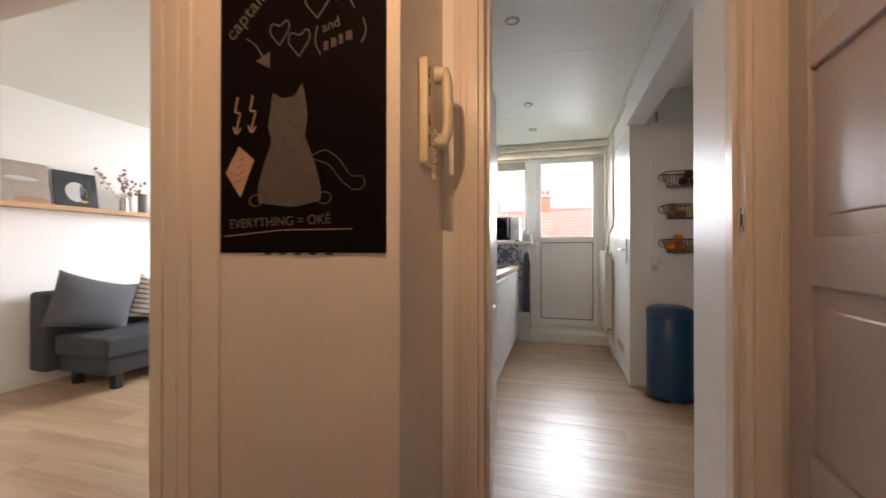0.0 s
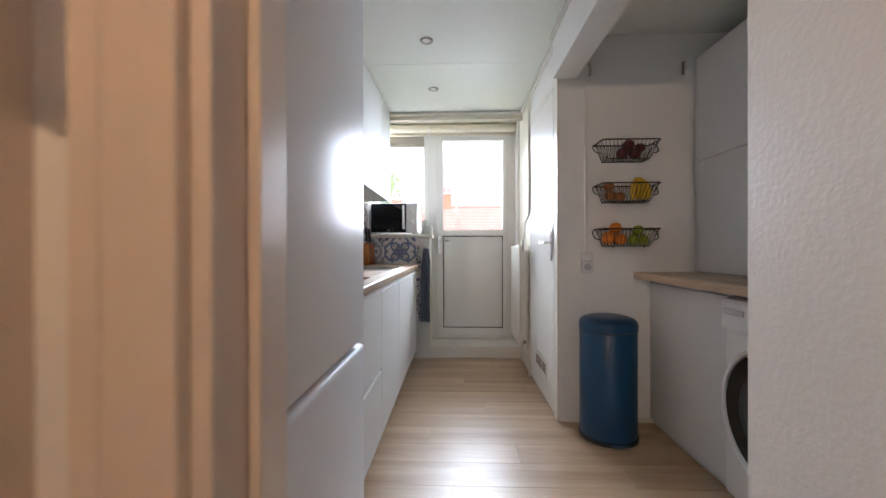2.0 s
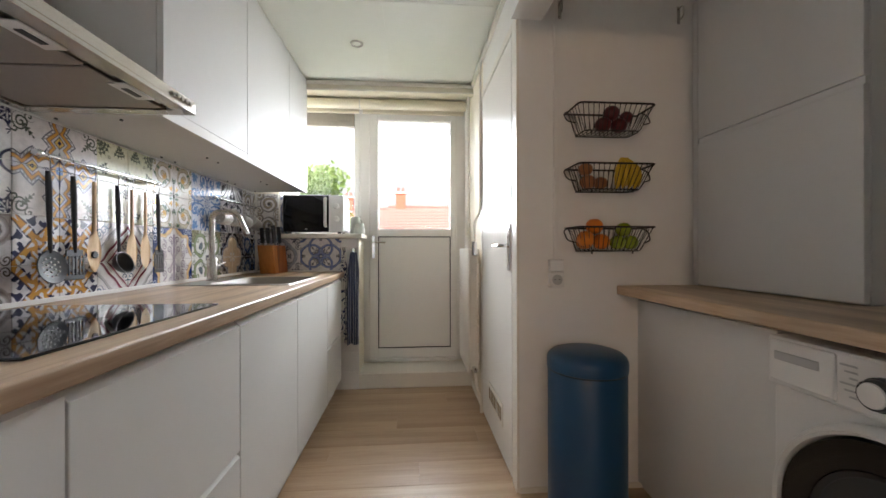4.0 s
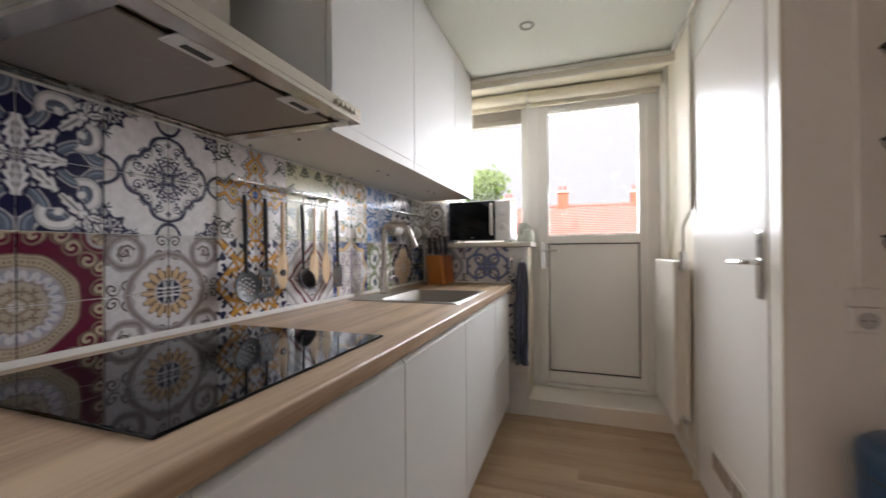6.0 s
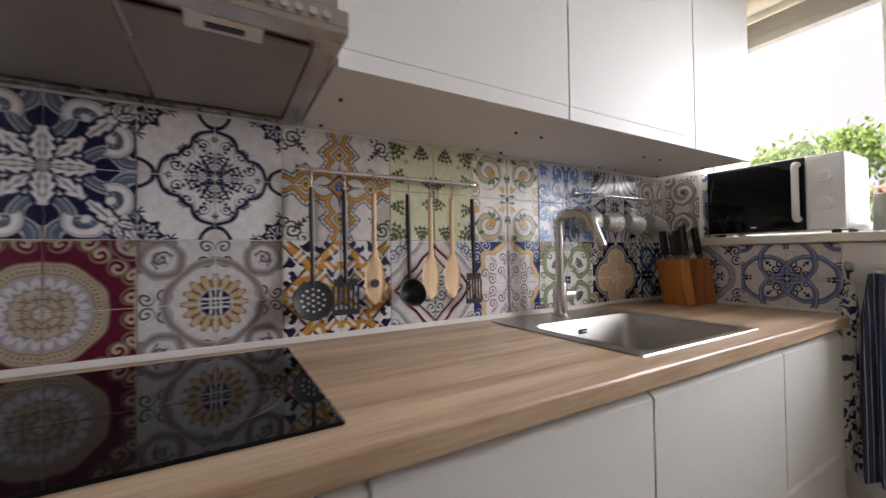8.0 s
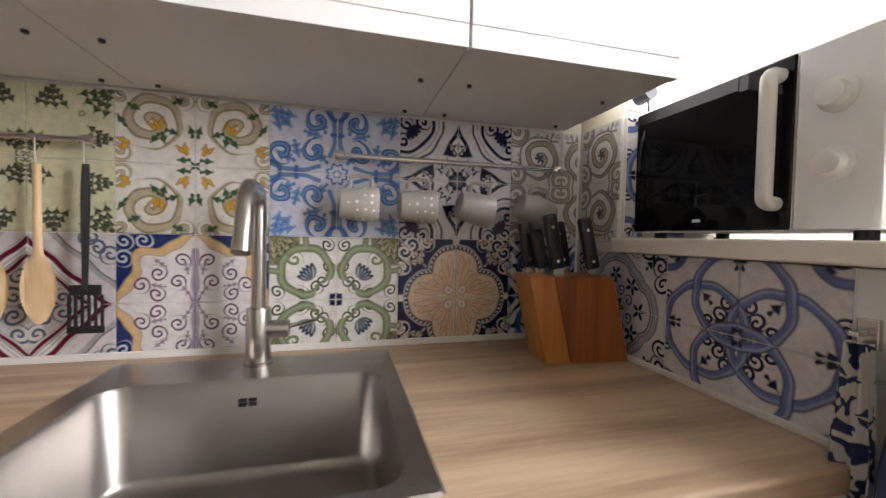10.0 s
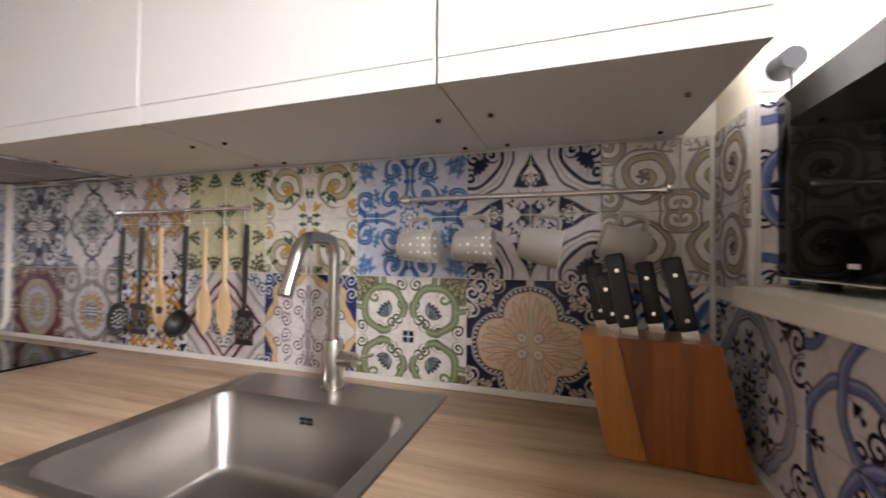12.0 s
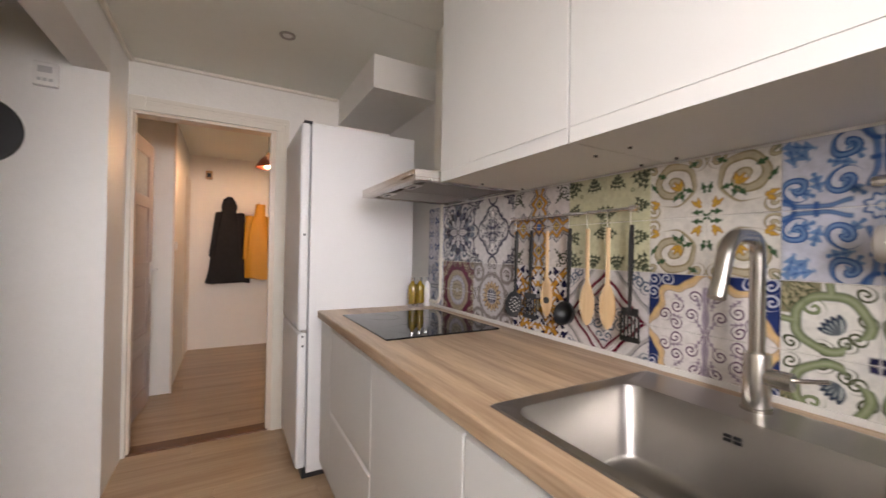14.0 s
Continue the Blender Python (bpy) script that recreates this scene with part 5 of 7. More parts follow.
door = empty("door_1", pose(0, Y_DOOR, 0), "white plastic balcony door with a glazed upper half", "door", kind="structure")
part("door_frame", bar_frame(-0.165, 0.745, -0.015, 0.075, 0.118, 2.28, 0.085, 0.03), UPVC, door)
leaf = part("leaf", boxes((-0.085, -0.012, -0.025, 0.05, 0.15, 2.255), (0.614, 0.665, -0.025, 0.05, 0.15, 2.255), (-0.014, 0.616, -0.025, 0.05, 2.187, 2.255), (-0.014, 0.616, -0.025, 0.05, 1.192, 1.254), (-0.014, 0.616, -0.025, 0.05, 0.15, 0.229), bevel=0.006), UPVC, door)
part("lower_panel", boxes((-0.012, 0.615, -0.005, 0.02, 0.229, 1.192)), UPVC, leaf)
part("gasket", bar_frame(-0.012, 0.615, -0.012, -0.004, 0.229, 1.192, 0.008, bevel=0.001), DARK_GREY, leaf, "thin dark rubber seal")
part("gasket", bar_frame(-0.012, 0.615, -0.012, 0.0, 1.254, 2.187, 0.007, bevel=0.001), UPVC, leaf)
pane = part("pane", boxes((-0.006, 0.609, 0.008, 0.014, 1.258, 2.183)), GLASS, leaf)
pane.visible_shadow = False
hd = part("handle_plate", boxes((-0.062, -0.036, -0.035, -0.025, 1.00, 1.20), bevel=0.004), CHROME, leaf)
part("lever", tube(bend([(-0.049, -0.03, 1.14), (-0.049, -0.075, 1.14), (0.055, -0.075, 1.14)], 0.015), 0.008), CHROME, hd, smooth=True)
part("weather_bar", boxes((-0.08, 0.66, -0.05, -0.02, 0.120, 0.148), bevel=0.006), UPVC, door)

win = empty("window_1", pose(0, Y_DOOR, 0), "white plastic window above the deep sill", "window", kind="structure")
part("window_frame", bar_frame(-0.735, -0.165, -0.012, 0.06, 1.203, 2.28, 0.045), UPVC, win)
pane = part("pane", boxes((-0.692, -0.208, 0.02, 0.026, 1.246, 2.257)), GLASS, win)
pane.visible_shadow = False
part("vent_strip", boxes((-0.69, -0.21, -0.03, 0.02, 2.125, 2.165), (-0.69, -0.21, -0.018, 0.02, 2.168, 2.256), bevel=0.003), material("taupe_aluminium_paint", (0.40, 0.36, 0.30), 0.5), win, "taupe aluminium vent strip")


def roller_blind(x0, x1, y, z, label):
    t = empty("roller_blind", pose((x0 + x1) / 2, y, z), label, "blind", "rolled-up blinds")
    w = (x1 - x0) / 2
    part("roll", tube([(-w, 0, 0), (w, 0, 0)], 0.042, 20), CREAM, t, smooth=True)
    part("drop", boxes((-w + 0.01, w - 0.01, 0.036, 0.040, -0.055, 0.0)), CREAM, t)
    part("bottom_bar", boxes((-w + 0.01, w - 0.01, 0.026, 0.046, -0.070, -0.050), bevel=0.005), CREAM, t)
    for s in (-1, 1):
        part("bracket", boxes((s * w - 0.004, s * w + 0.004, -0.03, 0.035, -0.03, 0.03), bevel=0.003), UPVC, t)


roller_blind(-0.72, -0.155, 5.042, 2.298, "cream roller blind rolled up above the window")
roller_blind(-0.145, 0.735, 5.042, 2.298, "cream roller blind rolled up above the balcony door")
structure("lintel_trim", boxes((X_WALL, X_CLOSET, 4.716, 4.735, 2.322, 2.346), (X_WALL, X_CLOSET, 4.726, 4.735, 2.278, 2.292), (0.737, 0.7545, 4.92, 5.10, 0.12, 2.26), bevel=0.004), GLOSS, "cream moulded trim round the lintel", "trim")
structure("ceiling_trim", boxes((X_CLOSET - 0.022, X_CLOSET, Y_BASKET, 4.89, 2.330, 2.354), (X_STUB - 0.022, X_STUB, Y_IN, Y_BASKET, 2.330, 2.354), (-0.50, X_STUB - 0.024, Y_IN, Y_IN + 0.02, 2.334, 2.354), (-0.53, -0.505, 3.062, 4.745, 2.342, 2.354), bevel=0.004), GLOSS, "white cornice strip under the ceiling", "trim")
structure("skirting", boxes((X_CLOSET, 2.0, Y_BASKET - 0.008, Y_BASKET, 0, 0.025), (X_CLOSET - 0.008, X_CLOSET, 4.34, 4.80, 0, 0.05), (-3.9, -3.886, 1.08, 5.14, 0, 0.07), bevel=0.002), GLOSS, "low white skirting along the walls", "baseboard")

# microwave on the sill
mw = empty("microwave_oven", pose(-0.482, 4.835, 1.202), "white microwave oven with a dark glass door on the sill", "microwave")
part("body", boxes((-0.228, 0.228, 0.012, 0.268, 0.016, 0.300), bevel=0.006), WHITE_PLASTIC, mw)
dr = part("door", boxes((-0.228, 0.118, -0.006, 0.011, 0.016, 0.300), bevel=0.003), BLACK_GLASS, mw, "black glass door")
part("door_edge", bar_frame(-0.229, 0.119, -0.004, 0.0105, 0.014, 0.302, 0.009, bevel=0.002), WHITE_PLASTIC, dr)
part("handle", tube(bend([(0.095, -0.004, 0.060), (0.095, -0.032, 0.060), (0.095, -0.032, 0.272), (0.095, -0.004, 0.272)], 0.02), 0.012, 10), WHITE_PLASTIC, dr, smooth=True)
part("mark", boxes((-0.062, -0.044, -0.0075, -0.0055, 0.034, 0.040)), WHITE_PLASTIC, dr)
part("control_panel", boxes((0.121, 0.228, -0.005, 0.011, 0.016, 0.300), bevel=0.003), WHITE_PLASTIC, mw)
for z in (0.215, 0.115):
    kb = part("knob", lathe([(0.026, 0), (0.026, 0.004), (0.020, 0.008), (0.018, 0.022), (0.0005, 0.024)], 24), WHITE_PLASTIC, mw, smooth=True)
    kb.matrix_basis = pose(0.174, -0.005, z, 90)
for x in (-0.19, 0.19):
    for y in (0.04, 0.23):
        part("foot", cyl((x, y, 0), (x, y, 0.018), 0.014), BLACK, mw)
CUP = material("pale_green_glaze", (0.52, 0.53, 0.47), 0.35, vary=0.06, scale=20)
for x, z, n in ((-0.195, 0, 2), (-0.150, 0, 1)):
    for k in range(n):
        mug(pose(x, 4.99 + 0.06 * (x < -0.18), 1.2025 + 0.088 * k + 0.092, 180, 0, 60 + 20 * k) if k == 0 else pose(x, 5.05, 1.2025 + 0.092 + 0.058, 180, 0, 40), CUP, "pale grey-green cup upturned on the sill" if k == 0 else "pale grey-green cup upturned over another", "cups on the sill")
plug = empty("plug", pose(-0.722, 4.838, 1.552), "grey mains plug in a wall socket above the sill", "plug")
part("socket_plate", boxes((-0.008, 0.004, -0.024, 0.04, -0.032, 0.032), bevel=0.004), WHITE_PLASTIC, plug)
part("plug_body", cyl((0.004, 0, 0), (0.045, 0, 0), 0.021, 0.017), DARK_GREY, plug, smooth=True)
part("cord", tube(bend([(0.035, 0, -0.01), (0.040, 0.0, -0.06), (0.028, -0.02, -0.16), (0.012, 0.02, -0.25), (0.05, 0.10, -0.33), (0.20, 0.24, -0.30)], 0.06), 0.0032, 6), DARK_GREY, plug, smooth=True)

# towels on the low wall


def striped(name, base, line, axis, period, duty, blobs=0.0):
    m = material(name, base, 0.9, vary=0.08, scale=25, bump=0.5, bump_scale=700)
    n, l = m.node_tree.nodes, m.node_tree.links
    b = n["Principled BSDF"]
    tc, mx = n.new("ShaderNodeTexCoord"), n.new("ShaderNodeMix")
    mx.data_type = "RGBA"
    old = b.inputs["Base Color"].links[0].from_socket
    if blobs:
        tx, lt = n.new("ShaderNodeTexNoise"), n.new("ShaderNodeMath")
        tx.inputs["Scale"].default_value, tx.inputs["Distortion"].default_value, tx.inputs["Detail"].default_value = blobs, 1.5, 1
        l.new(tc.outputs["Object"], tx.inputs["Vector"])
        lt.operation, lt.inputs[1].default_value = "GREATER_THAN", 0.54
        l.new(tx.outputs["Fac"], lt.inputs[0])
    else:
        sp, md, lt = n.new("ShaderNodeSeparateXYZ"), n.new("ShaderNodeMath"), n.new("ShaderNodeMath")
        l.new(tc.outputs["Object"], sp.inputs[0])
        md.operation, md.inputs[1].default_value = "PINGPONG", period
        l.new(sp.outputs[axis], md.inputs[0])
        lt.operation, lt.inputs[1].default_value = "GREATER_THAN", period * (1 - duty)
        l.new(md.outputs[0], lt.inputs[0])
    l.new(lt.outputs[0], mx.inputs["Factor"])
    l.new(old, mx.inputs["A"])
    mx.inputs["B"].default_value = (*line, 1)
    l.new(mx.outputs["Result"], b.inputs["Base Color"])
    return m


def towel(x, y, w, z0, z1, mat, label, folds, seed):
    """A hanging cloth, gathered at the hook and falling in soft folds."""
    t = empty("tea_towel", pose(x, y, z1), label, "towel", "towels on hooks")
    rnd, bm, rows = random.Random(seed), bmesh.new(), []
    ph = rnd.random() * 6
    n, h = 34, z1 - z0
    for i in range(29):
        s = i / 28
        width = w * (0.55 + 0.45 * min(1, s * 5) + 0.05 * s)
        row = []
        for side in (0, 1):
            for k in range(n + 1):
                u = k / n if side == 0 else 1 - k / n
                depth = 0.012 * math.sin(u * folds * 6.28 + ph + s * 0.8) * (0.5 + 0.5 * s) + 0.006 * math.sin(u * folds * 11 + s * 3)
                row.append(bm.verts.new((width * (u - 0.5) + 0.004 * math.sin(s * 5 + ph), -0.020 + depth - (0.010 if side == 0 else 0.0), -h * s - 0.006 * math.sin(u * 9 + ph) * s)))
        rows.append(row)
    m = 2 * (n + 1)
    for p, q in zip(rows, rows[1:]):
        for k in range(m):
            bm.faces.new((p[k], p[(k + 1) % m], q[(k + 1) % m], q[k]))
    bm.faces.new(rows[0])
    bm.faces.new(list(reversed(rows[-1])))
    bmesh.ops.recalc_face_normals(bm, faces=bm.faces)
    part("cloth", bm, mat, t, smooth=True)
    part("wall_hook", boxes((-0.012, 0.012, -0.002, 0.014, -0.01, 0.03), (-0.006, 0.006, -0.03, 0.0, 0.008, 0.016), bevel=0.002), STEEL, t)


towel(-0.243, 4.795, 0.055, 0.37, 1.07, striped("printed_cotton", (0.66, 0.63, 0.58), (0.02, 0.03, 0.10), "X", 0.01, 0.5, blobs=28), "white tea towel with a dark blue print on a hook", 1.5, 3)
towel(-0.168, 4.775, 0.088, 0.36, 1.06, striped("striped_cotton", (0.045, 0.055, 0.12), (0.55, 0.54, 0.55), "X", 0.0062, 0.16), "navy tea towel with thin white stripes on a hook", 2.5, 8)

# radiator on the closet wall
rad = empty("radiator", pose(0.70, 4.58, 0), "cream panel radiator hung beside the balcony door", "radiator")
part("panel", boxes((-0.045, -0.025, -0.24, 0.24, 0.24, 1.085), bevel=0.008, seg=3), GLOSS, rad, smooth=True)
part("rear_panel", boxes((0.015, 0.030, -0.24, 0.24, 0.25, 1.075), bevel=0.006), GLOSS, rad)
part("top_grille", boxes((-0.04, 0.028, -0.238, 0.238, 1.066, 1.080), bevel=0.003), GLOSS, rad)
for k in range(11):
    part("fin", boxes((-0.024, 0.015, -0.22 + 0.044 * k - 0.001, -0.22 + 0.044 * k + 0.001, 0.27, 1.06)), GLOSS, rad)
part("bracket", boxes((0.030, 0.054, -0.15, -0.11, 0.3, 1.0), (0.030, 0.054, 0.11, 0.15, 0.3, 1.0)), GLOSS, rad)
vl = part("valve", cyl((-0.005, -0.262, 1.04), (-0.005, -0.262, 1.13), 0.020, 0.017), CHROME, rad, smooth=True)
part("valve_pipe", tube(bend([(-0.005, -0.262, 1.10), (-0.005, -0.262, 1.27), (0.035, -0.262, 1.33), (0.035, -0.262, 2.33)], 0.04), 0.008), GLOSS, rad, smooth=True)
part("valve_joint", tube([(-0.005, -0.262, 1.05), (-0.005, -0.235, 1.05)], 0.010), CHROME, vl)
part("return_pipe", tube(bend([(-0.005, -0.235, 0.28), (-0.005, -0.285, 0.28), (0.005, -0.285, 0.16), (0.035, -0.285, 0.10), (0.035, -0.285, 0.0)], 0.035), 0.010), GLOSS, rad, smooth=True)
part("drain_valve", cyl((-0.005, -0.25, 0.285), (-0.005, -0.30, 0.285), 0.015), CHROME, rad, smooth=True)
riser = empty("heating_pipe", pose(0.735, 4.86, 0), "white painted riser pipe kinked under the ceiling", "pipe")
part("run", tube(bend([(0, 0, 2.335), (0, 0, 2.20), (-0.01, -0.06, 2.12), (-0.01, -0.06, 1.30), (0, 0, 1.22), (0, 0, 0.0)], 0.05), 0.011), GLOSS, riser, smooth=True)

# closet door
cd = empty("door_2", pose(X_CLOSET, 3.52, 0), "closed gloss white closet door with a steel lever", "door", kind="structure")
part("door_frame", boxes((-0.012, 0.06, -0.070, 0.005, 0.0, 2.13), (-0.012, 0.06, 0.785, 0.825, 0.0, 2.13), (-0.012, 0.06, 0.005, 0.785, 2.085, 2.13), bevel=0.003), GLOSS, cd)
lf = part("leaf", boxes((-0.010, 0.028, 0.024, 0.780, 0.012, 2.080), bevel=0.003), DOOR_WHITE, cd)
# a recessed black strip gives the open gap its shade
part("gap_shade_strip", boxes((0.004, 0.028, 0.004, 0.026, 0.0, 2.085)), BLACK, cd, "black strip standing in for the shade in the door gap")
part("plate", boxes((-0.018, -0.010, 0.045, 0.085, 0.98, 1.20), bevel=0.003), CHROME, lf)
part("lever", tube(bend([(-0.015, 0.065, 1.098), (-0.060, 0.065, 1.098), (-0.060, 0.180, 1.098)], 0.016), 0.009), CHROME, lf, smooth=True)
vt = part("vent", boxes((-0.015, -0.010, 0.20, 0.56, 0.165, 0.285), bevel=0.002), GLOSS, lf)
for k in range(7):
    part("vent_slot", boxes((-0.017, -0.0145, 0.225 + 0.046 * k, 0.255 + 0.046 * k, 0.19, 0.26)), STEEL, vt)


# spots in the ceiling
def spot(x, y):
    t = empty("ceiling_spot", pose(x, y, CEILING - 0.004), "round recessed ceiling spot with a steel rim, unlit", "ceiling light", "recessed spots")
    part("rim", lathe([(0.024, -0.002), (0.030, -0.007), (0.038, -0.006), (0.041, 0.0), (0.036, 0.0005)], 28), SINK_STEEL, t, smooth=True)
    part("bulb", lathe([(0.0005, -0.004), (0.022, -0.003), (0.0245, -0.0015), (0.0005, -0.001)], 20), WHITE_PLASTIC, t)


for y in (2.19, 3.465, 4.195):
    spot(-0.058, y)

# ---- alcove ----
worktop(1.205, 2.0, Y_STUB, Y_BASKET, 0.876, 0.916, name="worktop", label="oak worktop over the washing machine")
for o in [bpy.data.objects["worktop.001"]]:
    for v in o.data.vertices:
        v.co.x = 1.205 + 2.0 - v.co.x
    o.data.flip_normals()
pn = empty("side_cabinet", pose(1.30, 3.11, 0), "plain white cabinet under the oak worktop", "cabinet")
part("body", boxes((0.02, 0.68, -0.335, 0.335, 0.0, 0.874)), CABINET, pn)
part("front", boxes((0.0, 0.019, -0.338, 0.336, 0.03, 0.852), bevel=0.003), CABINET, pn)
tc_ = empty("wall_cupboard", pose(1.565, 3.105, 0.917), "tall white cupboard with two flap fronts on the worktop", "cabinet")
part("body", boxes((0.022, 0.43, -0.335, 0.335, 0.0, 1.283), bevel=0.002), CABINET, tc_)
part("filler", boxes((0.002, 0.02, 0.312, 0.340, 0.0, 1.283)), CABINET, tc_)
for z0, z1 in ((0.006, 0.634), (0.660, 1.280)):
    part("front", boxes((0.0, 0.020, -0.334, 0.308, z0, z1), bevel=0.002), CABINET, tc_)
part("grip_strip", boxes((0.006, 0.020, -0.334, 0.308, 0.636, 0.658)), CABINET, tc_)
bk = empty("wooden_bowl", pose(1.80, 3.0, 2.201), "brown wooden bowl on top of the cupboard", "bowl")
part("bowl", lathe([(0.05, 0), (0.10, 0.04), (0.13, 0.10), (0.125, 0.10), (0.09, 0.045), (0.0005, 0.012)], 28), SHELF_WOOD, bk, smooth=True)

wm = empty("washing_machine", pose(1.275, 2.472, 0), "white front-loading washing machine with a dark round door", "washing machine")
part("body", boxes((0.012, 0.56, -0.298, 0.298, 0.012, 0.846), bevel=0.008), WHITE_PLASTIC, wm)
part("control_panel", boxes((-0.008, 0.02, -0.298, 0.298, 0.715, 0.846), bevel=0.008), WHITE_PLASTIC, wm)
part("drawer", boxes((-0.014, 0.0, 0.120, 0.288, 0.725, 0.838), bevel=0.006), WHITE_PLASTIC, wm)
part("drawer_grip", boxes((-0.017, -0.012, 0.155, 0.270, 0.785, 0.808), bevel=0.003), STONE_M := material("light_grey_plastic", (0.50, 0.50, 0.50), 0.35, vary=0.02), wm)
dial = part("dial", lathe([(0.036, 0), (0.036, 0.014), (0.033, 0.016), (0.031, 0.030), (0.0005, 0.032)], 32), BLACK, wm, smooth=True)
dial.matrix_basis = pose(-0.008, 0.028, 0.775, 0, -90, 0)
dc = part("dial_cap", lathe([(0.027, 0.031), (0.025, 0.035), (0.0005, 0.036)], 28), WHITE_PLASTIC, dial, smooth=True)
part("display", boxes((-0.011, -0.004, -0.170, -0.065, 0.745, 0.825), bevel=0.003), BLACK_GLASS, wm)
for k in range(6):
    part("print_bar", boxes((-0.0095, -0.0075, 0.078, 0.078 + 0.016 + 0.01 * (k % 3), 0.745 + 0.014 * k, 0.749 + 0.014 * k)), STONE_M, wm)
    part("print_bar", boxes((-0.0095, -0.0075, -0.05 + 0.006 * (k % 2), -0.022, 0.745 + 0.014 * k, 0.749 + 0.014 * k)), STONE_M, wm)
ring = part("door_ring", lathe([(0.272, 0.0), (0.274, 0.012), (0.264, 0.034), (0.258, 0.040), (0.250, 0.034), (0.246, 0.010), (0.246, 0.0)], 56), WHITE_PLASTIC, wm, smooth=True)
ring.matrix_basis = pose(0.006, 0.0, 0.432, 0, -90, 0)
dg = part("door_glass", lathe([(0.247, 0.010), (0.241, 0.030), (0.180, 0.026), (0.165, 0.010), (0.13, -0.002), (0.0005, -0.008)], 48), BLACK_GLASS, ring, "dark domed glass", smooth=True)
# ring added on the opaque glass to show the drum's edge and reflection
part("drum_glint", lathe([(0.150, 0.008), (0.120, 0.002), (0.118, 0.0035), (0.149, 0.0095)], 48), STEEL, ring, "steel ring on the glass for the drum's edge and glint", smooth=True)
part("inner_rim", lathe([(0.172, 0.018), (0.176, 0.026), (0.164, 0.020), (0.162, 0.010)], 48), DARK_GREY, ring, smooth=True)
for x in (0.06, 0.5):
    for y in (-0.25, 0.25):
        part("foot", cyl((x, y, 0), (x, y, 0.014), 0.02), BLACK, wm)

ov = empty("countertop_oven", pose(1.66, 2.42, 0.917), "small black and silver oven on the oak worktop", "oven")
part("body", boxes((0.01, 0.33, -0.22, 0.22, 0.02, 0.30), bevel=0.006), DARK_GREY, ov)
part("door", boxes((-0.008, 0.01, -0.21, 0.215, 0.045, 0.255), bevel=0.003), BLACK_GLASS, ov)
part("base_strip", boxes((-0.010, 0.012, -0.22, 0.22, 0.018, 0.042), bevel=0.003), SINK_STEEL, ov)
part("top_strip", boxes((-0.010, 0.012, -0.22, 0.22, 0.262, 0.302), bevel=0.003), SINK_STEEL, ov)
for x in (0.05, 0.29):
    for y in (-0.18, 0.18):
        part("foot", cyl((x, y, 0), (x, y, 0.021), 0.014), BLACK, ov)
for z in (1.44, 1.80):
    sh = empty("wall_shelf", pose(1.80, 2.33, z), "short pine shelf board on the alcove wall", "shelf", "pine shelves in the alcove")
    part("board", boxes((-0.08, 0.198, -0.38, 0.38, 0.0, 0.024), bevel=0.003), SHELF_WOOD, sh)
    part("bracket", boxes((0.0, 0.198, 0.382, 0.386, 0.0, 0.14), bevel=0.001), CABINET, sh)

# waste bin
bn = empty("pedal_bin", pose(0.983, 3.278, 0), "tall petrol blue metal pedal bin with a domed lid", "waste bin")
part("body", lathe([(0.148, 0.014), (0.152, 0.018), (0.152, 0.600), (0.149, 0.604), (0.0005, 0.604)], 48), BLUE, bn, smooth=True)
part("base_ring", lathe([(0.150, 0.0), (0.158, 0.004), (0.158, 0.022), (0.150, 0.028)], 48), BLACK, bn, smooth=True)
part("lid", lathe([(0.153, 0.604), (0.1555, 0.606), (0.1555, 0.640), (0.150, 0.655), (0.135, 0.668), (0.10, 0.679), (0.05, 0.684), (0.0005, 0.685)], 48), BLUE, bn, smooth=True)
part("lid_seam", lathe([(0.1525, 0.5985), (0.1535, 0.600), (0.1535, 0.604), (0.1525, 0.6045)], 48), BLACK, bn, smooth=True)
part("pedal", boxes((-0.045, 0.045, -0.185, -0.145, 0.010, 0.022), bevel=0.004), CHROME, bn)
part("lid_hinge", boxes((-0.03, 0.03, 0.148, 0.168, 0.575, 0.625), bevel=0.004), BLACK, bn)

# wire baskets with fruit
WIRE = material("black_wire", (0.012, 0.012, 0.012), 0.45, vary=0.1)


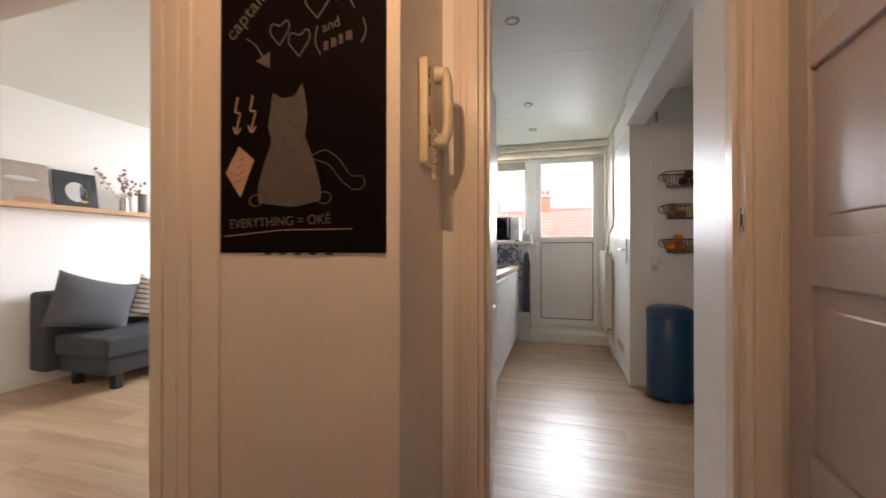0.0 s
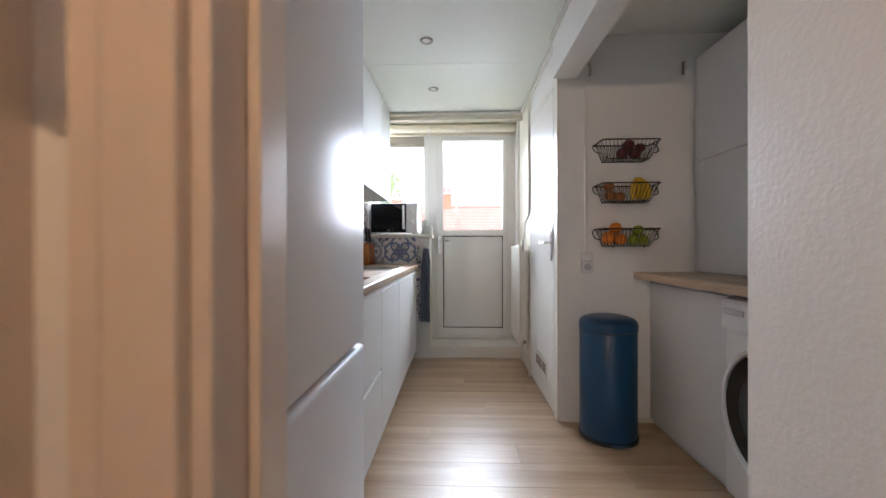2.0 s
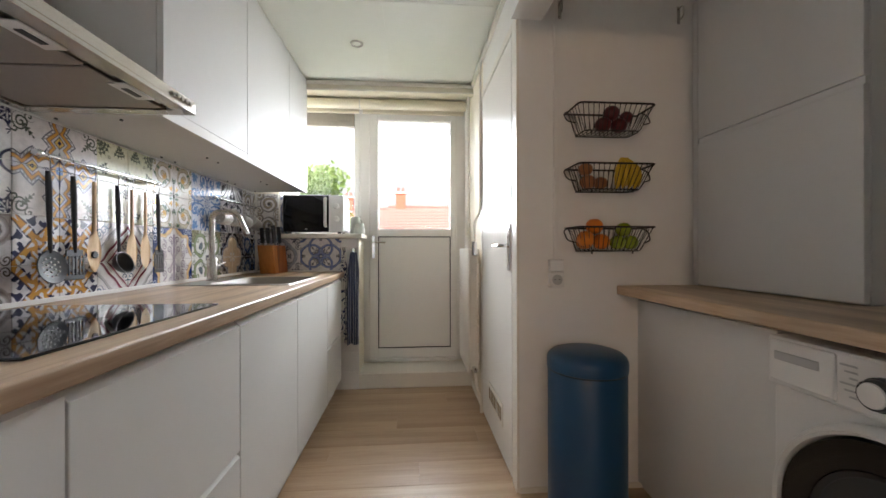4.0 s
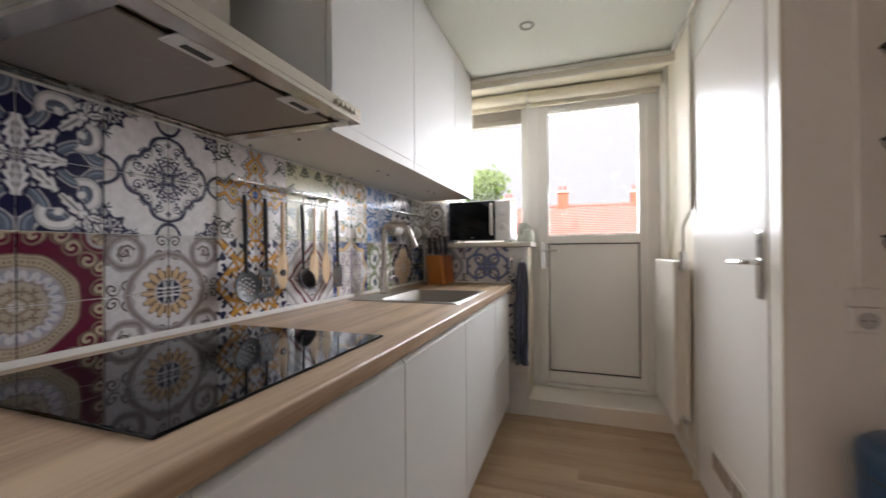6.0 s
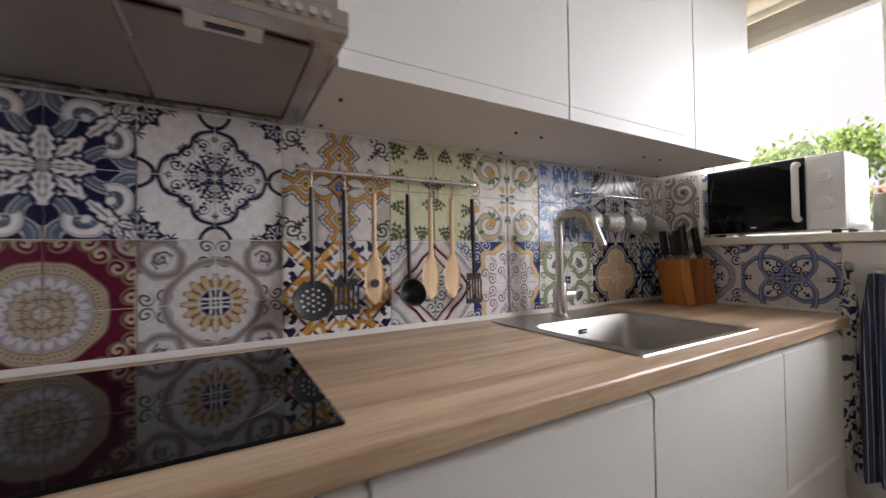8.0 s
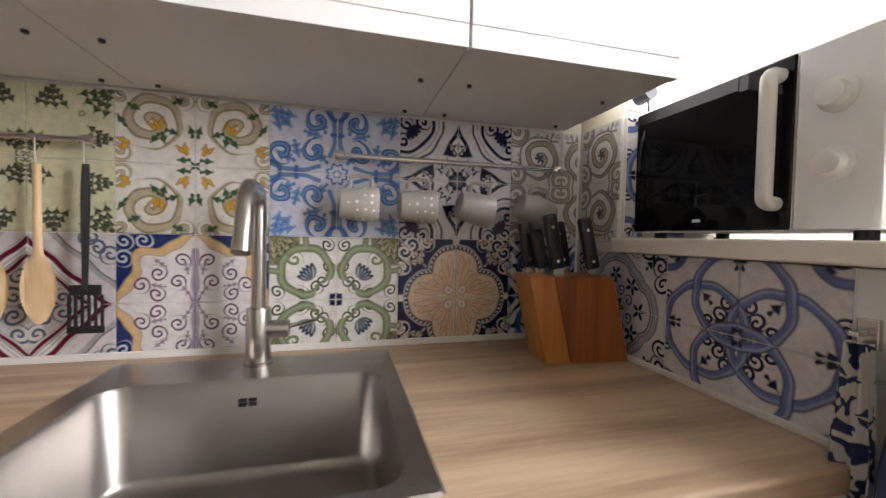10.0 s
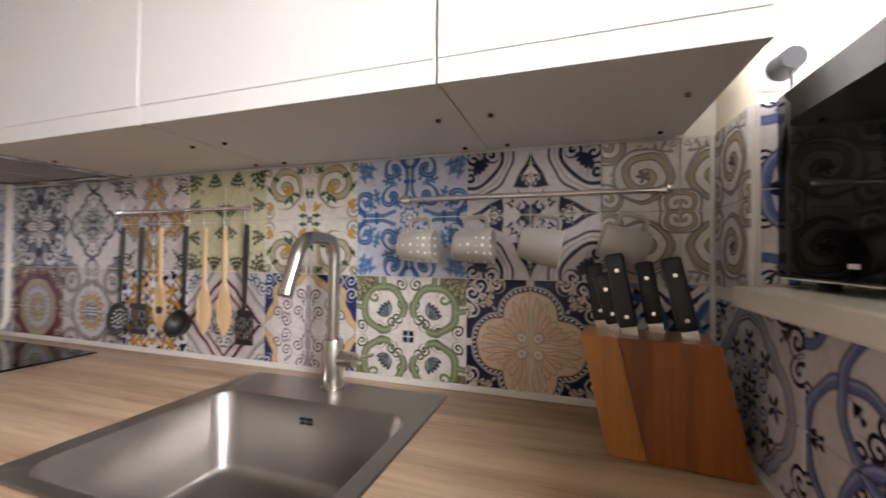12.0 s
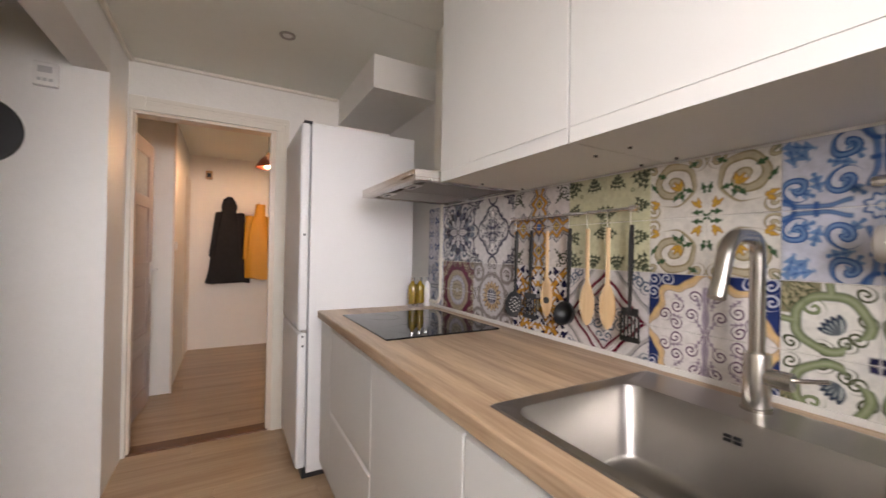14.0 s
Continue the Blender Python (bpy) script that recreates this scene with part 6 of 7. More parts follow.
def basket(z):
    t = empty("wire_basket", pose(1.13, Y_BASKET - 0.002, z), "black wire basket hung on the wall, holding fruit", "basket", "hanging fruit baskets")
    top = [(x, y, 0.10) for x, y in ((-0.165, 0), (-0.165, -0.15), (0.165, -0.15), (0.165, 0), (-0.165, 0))]
    mid = [(x, y, 0.07) for x, y in ((-0.155, -0.004), (-0.155, -0.135), (0.155, -0.135), (0.155, -0.004), (-0.155, -0.004))]
    bot = [(x, y, 0.0) for x, y in ((-0.12, -0.006), (-0.12, -0.105), (0.12, -0.105), (0.12, -0.006), (-0.12, -0.006))]
    part("rim", tube(bend(top[:4], 0.025), 0.0040, 6), WIRE, t, smooth=True)
    part("rim", tube([(-0.165, -0.002, 0.10), (0.165, -0.002, 0.10)], 0.0040, 6), WIRE, t, smooth=True)
    part("base_ring", tube(bend(bot, 0.02), 0.0024, 6), WIRE, t, smooth=True)
    for s in (-1, 1):
        part("side_grip", tube(bend([(s * 0.165, -0.04, 0.10), (s * 0.192, -0.045, 0.088), (s * 0.186, -0.075, 0.045), (s * 0.150, -0.085, 0.035)], 0.015), 0.0028, 6), WIRE, t, smooth=True)
    for k in range(14):
        x = -0.15 + 0.3 * k / 13
        part("wire", tube(bend([(x, -0.15, 0.10), (x * 0.80, -0.105, 0.0), (x * 0.80, -0.006, 0.0), (x, -0.002, 0.10)], 0.02, 4), 0.0018, 5), WIRE, t)
    for s in (-1, 1):
        for k in range(5):
            y = -0.13 + 0.026 * k
            part("wire", tube([(s * 0.165, y, 0.10), (s * 0.12, y * 0.75, 0.0)], 0.0014, 5), WIRE, t)
        part("foot", tube([(s * 0.09, -0.10, -0.012), (s * 0.09, -0.10, 0.002)], 0.003, 6), WIRE, t)
    return t


for z in (1.583, 1.335, 1.073):
    basket(z)


def fruit(kind, x, y, z, r, mat, label, squash=0.94, stem=True):
    t = empty(kind, pose(1.13 + x, Y_BASKET - 0.002 + y, z), label, "fruit", "fruit in the baskets")
    prof = []
    for k in range(15):
        a = -math.pi / 2 + math.pi * k / 14
        dip = 0.10 * r * math.exp(-((math.cos(a)) / 0.28) ** 2)
        prof.append((max(0.0005, r * math.cos(a)), r * squash * math.sin(a) * (1 + (0.06 if kind == "pomegranate" and a > 1.2 else 0)) - (dip if a > 0 else -dip) + r * squash))
    part("flesh", lathe(prof, 22), mat, t, smooth=True)
    if stem:
        part("stem", cyl((0, 0, r * squash * 1.80), (0.003, 0.002, r * squash * 2.05), 0.0018, seg=6), SHELF_WOOD, t)


RED_F = material("dark_red_skin", (0.10, 0.008, 0.012), 0.35, vary=0.25, scale=25)
ORANGE_F = material("orange_peel", (0.70, 0.20, 0.012), 0.42, vary=0.06, scale=20, bump=0.4, bump_scale=350)
GREEN_F = material("green_apple_skin", (0.28, 0.36, 0.03), 0.28, vary=0.12, scale=25)
ONION_F = material("onion_skin", (0.36, 0.13, 0.04), 0.4, vary=0.2, scale=30)
YELLOW_F = material("banana_skin", (0.66, 0.42, 0.02), 0.42, vary=0.14, scale=30)
for x, y, z in ((-0.02, -0.06, 1.589), (0.055, -0.055, 1.589), (0.015, -0.065, 1.638)):
    fruit("pomegranate", x, y, z, 0.034, RED_F, "dark red round fruit lying in the wire basket")
fruit("pomegranate", 0.09, -0.05, 1.632, 0.028, RED_F, "dark red round fruit lying in the wire basket")
for x, y, z, r in ((-0.09, -0.06, 1.341, 0.034), (-0.03, -0.055, 1.341, 0.030), (-0.095, -0.05, 1.400, 0.031)):
    fruit("onion", x, y, z, r, ONION_F, "brown onion lying in the wire basket", 0.9)
bt = empty("bananas", pose(1.13 + 0.075, Y_BASKET - 0.06, 1.341), "small bunch of ripe yellow bananas in the basket", "fruit")
for k in range(4):
    o = (k - 1.5) * 0.026
    part("banana", tube([(o * 0.3, 0.0, 0.138), (o * 0.6, -0.012, 0.118), (o, -0.03, 0.085), (o * 1.15, -0.036, 0.05), (o * 1.1, -0.025, 0.018), (o * 1.0, -0.012, 0.004)], [0.004, 0.009, 0.0155, 0.0165, 0.013, 0.004], 8), YELLOW_F, bt, smooth=True)
for x, y, z in ((-0.10, -0.05, 1.079), (-0.03, -0.06, 1.079), (-0.055, -0.05, 1.145), (-0.115, -0.095, 1.090)):
    fruit("orange", x, y, z, 0.036, ORANGE_F, "ripe orange lying in the wire basket", 0.97, stem=False)
for x, y, z in ((0.045, -0.06, 1.079), (0.105, -0.055, 1.079), (0.075, -0.055, 1.135)):
    fruit("apple", x, y, z, 0.033, GREEN_F, "green apple lying in the wire basket")

sk = empty("wall_socket", pose(0.917, Y_BASKET, 0.975), "white surface wall socket with a switch above it", "socket")
part("socket_box", boxes((-0.033, 0.033, -0.030, 0.0, -0.062, 0.006), bevel=0.005), WHITE_PLASTIC, sk)
part("socket_well", lathe([(0.0225, 0.0), (0.0225, 0.003), (0.019, 0.003), (0.018, 0.0005)], 24), STONE_M, sk).matrix_basis = pose(0, -0.030, -0.028, 90)
for s in (-1, 1):
    part("contact_hole", cyl((s * 0.0095, -0.032, -0.028), (s * 0.0095, -0.0295, -0.028), 0.0026, seg=10), BLACK, sk)
part("switch_box", boxes((-0.033, 0.033, -0.028, 0.0, 0.008, 0.060), bevel=0.005), WHITE_PLASTIC, sk)
part("conduit", boxes((-0.008, 0.008, -0.012, 0.0, 0.061, 1.12), bevel=0.003), WALL, sk)
for x in (0.94, 1.50):
    h = empty("wall_hook", pose(x, Y_BASKET, 2.16), "small old metal hook screwed into the wall", "hook")
    part("plate", boxes((-0.008, 0.008, -0.004, 0.0, -0.05, 0.03), bevel=0.002), STEEL, h)
    part("prong", tube(bend([(0, -0.003, 0.02), (0, -0.03, 0.02), (0, -0.035, -0.03), (0, -0.015, -0.035)], 0.012), 0.003, 6), STEEL, h, smooth=True)

th = empty("thermostat", pose(0.945, Y_STUB, 2.03), "small white control box on the alcove wall", "thermostat")
part("case", boxes((-0.045, 0.045, 0.0, 0.028, -0.055, 0.055), bevel=0.006), WHITE_PLASTIC, th)
part("display", boxes((-0.025, 0.025, 0.0275, 0.0295, 0.005, 0.035), bevel=0.001), STONE_M, th)
for k in range(3):
    part("button", boxes((-0.028 + 0.02 * k, -0.014 + 0.02 * k, 0.0275, 0.030, -0.035, -0.020), bevel=0.001), STONE_M, th)
ck = empty("wall_clock", pose(1.165, Y_STUB, 1.745), "round dark grey wall clock on the alcove wall", "clock")
part("case", lathe([(0.150, 0.0), (0.152, 0.006), (0.145, 0.022), (0.135, 0.024)], 48), DARK_GREY, ck, smooth=True).matrix_basis = pose(0, 0, 0, -90)
part("face", lathe([(0.136, 0.0), (0.136, 0.016), (0.0005, 0.016)], 48), material("clock_face", (0.16, 0.15, 0.14), 0.5), ck).matrix_basis = pose(0, 0, 0, -90)


# ---- hall ----
def casing(name, x0, x1, y, z1, out, label, side):
    """Moulded trim round a doorway: stepped ridges on two uprights and a head; out is the way it stands off the wall."""
    bm = bmesh.new()
    w = 0.085
    for k, (a, b, d) in enumerate(((0.0, 0.038, 0.0185), (0.038, 0.060, 0.0170), (0.060, w, 0.0180))):
        ys = sorted((y, y + out * d))
        for lo, hi in ((x0 - b, x0 - a), (x1 + a, x1 + b)):
            if side == "both" or (side == "low") == (lo < x0):
                add_box(bm, lo, hi, *ys, 0.0, z1 + a, 0.0015)
        add_box(bm, x0 - (b if side != "high" else 0), x1 + (b if side != "low" else 0), *ys, z1 + a, z1 + b, 0.0015)
    return tagged(part(name, bm, CASING if out < 0 else GLOSS), label, "door frame", kind="structure")


DX0, DX1, DZ = -0.085, 0.715, 2.05
structure("door_lining", boxes((DX0, DX0 + 0.018, Y_HALL - 0.004, Y_IN + 0.004, 0, DZ), (DX1 - 0.018, DX1, Y_HALL - 0.004, Y_IN + 0.004, 0, DZ), (DX0 + 0.018, DX1 - 0.018, Y_HALL - 0.004, Y_IN + 0.004, DZ - 0.018, DZ), (DX0 + 0.018, DX0 + 0.032, Y_HALL + 0.045, Y_IN, 0, DZ - 0.018), (DX1 - 0.032, DX1 - 0.018, Y_HALL + 0.045, Y_IN, 0, DZ - 0.018), bevel=0.002), CASING, "painted lining of the kitchen doorway", "door frame")
strike = empty("strike_plate", pose(DX1 - 0.018, 1.376, 1.178), "worn metal strike plate let into the door lining", "strike plate")
part("plate", boxes((-0.0025, 0.0, -0.013, 0.013, -0.036, 0.036), bevel=0.001), STEEL, strike)
part("latch_hole", boxes((-0.0032, -0.0024, -0.006, 0.006, -0.016, 0.016)), DARK_GREY, strike)
casing("door_casing", DX0, DX1 - 0.08, Y_IN, DZ, 1, "white moulded frame round the kitchen doorway", "low")
structure("door_casing_edge", boxes((DX1 - 0.08, DX1 + 0.004, Y_IN + 0.001, Y_IN + 0.017, DZ, DZ + 0.085), (DX1 - 0.016, DX1 + 0.004, Y_IN + 0.001, Y_IN + 0.016, 0, DZ), bevel=0.003), GLOSS, "white end of the door frame against the wall", "door frame")
casing("door_casing", DX0, DX1, Y_HALL, DZ, -1, "cream moulded frame on the hall side of the kitchen doorway", "both")
structure("threshold", boxes((DX0 + 0.018, DX1 - 0.018, Y_HALL - 0.01, Y_IN + 0.005, 0.0, 0.012), bevel=0.004), wood("dark_strip", (0.10, 0.04, 0.015), (0.22, 0.09, 0.035), 0.4, "X", 12), "dark brown wooden threshold strip", "threshold")
casing("door_casing", -2.14, -1.03 + 0.04, 0.975, 2.05, -1, "cream grooved frame of the living room doorway", "both")
structure("living_door_lining", boxes((-1.085, -1.032, 0.970, 1.115, 0, 2.05), (-2.20, -2.15, 0.970, 1.115, 0, 2.05), bevel=0.003), CASING, "cream lining of the living room doorway", "door frame")
structure("board_edge_strip", boxes((-0.252, -0.213, 0.962, 0.975, 0, 2.30), (-0.94, -0.800, 0.966, 0.975, 0, 2.05), bevel=0.003), CASING, "cream corner strip beside the chalkboard", "trim")

hd2 = empty("door_3", pose(0.80, 1.315, 0, 0, 0, -94.5), "open grey panelled hall door with small glass panes on top", "door", kind="structure")
W = 0.80
lv2 = part("leaf", boxes((0.0, 0.105, -0.02, 0.02, 0.010, 2.035), (W - 0.105, W, -0.02, 0.02, 0.010, 2.035), *[(0.105, W - 0.105, -0.02, 0.02, a, b) for a, b in ((0.010, 0.16), (0.48, 0.585), (1.0, 1.12), (1.535, 1.62), (1.93, 2.035))], bevel=0.006), DOOR_GREY, hd2)
for z0, z1 in ((0.16, 0.48), (0.585, 1.0), (1.12, 1.535)):
    part("panel", boxes((0.098, W - 0.098, -0.006, 0.006, z0 - 0.006, z1 + 0.006)), DOOR_GREY, lv2)
    part("panel_field", boxes((0.16, W - 0.16, -0.011, 0.011, z0 + 0.05, z1 - 0.05), bevel=0.005), DOOR_GREY, lv2)
RIPPLE = material("rippled_glass", (0.55, 0.58, 0.58), 0.12, vary=0.2, scale=30, bump=0.9, bump_scale=70)
part("pane", boxes((0.10, W - 0.10, -0.004, 0.004, 1.615, 1.935)), RIPPLE, lv2, "rippled glass pane")
for s in (-1, 1):
    pl = part("handle_plate", boxes((W - 0.065, W - 0.035, s * 0.020, s * 0.026, 0.95, 1.12), bevel=0.002), WHITE_PLASTIC, lv2)
    part("lever", tube(bend([(W - 0.05, s * 0.022, 1.06), (W - 0.05, s * 0.070, 1.06), (W - 0.155, s * 0.070, 1.06)], 0.016), 0.009), WHITE_PLASTIC, pl, smooth=True)
for z in (0.25, 1.18, 1.80):
    part("hinge", cyl((-0.008, 0.016, z - 0.045), (-0.008, 0.016, z + 0.045), 0.008, seg=12), BONE, lv2, smooth=True)

# chalkboard
CHALKBOARD = material("chalkboard_paint", (0.006, 0.0035, 0.0035), 0.6, vary=0.4, scale=5, spec=0.05)
CHALK = material("chalk", (0.115, 0.10, 0.085), 0.95, vary=0.4, scale=60)
SMUDGE = material("chalk_smudge", (0.085, 0.068, 0.058), 0.95, vary=0.5, scale=40)
PINK_CHALK = material("coloured_chalk", (0.40, 0.24, 0.17), 0.95, vary=0.4, scale=40)
board = empty("chalkboard", pose(-0.795, 0.974, 1.081), "black chalkboard panel covered in chalk drawings", "chalkboard")
part("panel", boxes((0.0, 0.54, -0.008, 0.0, 0.0, 1.0), bevel=0.001), CHALKBOARD, board)


def chalk(pts, r=0.0016, mat=None, name="chalk_line"):
    """A hand-drawn stroke; points are across and up, in hundredths of the board's width."""
    rnd = random.Random(len(pts) * 7 + int(pts[0][0]))
    q = [(0.0054 * x + rnd.uniform(-0.0006, 0.0006), -0.0085, 0.0054 * y) for x, y in pts]
    return part(name, tube(bend(q, 0.02, 4), r, 5), mat or CHALK, board)


def blob(pts, mat, name="chalk_shade"):
    bm = bmesh.new()
    bm.faces.new([bm.verts.new((0.0054 * x, -0.0087, 0.0054 * y)) for x, y in pts])
    r = bmesh.ops.extrude_face_region(bm, geom=bm.faces[:])
    for v in [g for g in r["geom"] if isinstance(g, bmesh.types.BMVert)]:
        v.co.y -= 0.0004
    bmesh.ops.recalc_face_normals(bm, faces=bm.faces)
    return part(name, bm, mat, board)


def oval(cx, cy, rx, ry, a0=0, a1=360, n=24):
    return [(cx + rx * math.cos(radians(a0 + (a1 - a0) * k / n)), cy + ry * math.sin(radians(a0 + (a1 - a0) * k / n))) for k in range(n + 1)]


figure = [(26, 27), (26, 36), (30, 48), (35, 59), (32, 67), (34, 75), (35, 85), (40, 81), (49, 81), (53, 88), (55, 78), (56, 70), (54, 60), (57, 54), (61, 44), (64, 33), (64, 27), (48, 24)]
blob(figure, SMUDGE)
chalk(figure + figure[:1])
chalk([(59, 50), (67, 53), (75, 47), (81, 38), (88, 38), (89, 35)])
chalk([(60, 48), (69, 45), (76, 36), (83, 31), (88, 32), (89, 35)])
chalk(oval(24, 28, 4, 3))
chalk(oval(66, 28, 4, 3))
for cx, cy, s in ((39, 116, 6.5), (51, 109, 7), (62, 128, 8)):
    chalk([(cx, cy - s), (cx - s, cy + 0.2 * s), (cx - 0.7 * s, cy + s), (cx, cy + 0.45 * s), (cx + 0.8 * s, cy + 1.1 * s), (cx + s, cy + 0.2 * s), (cx, cy - s)], 0.002)
chalk([(18, 116), (24, 112), (29, 104)], 0.0022)
blob([(24, 103), (33, 107), (33, 98)], SMUDGE)
chalk([(83, 122), (79, 130), (72, 133), (76, 128)], 0.002)
chalk([(72, 133), (73, 127)], 0.002)
for x in (10, 20):
    chalk([(x + 2, 85), (x, 76), (x + 4, 77), (x + 1, 66)], 0.0022, PINK_CHALK)
    chalk([(x - 1, 69), (x + 1, 64), (x + 4, 68)], 0.0022, PINK_CHALK)
diamond = [(4, 44), (13, 58), (23, 50), (14, 30)]
blob(diamond, PINK_CHALK)
for k in range(4):
    chalk([(10 + k, 38 + 4 * k), (15 + k * 0.6, 40 + 4 * k)], 0.0014, SMUDGE)
chalk([(3, 9), (40, 12), (82, 12)], 0.0018, PINK_CHALK)
chalk([(62, 116), (60, 108), (64, 101)], 0.002)
chalk([(88, 116), (90, 109), (87, 104)], 0.002)
for k in range(5):
    part("chalk_stub", cyl((0.16 + 0.05 * k, -0.006, -0.003), (0.17 + 0.05 * k + 0.01, -0.006, -0.003), 0.003, seg=8), CHALK, board)


def lettering(text, x, z, size, turn, mat):
    cu = bpy.data.curves.new("lettering", "FONT")
    cu.body, cu.size, cu.extrude = text, size, 0.0003
    tmp = new("lettering_source", cu)
    bpy.context.view_layer.update()
    me = bpy.data.meshes.new_from_object(tmp.evaluated_get(bpy.context.evaluated_depsgraph_get()))
    bpy.data.objects.remove(tmp)
    me.materials.append(mat)
    ob = new("chalk_lettering", me)
    ob.parent = board
    ob.matrix_basis = pose(x, -0.0088, z, 90, 0, 0) @ pose(0, 0, 0, 0, 0, turn)


lettering("EVERYTHING = OKÉ", 0.035, 0.072, 0.038, 1.5, CHALK)
lettering("captain", 0.045, 0.625, 0.062, 42, CHALK)
lettering("and", 0.352, 0.605, 0.040, 12, CHALK)
for k, (x, w) in enumerate(((0.355, 0.014), (0.378, 0.016), (0.402, 0.012), (0.424, 0.018))):
    part("chalk_bar", boxes((x, x + w, -0.0092, -0.0085, 0.555 + 0.006 * k, 0.580 + 0.006 * k)), SMUDGE, board)

# entry phone
ph = empty("entry_phone", pose(-0.213, 1.155, 1.50), "aged cream wall telephone with a coiled cord", "telephone")
part("base", boxes((0.0, 0.028, -0.052, 0.045, -0.155, 0.155), bevel=0.006), BONE, ph, smooth=True)
hs = part("handset", tube(bend([(0.050, 0.030, 0.145), (0.062, 0.034, 0.11), (0.066, 0.036, 0.0), (0.062, 0.034, -0.05), (0.046, 0.030, -0.085)], 0.06), 0.017, 10), BONE, ph, smooth=True)
for z in (0.13, -0.075):
    part("cup", cyl((0.026, 0.030, z), (0.058, 0.030, z), 0.026, 0.022), BONE, hs, smooth=True)
for z in (0.11, 0.06, -0.03, -0.09):
    part("key_slot", boxes((0.027, 0.030, -0.045, -0.036, z - 0.018, z + 0.018), bevel=0.001), DARK_GREY, ph)
coil = [(0.030 + 0.007 * math.cos(k * 0.9), -0.005 + 0.04 * math.sin(min(1, k / 110) * math.pi) * 0.3 + 0.007 * math.sin(k * 0.9), -0.06 - 0.15 * math.sin(k / 110 * math.pi) + 0.03 * k / 110) for k in range(111)]
part("coiled_cord", tube(coil, 0.0025, 5), BONE, ph, smooth=True)

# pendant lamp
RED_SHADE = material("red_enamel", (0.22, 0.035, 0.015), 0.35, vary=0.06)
pd = empty("pendant_lamp", pose(-0.145, 0.20, 2.03), "red enamel pendant lamp with a lit bulb", "lamp")
part("shade", lathe([(0.115, 0.0), (0.117, 0.004), (0.075, 0.075), (0.030, 0.120), (0.018, 0.150), (0.016, 0.150), (0.028, 0.118), (0.072, 0.072), (0.113, 0.004)], 36), RED_SHADE, pd, smooth=True)
part("bulb", lathe([(0.0005, -0.012), (0.020, -0.008), (0.033, 0.010), (0.030, 0.035), (0.015, 0.065), (0.0005, 0.070)], 24, (0, 0, 0.02)), glow("lit_bulb", (1.0, 0.75, 0.45), 3.0), pd, smooth=True).visible_shadow = False
part("cable", cyl((0, 0, 0.15), (0, 0, 0.328), 0.003, seg=8), BLACK, pd)


# coats on the far hall wall
def coat(x, z_top, z_bot, w, mat, label, hood, seed, sleeve, flare=0.20, lean=0.0):
    t = empty("coat", pose(x, -1.21, z_top), label, "coat", "coats on the hall wall")
    rnd = random.Random(seed)
    h = z_top - z_bot

    def skin(fn, rows, n=22):
        bm, rings = bmesh.new(), []
        for i in range(rows + 1):
            rings.append([bm.verts.new(fn(i / rows, 2 * math.pi * k / n)) for k in range(n)])
        for p, q in zip(rings, rings[1:]):
            for k in range(n):
                bm.faces.new((p[k], p[(k + 1) % n], q[(k + 1) % n], q[k]))
        bm.faces.new(rings[0])
        bm.faces.new(rings[-1])
        bmesh.ops.recalc_face_normals(bm, faces=bm.faces)
        return bm

    def body(s, a):
        half = w * (0.24 + 0.28 * min(1, max(0, s - 0.14) * 5) + flare * s)
        deep = 0.045 + 0.030 * s
        fold = 1 + 0.10 * math.sin(a * 5 + seed + s * 3) * s
        return (half * math.cos(a) * fold + 0.02 * math.sin(s * 4 + seed) + lean * s, 0.095 + deep * math.sin(a) * fold, -h * s + 0.02 * math.sin(a * 3 + seed) * (s > 0.95))

    part("body", skin(body, 22), mat, t, smooth=True)
    for sgn in (-1, 1):
        def arm(s, a, sgn=sgn):
            cx = sgn * w * (0.46 + 0.16 * s) + lean * s
            return (cx + 0.045 * (1 - 0.25 * s) * math.cos(a), 0.10 + 0.045 * math.sin(a) + 0.02 * s, -h * (0.17 + sleeve * s) + 0.01 * math.sin(9 * s + a))
        part("sleeve", skin(arm, 12, 14), mat, t, smooth=True)
    if hood:
        part("hood", skin(lambda s, a: (0.085 * math.sin(0.35 + s * 2.4) * math.cos(a) + 0.01, 0.10 + 0.06 * math.sin(0.35 + s * 2.4) * math.sin(a), 0.03 - 0.26 * s), 10, 16), mat, t, smooth=True)
    part("hook", tube([(0, 0.0, 0.0), (0, 0.06, 0.0), (0, 0.075, 0.03)], 0.006, 6), STEEL, t)


coat(0.165, 1.84, 0.82, 0.25, material("black_cloth", (0.010, 0.010, 0.012), 0.9, vary=0.2, scale=20, bump=0.4, bump_scale=300), "black hooded coat hanging from a wall hook", True, 2, 0.52, 0.42, 0.03)
coat(-0.155, 1.80, 0.86, 0.24, material("yellow_oilskin", (0.62, 0.30, 0.015), 0.45, vary=0.08, scale=12, bump=0.2, bump_scale=60), "yellow raincoat hanging from a wall hook", False, 5, 0.56)
coat(-0.455, 1.82, 0.98, 0.22, material("patterned_dark_cloth", (0.05, 0.045, 0.05), 0.85, vary=0.5, scale=30), "dark patterned jacket hanging from a wall hook", False, 9, 0.5)
bx = empty("door_chime", pose(0.40, -1.21, 2.13), "small brown bell box on the hall wall", "bell")
part("case", boxes((-0.035, 0.035, 0.0, 0.035, -0.05, 0.05), bevel=0.006), SHELF_WOOD, bx)
part("grille", boxes((-0.022, 0.022, 0.0345, 0.037, -0.03, 0.02), bevel=0.001), DARK_GREY, bx)
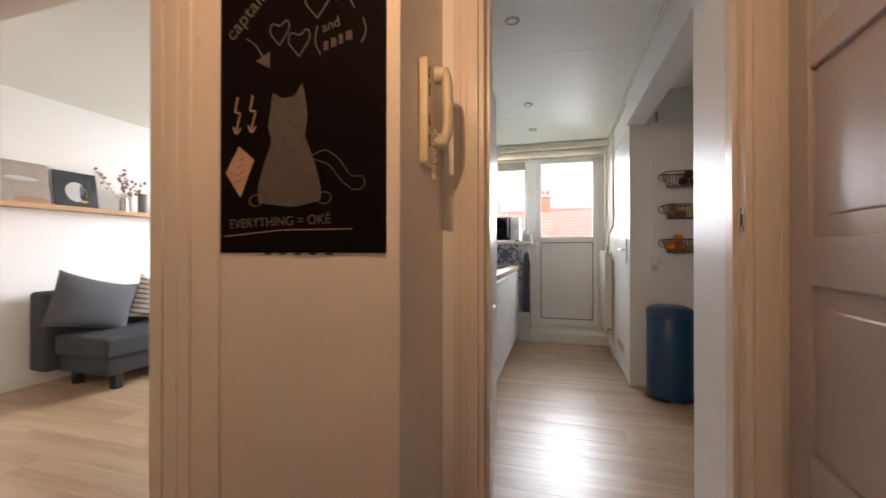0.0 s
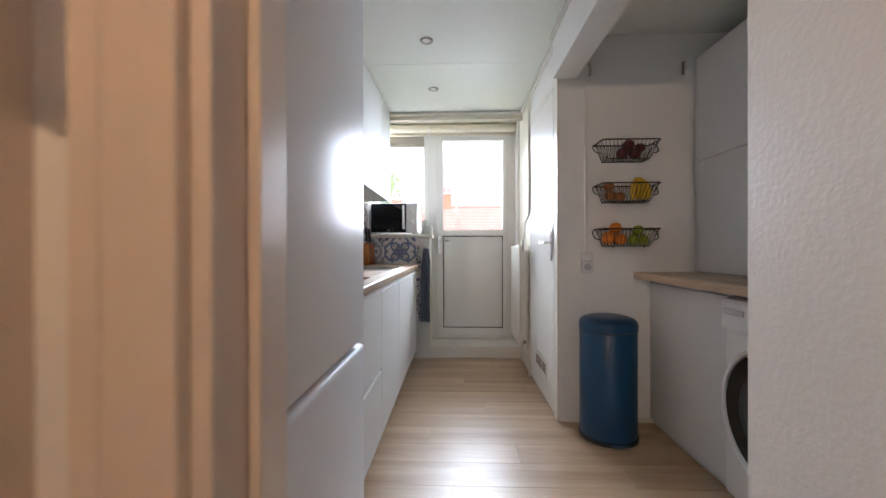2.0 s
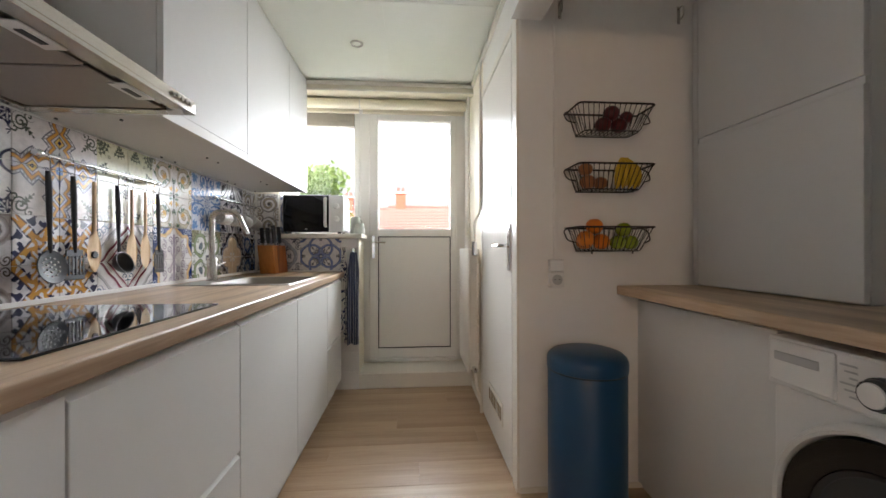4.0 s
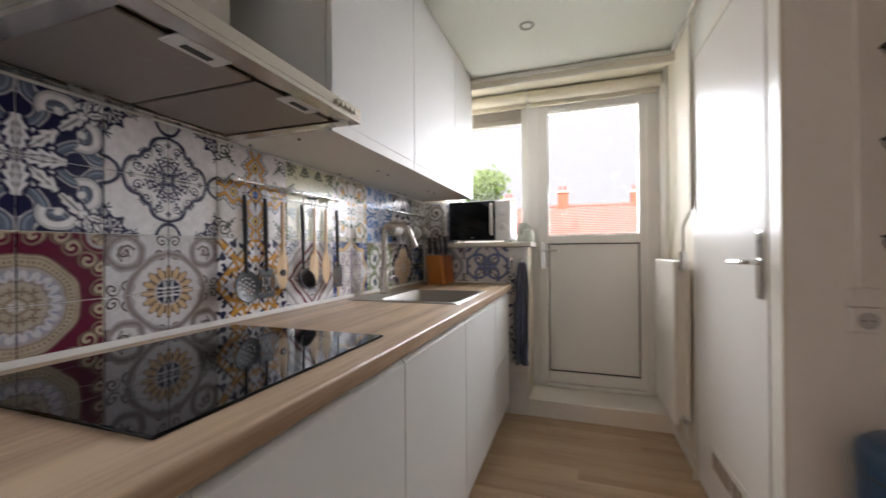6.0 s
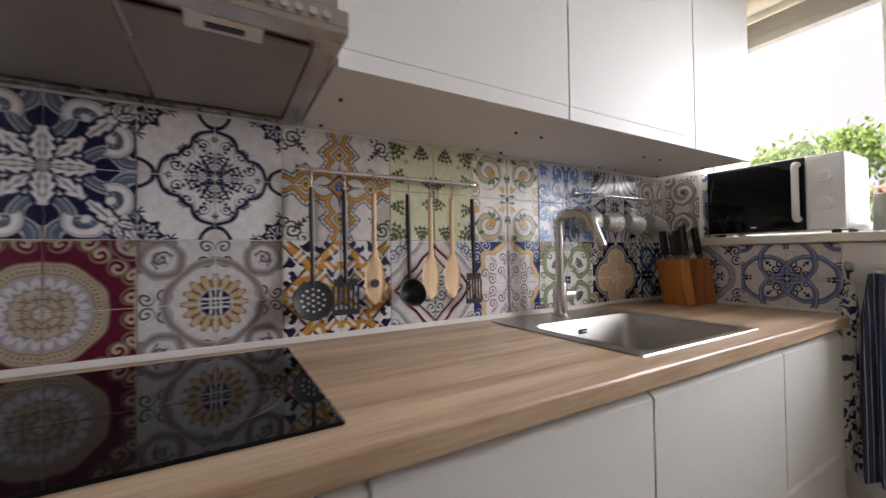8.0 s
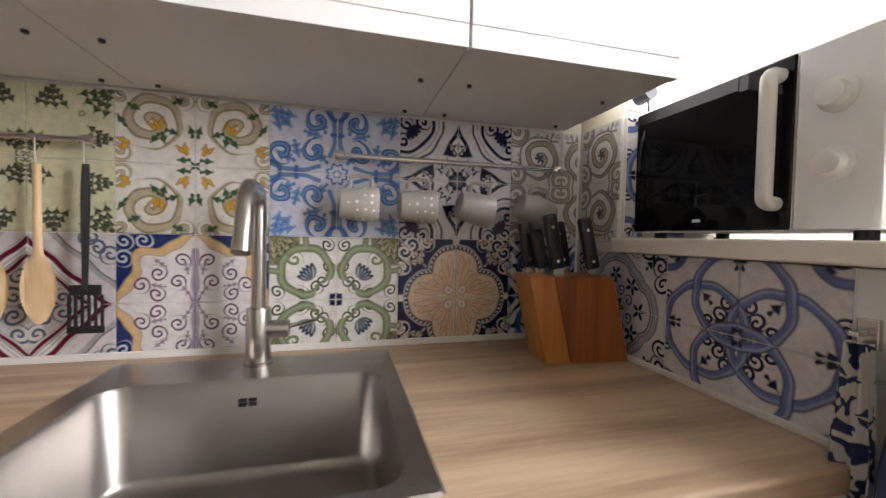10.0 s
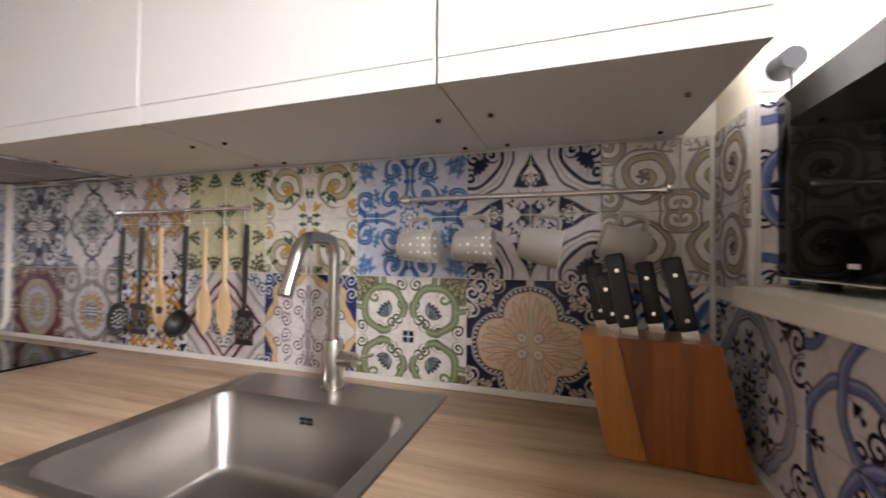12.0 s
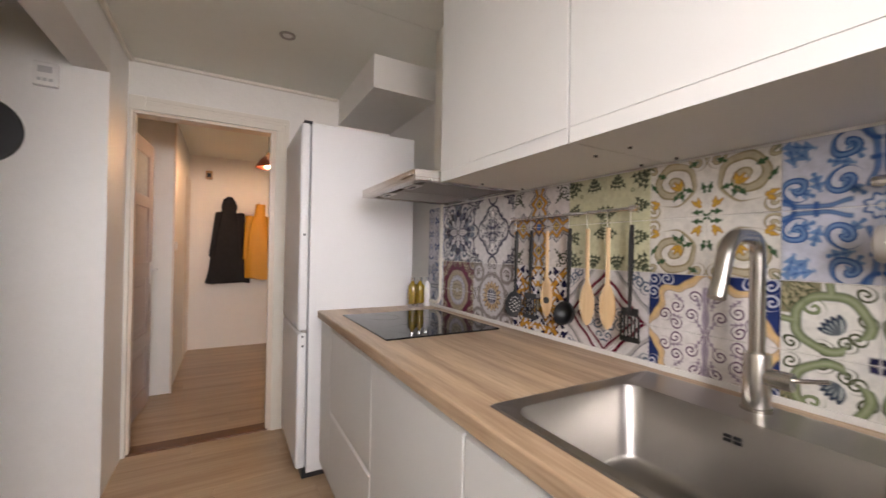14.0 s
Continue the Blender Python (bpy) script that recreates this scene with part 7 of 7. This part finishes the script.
structure("hall_corner_strip", boxes((0.585, 0.60, 0.33, 0.375, 0, 2.3), (0.594, 0.60, -0.90, -0.80, 0, 2.05), (0.588, 0.60, -1.20, -1.12, 0, 2.05), bevel=0.003), CASING, "cream corner strips on the hall wall", "trim")
sw = empty("light_switch", pose(0.6, 0.10, 1.25), "white light switch on the hall wall", "switch")
part("plate", boxes((-0.012, 0.0, -0.04, 0.04, -0.04, 0.04), bevel=0.003), WHITE_PLASTIC, sw)
part("rocker", boxes((-0.016, -0.010, -0.02, 0.02, -0.025, 0.025), bevel=0.002), WHITE_PLASTIC, sw)

# ---- living room ----
FABRIC = material("charcoal_fabric", (0.045, 0.048, 0.055), 0.9, vary=0.15, scale=25, bump=0.5, bump_scale=500)
PILLOW = material("slate_fabric", (0.085, 0.085, 0.095), 0.85, vary=0.12, scale=25, bump=0.4, bump_scale=500)


def cushion(w, h, d, mat, parent, m, name="cushion"):
    bm, n, grid = bmesh.new(), 14, {}
    for s in (-1, 1):
        for i in range(n + 1):
            for j in range(n + 1):
                u, v = i / n * 2 - 1, j / n * 2 - 1
                puff = (1 - abs(u) ** 2.6) * (1 - abs(v) ** 2.6)
                pin = 1 - 0.07 * (1 - abs(u) ** 2) if abs(v) > 0.99 else 1
                edge = i in (0, n) or j in (0, n)
                if edge and s == 1:
                    grid[s, i, j] = grid[-1, i, j]
                    continue
                grid[s, i, j] = bm.verts.new((u * w / 2 * (1 - 0.05 * (1 - v * v)), s * d / 2 * puff ** 0.6, v * h / 2 * (1 - 0.06 * (1 - u * u)) * pin))
        for i in range(n):
            for j in range(n):
                f = (grid[s, i, j], grid[s, i + 1, j], grid[s, i + 1, j + 1], grid[s, i, j + 1])
                bm.faces.new(f if s < 0 else tuple(reversed(f)))
    bmesh.ops.recalc_face_normals(bm, faces=bm.faces)
    o = part(name, bm, mat, parent, smooth=True)
    o.matrix_basis = m
    return o


sofa = empty("sofa", pose(-3.87, 2.06, 0), "low charcoal fabric sofa against the wall", "sofa")
part("backrest", boxes((0.03, 0.22, 0.0, 1.95, 0.13, 0.76), bevel=0.035, seg=4), FABRIC, sofa, smooth=True)
part("seat", boxes((0.22, 0.80, 0.06, 1.95, 0.26, 0.42), bevel=0.03, seg=4), FABRIC, sofa, smooth=True)
part("base", boxes((0.20, 0.76, 0.10, 1.93, 0.12, 0.265), bevel=0.015), FABRIC, sofa, smooth=True)
for x in (0.27, 0.70):
    for y in (0.20, 1.85):
        part("leg", boxes((x - 0.03, x + 0.03, y - 0.03, y + 0.03, 0.0, 0.125), bevel=0.004), BLACK, sofa)
for y, z, mat, label, w, h in ((2.31, 0.645, PILLOW, "dark slate square cushion leaning on the sofa", 0.62, 0.44), (2.86, 0.62, striped("striped_cushion_cloth", (0.62, 0.58, 0.52), (0.20, 0.18, 0.16), "Z", 0.022, 0.35), "beige cushion with grey stripes on the sofa", 0.48, 0.40), (3.36, 0.66, PILLOW, "dark slate square cushion leaning on the sofa", 0.55, 0.46)):
    c = empty("cushion", pose(-3.50, y, z), label, "cushion", "sofa cushions")
    cushion(w, h, 0.17, mat, c, pose(0, 0, 0, 0, 16, 90), "cover")

sh = empty("picture_ledge", pose(-3.90, 2.0, 1.425), "long narrow wooden picture ledge on the wall", "shelf")
part("board", boxes((0.0, 0.16, -0.9, 2.6, 0.0, 0.026), bevel=0.003), SHELF_WOOD, sh)
part("lip", boxes((0.152, 0.160, -0.9, 2.6, 0.026, 0.038), bevel=0.002), SHELF_WOOD, sh)


def cover(y, w, base, label, shapes):
    t = empty("record_sleeve", pose(-3.79, y, 1.452, 0, -10, 0), label, "record sleeve", "pictures on the ledge")
    part("sleeve", boxes((-0.003, 0.003, -w / 2, w / 2, 0.0, w), bevel=0.001), base, t)
    for (y0, y1, z0, z1), mat in shapes:
        part("print_shape", lathe([(0.5, 0.0), (0.5, 0.001)], 24), mat, t).matrix_basis = pose(0.003, (y0 + y1) / 2 * w, (z0 + z1) / 2 * w, 0, 90, 0) @ Matrix.Diagonal(((z1 - z0) * w, (y1 - y0) * w, 1, 1))


SKY_P = material("print_dusk", (0.36, 0.30, 0.26), 0.5, vary=0.3, scale=8)
cover(1.62, 0.34, SKY_P, "square sleeve with a dark glass on a dusk print", [((-0.2, 0.2, 0.08, 0.62), DARK_GREY), ((-0.5, 0.45, 0.02, 0.16), PINK_CHALK)])
cover(2.01, 0.34, SKY_P, "square sleeve with a pale cloudy print", [((-0.3, 0.3, 0.55, 0.65), STONE_M), ((-0.2, 0.45, 0.02, 0.2), PINK_CHALK)])
cover(2.365, 0.32, DARK_GREY, "black square sleeve with a silver round shape", [((-0.25, 0.25, 0.18, 0.72), STONE_M), ((0.05, 0.28, 0.22, 0.66), BLACK), ((0.08, 0.24, 0.16, 0.26), YELLOW_F)])
vs = empty("vase", pose(-3.81, 2.75, 1.4515), "small clear glass vase with dried flower stems", "vase")
part("glass", lathe([(0.032, 0.0), (0.036, 0.004), (0.036, 0.10), (0.030, 0.125), (0.033, 0.14), (0.030, 0.14), (0.027, 0.122), (0.032, 0.10), (0.032, 0.008), (0.0005, 0.007)], 24), clear_glass("vase_glass", (0.86, 0.9, 0.88), 0.02), vs, smooth=True)
BLOSSOM = material("dried_blossom", (0.28, 0.16, 0.14), 0.9, vary=0.4, scale=40)
rnd = random.Random(4)
for k in range(7):
    ty, tz, tx = (-0.26, 0.36, 0.02) if k == 0 else (rnd.uniform(-0.08, 0.16), rnd.uniform(0.24, 0.42), rnd.uniform(-0.05, 0.08))
    stem = part("stem", tube(bend([(0, 0, 0.01), (tx * 0.3, ty * 0.3, 0.16), (tx, ty, tz)], 0.08), 0.0022, 5), SHELF_WOOD, vs)
    for j in range(7):
        s = 0.55 + 0.45 * j / 6
        b = bmesh.new()
        bmesh.ops.create_icosphere(b, subdivisions=1, radius=rnd.uniform(0.010, 0.019), matrix=Matrix.Translation((tx * s + rnd.uniform(-0.02, 0.02), ty * s + rnd.uniform(-0.02, 0.02), tz * s + 0.04 * (1 - s) + rnd.uniform(-0.01, 0.02))) @ Matrix.Diagonal((1, 1, rnd.uniform(0.6, 1.3), 1)))
        part("blossom", b, BLOSSOM, stem)
cn = empty("candle_tin", pose(-3.81, 2.93, 1.4515), "plain grey tin standing on the ledge", "tin")
part("tin", lathe([(0.045, 0), (0.047, 0.003), (0.047, 0.20), (0.044, 0.203), (0.0005, 0.203)], 24), material("dull_tin", (0.28, 0.26, 0.24), 0.5, 0.3), cn, smooth=True)

# living room window
lw = empty("window_2", pose(0, 5.22, 0), "wide living room window with a white frame", "window", kind="structure")
part("window_frame", bar_frame(-3.75, -1.45, -0.03, 0.05, 0.70, 2.30, 0.06), UPVC, lw)
part("mullion", boxes((-2.63, -2.57, -0.03, 0.05, 0.76, 2.24), bevel=0.004), UPVC, lw)
for x0, x1 in ((-3.69, -2.63), (-2.57, -1.51)):
    pane = part("pane", boxes((x0, x1, 0.005, 0.012, 0.76, 2.24)), GLASS, lw)
    pane.visible_shadow = False

# ---- outside ----
GROUND = -3.1
structure("ground", boxes((-400, 400, -400, 400, GROUND - 0.2, GROUND)), material("grass_ground", (0.07, 0.10, 0.03), 0.9, vary=0.3, scale=0.3), "mown grass and yards far below", "ground")
structure("backdrop", boxes((-260, 260, 150, 151, -40, 220)), glow("hazy_sky", (0.93, 0.96, 1.0), 0.255), "bright hazy white sky beyond the roofs", "sky")
BRICK = material("red_brick", (0.33, 0.12, 0.075), 0.85, vary=0.2, scale=1.5)
ROOF = material("red_roof_tiles", (0.34, 0.125, 0.105), 0.75, vary=0.22, scale=2.0, bump=0.6, bump_scale=6)
PALE = material("pale_render", (0.62, 0.56, 0.50), 0.8, vary=0.08, scale=1.0)


def roof_tile_rows(parent, x0, x1, y0, y1, z0, z1, mat):
    """A tiled slope: overlapping rows, each a thin step above the one before."""
    bm, n = bmesh.new(), 22
    for k in range(n):
        a, b = k / n, (k + 1) / n
        ya, yb, za, zb = y0 + (y1 - y0) * a, y0 + (y1 - y0) * b, z0 + (z1 - z0) * a, z0 + (z1 - z0) * b
        v = [bm.verts.new(p) for p in ((x0, ya, za + 0.05), (x1, ya, za + 0.05), (x1, yb, zb + 0.02), (x0, yb, zb + 0.02), (x0, ya, za - 0.1), (x1, ya, za - 0.1))]
        bm.faces.new(v[:4])
        bm.faces.new((v[4], v[5], v[1], v[0]))
    return tagged(part("roof_slope", bm, mat, parent), kind="stuff")


def house(x0, x1, y0, depth, eave, ridge, wall_mat, chimneys, label):
    t = empty("terraced_house", pose(0, 0, GROUND), label, "house", "houses behind the garden")
    e, r = eave - GROUND, ridge - GROUND
    part("wall", boxes((x0, x1, y0, y0 + depth, 0.0, e)), wall_mat, t)
    roof_tile_rows(t, x0 - 0.15, x1 + 0.15, y0 - 0.35, y0 + depth / 2, e - 0.1, r, ROOF)
    roof_tile_rows(t, x0 - 0.15, x1 + 0.15, y0 + depth + 0.35, y0 + depth / 2, e - 0.1, r, ROOF)
    part("ridge", tube([(x0 - 0.15, y0 + depth / 2, r), (x1 + 0.15, y0 + depth / 2, r)], 0.16, 8), ROOF, t)
    part("gutter", tube([(x0, y0 - 0.4, e - 0.1), (x1, y0 - 0.4, e - 0.1)], 0.07, 8), PALE, t)
    n = max(2, int((x1 - x0) / 2.6))
    for i in range(n):
        cx = x0 + (i + 0.5) * (x1 - x0) / n
        for z in (0.9, 3.4):
            if z + 1.4 < e:
                w = part("window", boxes((cx - 0.6, cx + 0.6, y0 - 0.03, y0 + 0.02, z, z + 1.3)), PALE, t)
                part("pane", boxes((cx - 0.52, cx + 0.52, y0 - 0.045, y0 - 0.032, z + 0.08, z + 1.22)), BLACK_GLASS, w)
    for cx, h in chimneys:
        c = part("chimney", boxes((cx - 0.36, cx + 0.36, y0 + depth / 2 - 0.35, y0 + depth / 2 + 0.35, r - 0.8, r + h)), BRICK, t)
        part("cap", boxes((cx - 0.43, cx + 0.43, y0 + depth / 2 - 0.43, y0 + depth / 2 + 0.43, r + h, r + h + 0.12)), PALE, c)
        for s in (-0.17, 0.17):
            part("pot", cyl((cx + s, y0 + depth / 2, r + h + 0.1), (cx + s, y0 + depth / 2, r + h + 0.5), 0.13, 0.11, seg=10), ROOF, c)


house(-1.4, 18.0, 27.0, 8.5, 1.6, 4.25, BRICK, [(-0.6, 1.0), (4.2, 0.8), (13.0, 0.9)], "brick terraced house with a red tiled roof")
house(-24.0, -1.7, 27.6, 8.5, 2.2, 4.15, PALE, [(-4.6, 0.8), (-14.0, 0.8)], "pale rendered terraced house with a red tiled roof")


def tree(x, y, height, spread, seed, label):
    rnd = random.Random(seed)
    t = empty("tree", pose(x, y, GROUND), label, "tree")
    bm = bmesh.new()
    add_tube(bm, [(0, 0, 0), (0.1, 0.05, height * 0.25), (0.0, 0.1, height * 0.5), (0.1, 0, height * 0.8)], [0.32, 0.24, 0.17, 0.05], 9)
    tips = []
    for k in range(16):
        a, s = rnd.uniform(0, 6.28), rnd.uniform(0.35, 0.75)
        p = Vector((0.05, 0.05, height * s))
        tip = p + Vector((math.cos(a), math.sin(a), rnd.uniform(0.2, 0.9))) * spread * rnd.uniform(0.5, 1.0)
        add_tube(bm, [p, (p + tip) / 2 + Vector((0, 0, -0.15)), tip], [0.09, 0.05, 0.015], 6)
        tips.append(tip)
    part("trunk", bm, material("bark", (0.10, 0.075, 0.05), 0.9, vary=0.3, scale=12, bump=0.6, bump_scale=30), t)
    verts, faces = [], []
    for k in range(14000):
        c = rnd.choice(tips)
        d = Vector((rnd.gauss(0, 1), rnd.gauss(0, 1), rnd.gauss(0, 0.8)))
        p = c + d * spread * 0.24
        r = rnd.uniform(0.09, 0.19)
        q = Euler((rnd.uniform(0, 6.28), rnd.uniform(0, 6.28), rnd.uniform(0, 6.28))).to_matrix()
        i = len(verts)
        verts += [p + q @ Vector(v) * r for v in ((-1, 0, 0), (0, -0.5, 0.12), (1, 0, 0), (0, 0.5, 0.12))]
        faces += [(i, i + 1, i + 2), (i, i + 2, i + 3)]
    me = bpy.data.meshes.new("crown")
    me.from_pydata(verts, [], faces)
    me.materials.append(LEAVES)
    crown = new("crown", me)
    crown.parent = t
    tagged(crown, kind="stuff")


LEAVES = material("tree_leaves", (0.15, 0.24, 0.04), 0.6, vary=0.35, scale=1.2)
tree(-5.6, 25.0, 9.1, 2.0, 3, "leafy green garden tree in full summer leaf")
tree(-10.0, 25.0, 8.7, 2.5, 6, "leafy green garden tree in full summer leaf")

# ---- laminate boards, laid last ----
floor = structure("floor", boxes((-3.95, 2.05, -1.30, 5.25, -0.0125, -0.0085)), material("floor_underlay", (0.10, 0.06, 0.03), 0.9), "pale oak laminate floor running through the rooms", "floor")
BOARD_W, BOARD_L = 0.19, 1.28
board_meshes = {}


def floor_board(x0, x1, y0, y1):
    key = (round(x1 - x0, 3), round(y1 - y0, 3))
    if key not in board_meshes:
        w, d, e = (x1 - x0) / 2, (y1 - y0) / 2, 0.0012
        bm = bmesh.new()
        lo = [bm.verts.new((x, y, -0.010)) for x, y in ((-w, -d), (w, -d), (w, d), (-w, d))]
        mid = [bm.verts.new((v.co.x, v.co.y, -0.0008)) for v in lo]
        hi = [bm.verts.new((x, y, 0.0)) for x, y in ((e - w, e - d), (w - e, e - d), (w - e, d - e), (e - w, d - e))]
        for p, q in ((lo, mid), (mid, hi)):
            for i in range(4):
                bm.faces.new((p[i], p[(i + 1) % 4], q[(i + 1) % 4], q[i]))
        bm.faces.new(hi)
        me = bpy.data.meshes.new("plank")
        bm.to_mesh(me)
        bm.free()
        me.materials.append(FLOOR_WOOD)
        board_meshes[key] = me
    o = new("plank", board_meshes[key])
    o.parent = floor
    o.matrix_basis = pose((x0 + x1) / 2, (y0 + y1) / 2, 0)


for row, (x0, x1, y0, y1) in enumerate(((-0.915, 2.0, 1.455, 5.12), (-2.3, 1.0, -1.21, 1.045), (-3.9, -1.03, 1.05, 5.15), (-0.215, 0.90, 1.047, 1.40))):
    n = math.ceil((y1 - y0) / BOARD_W)
    for k in range(n):
        ya, yb = y0 + k * BOARD_W, min(y1, y0 + (k + 1) * BOARD_W)
        if yb - ya < 0.02:
            continue
        x = x0 - (k * 0.47 + row * 0.3) % BOARD_L
        while x < x1:
            a, b = max(x, x0), min(x + BOARD_L, x1)
            if b - a > 0.03:
                floor_board(a + 0.0002, b - 0.0002, ya + 0.0002, yb - 0.0002)
            x += BOARD_L
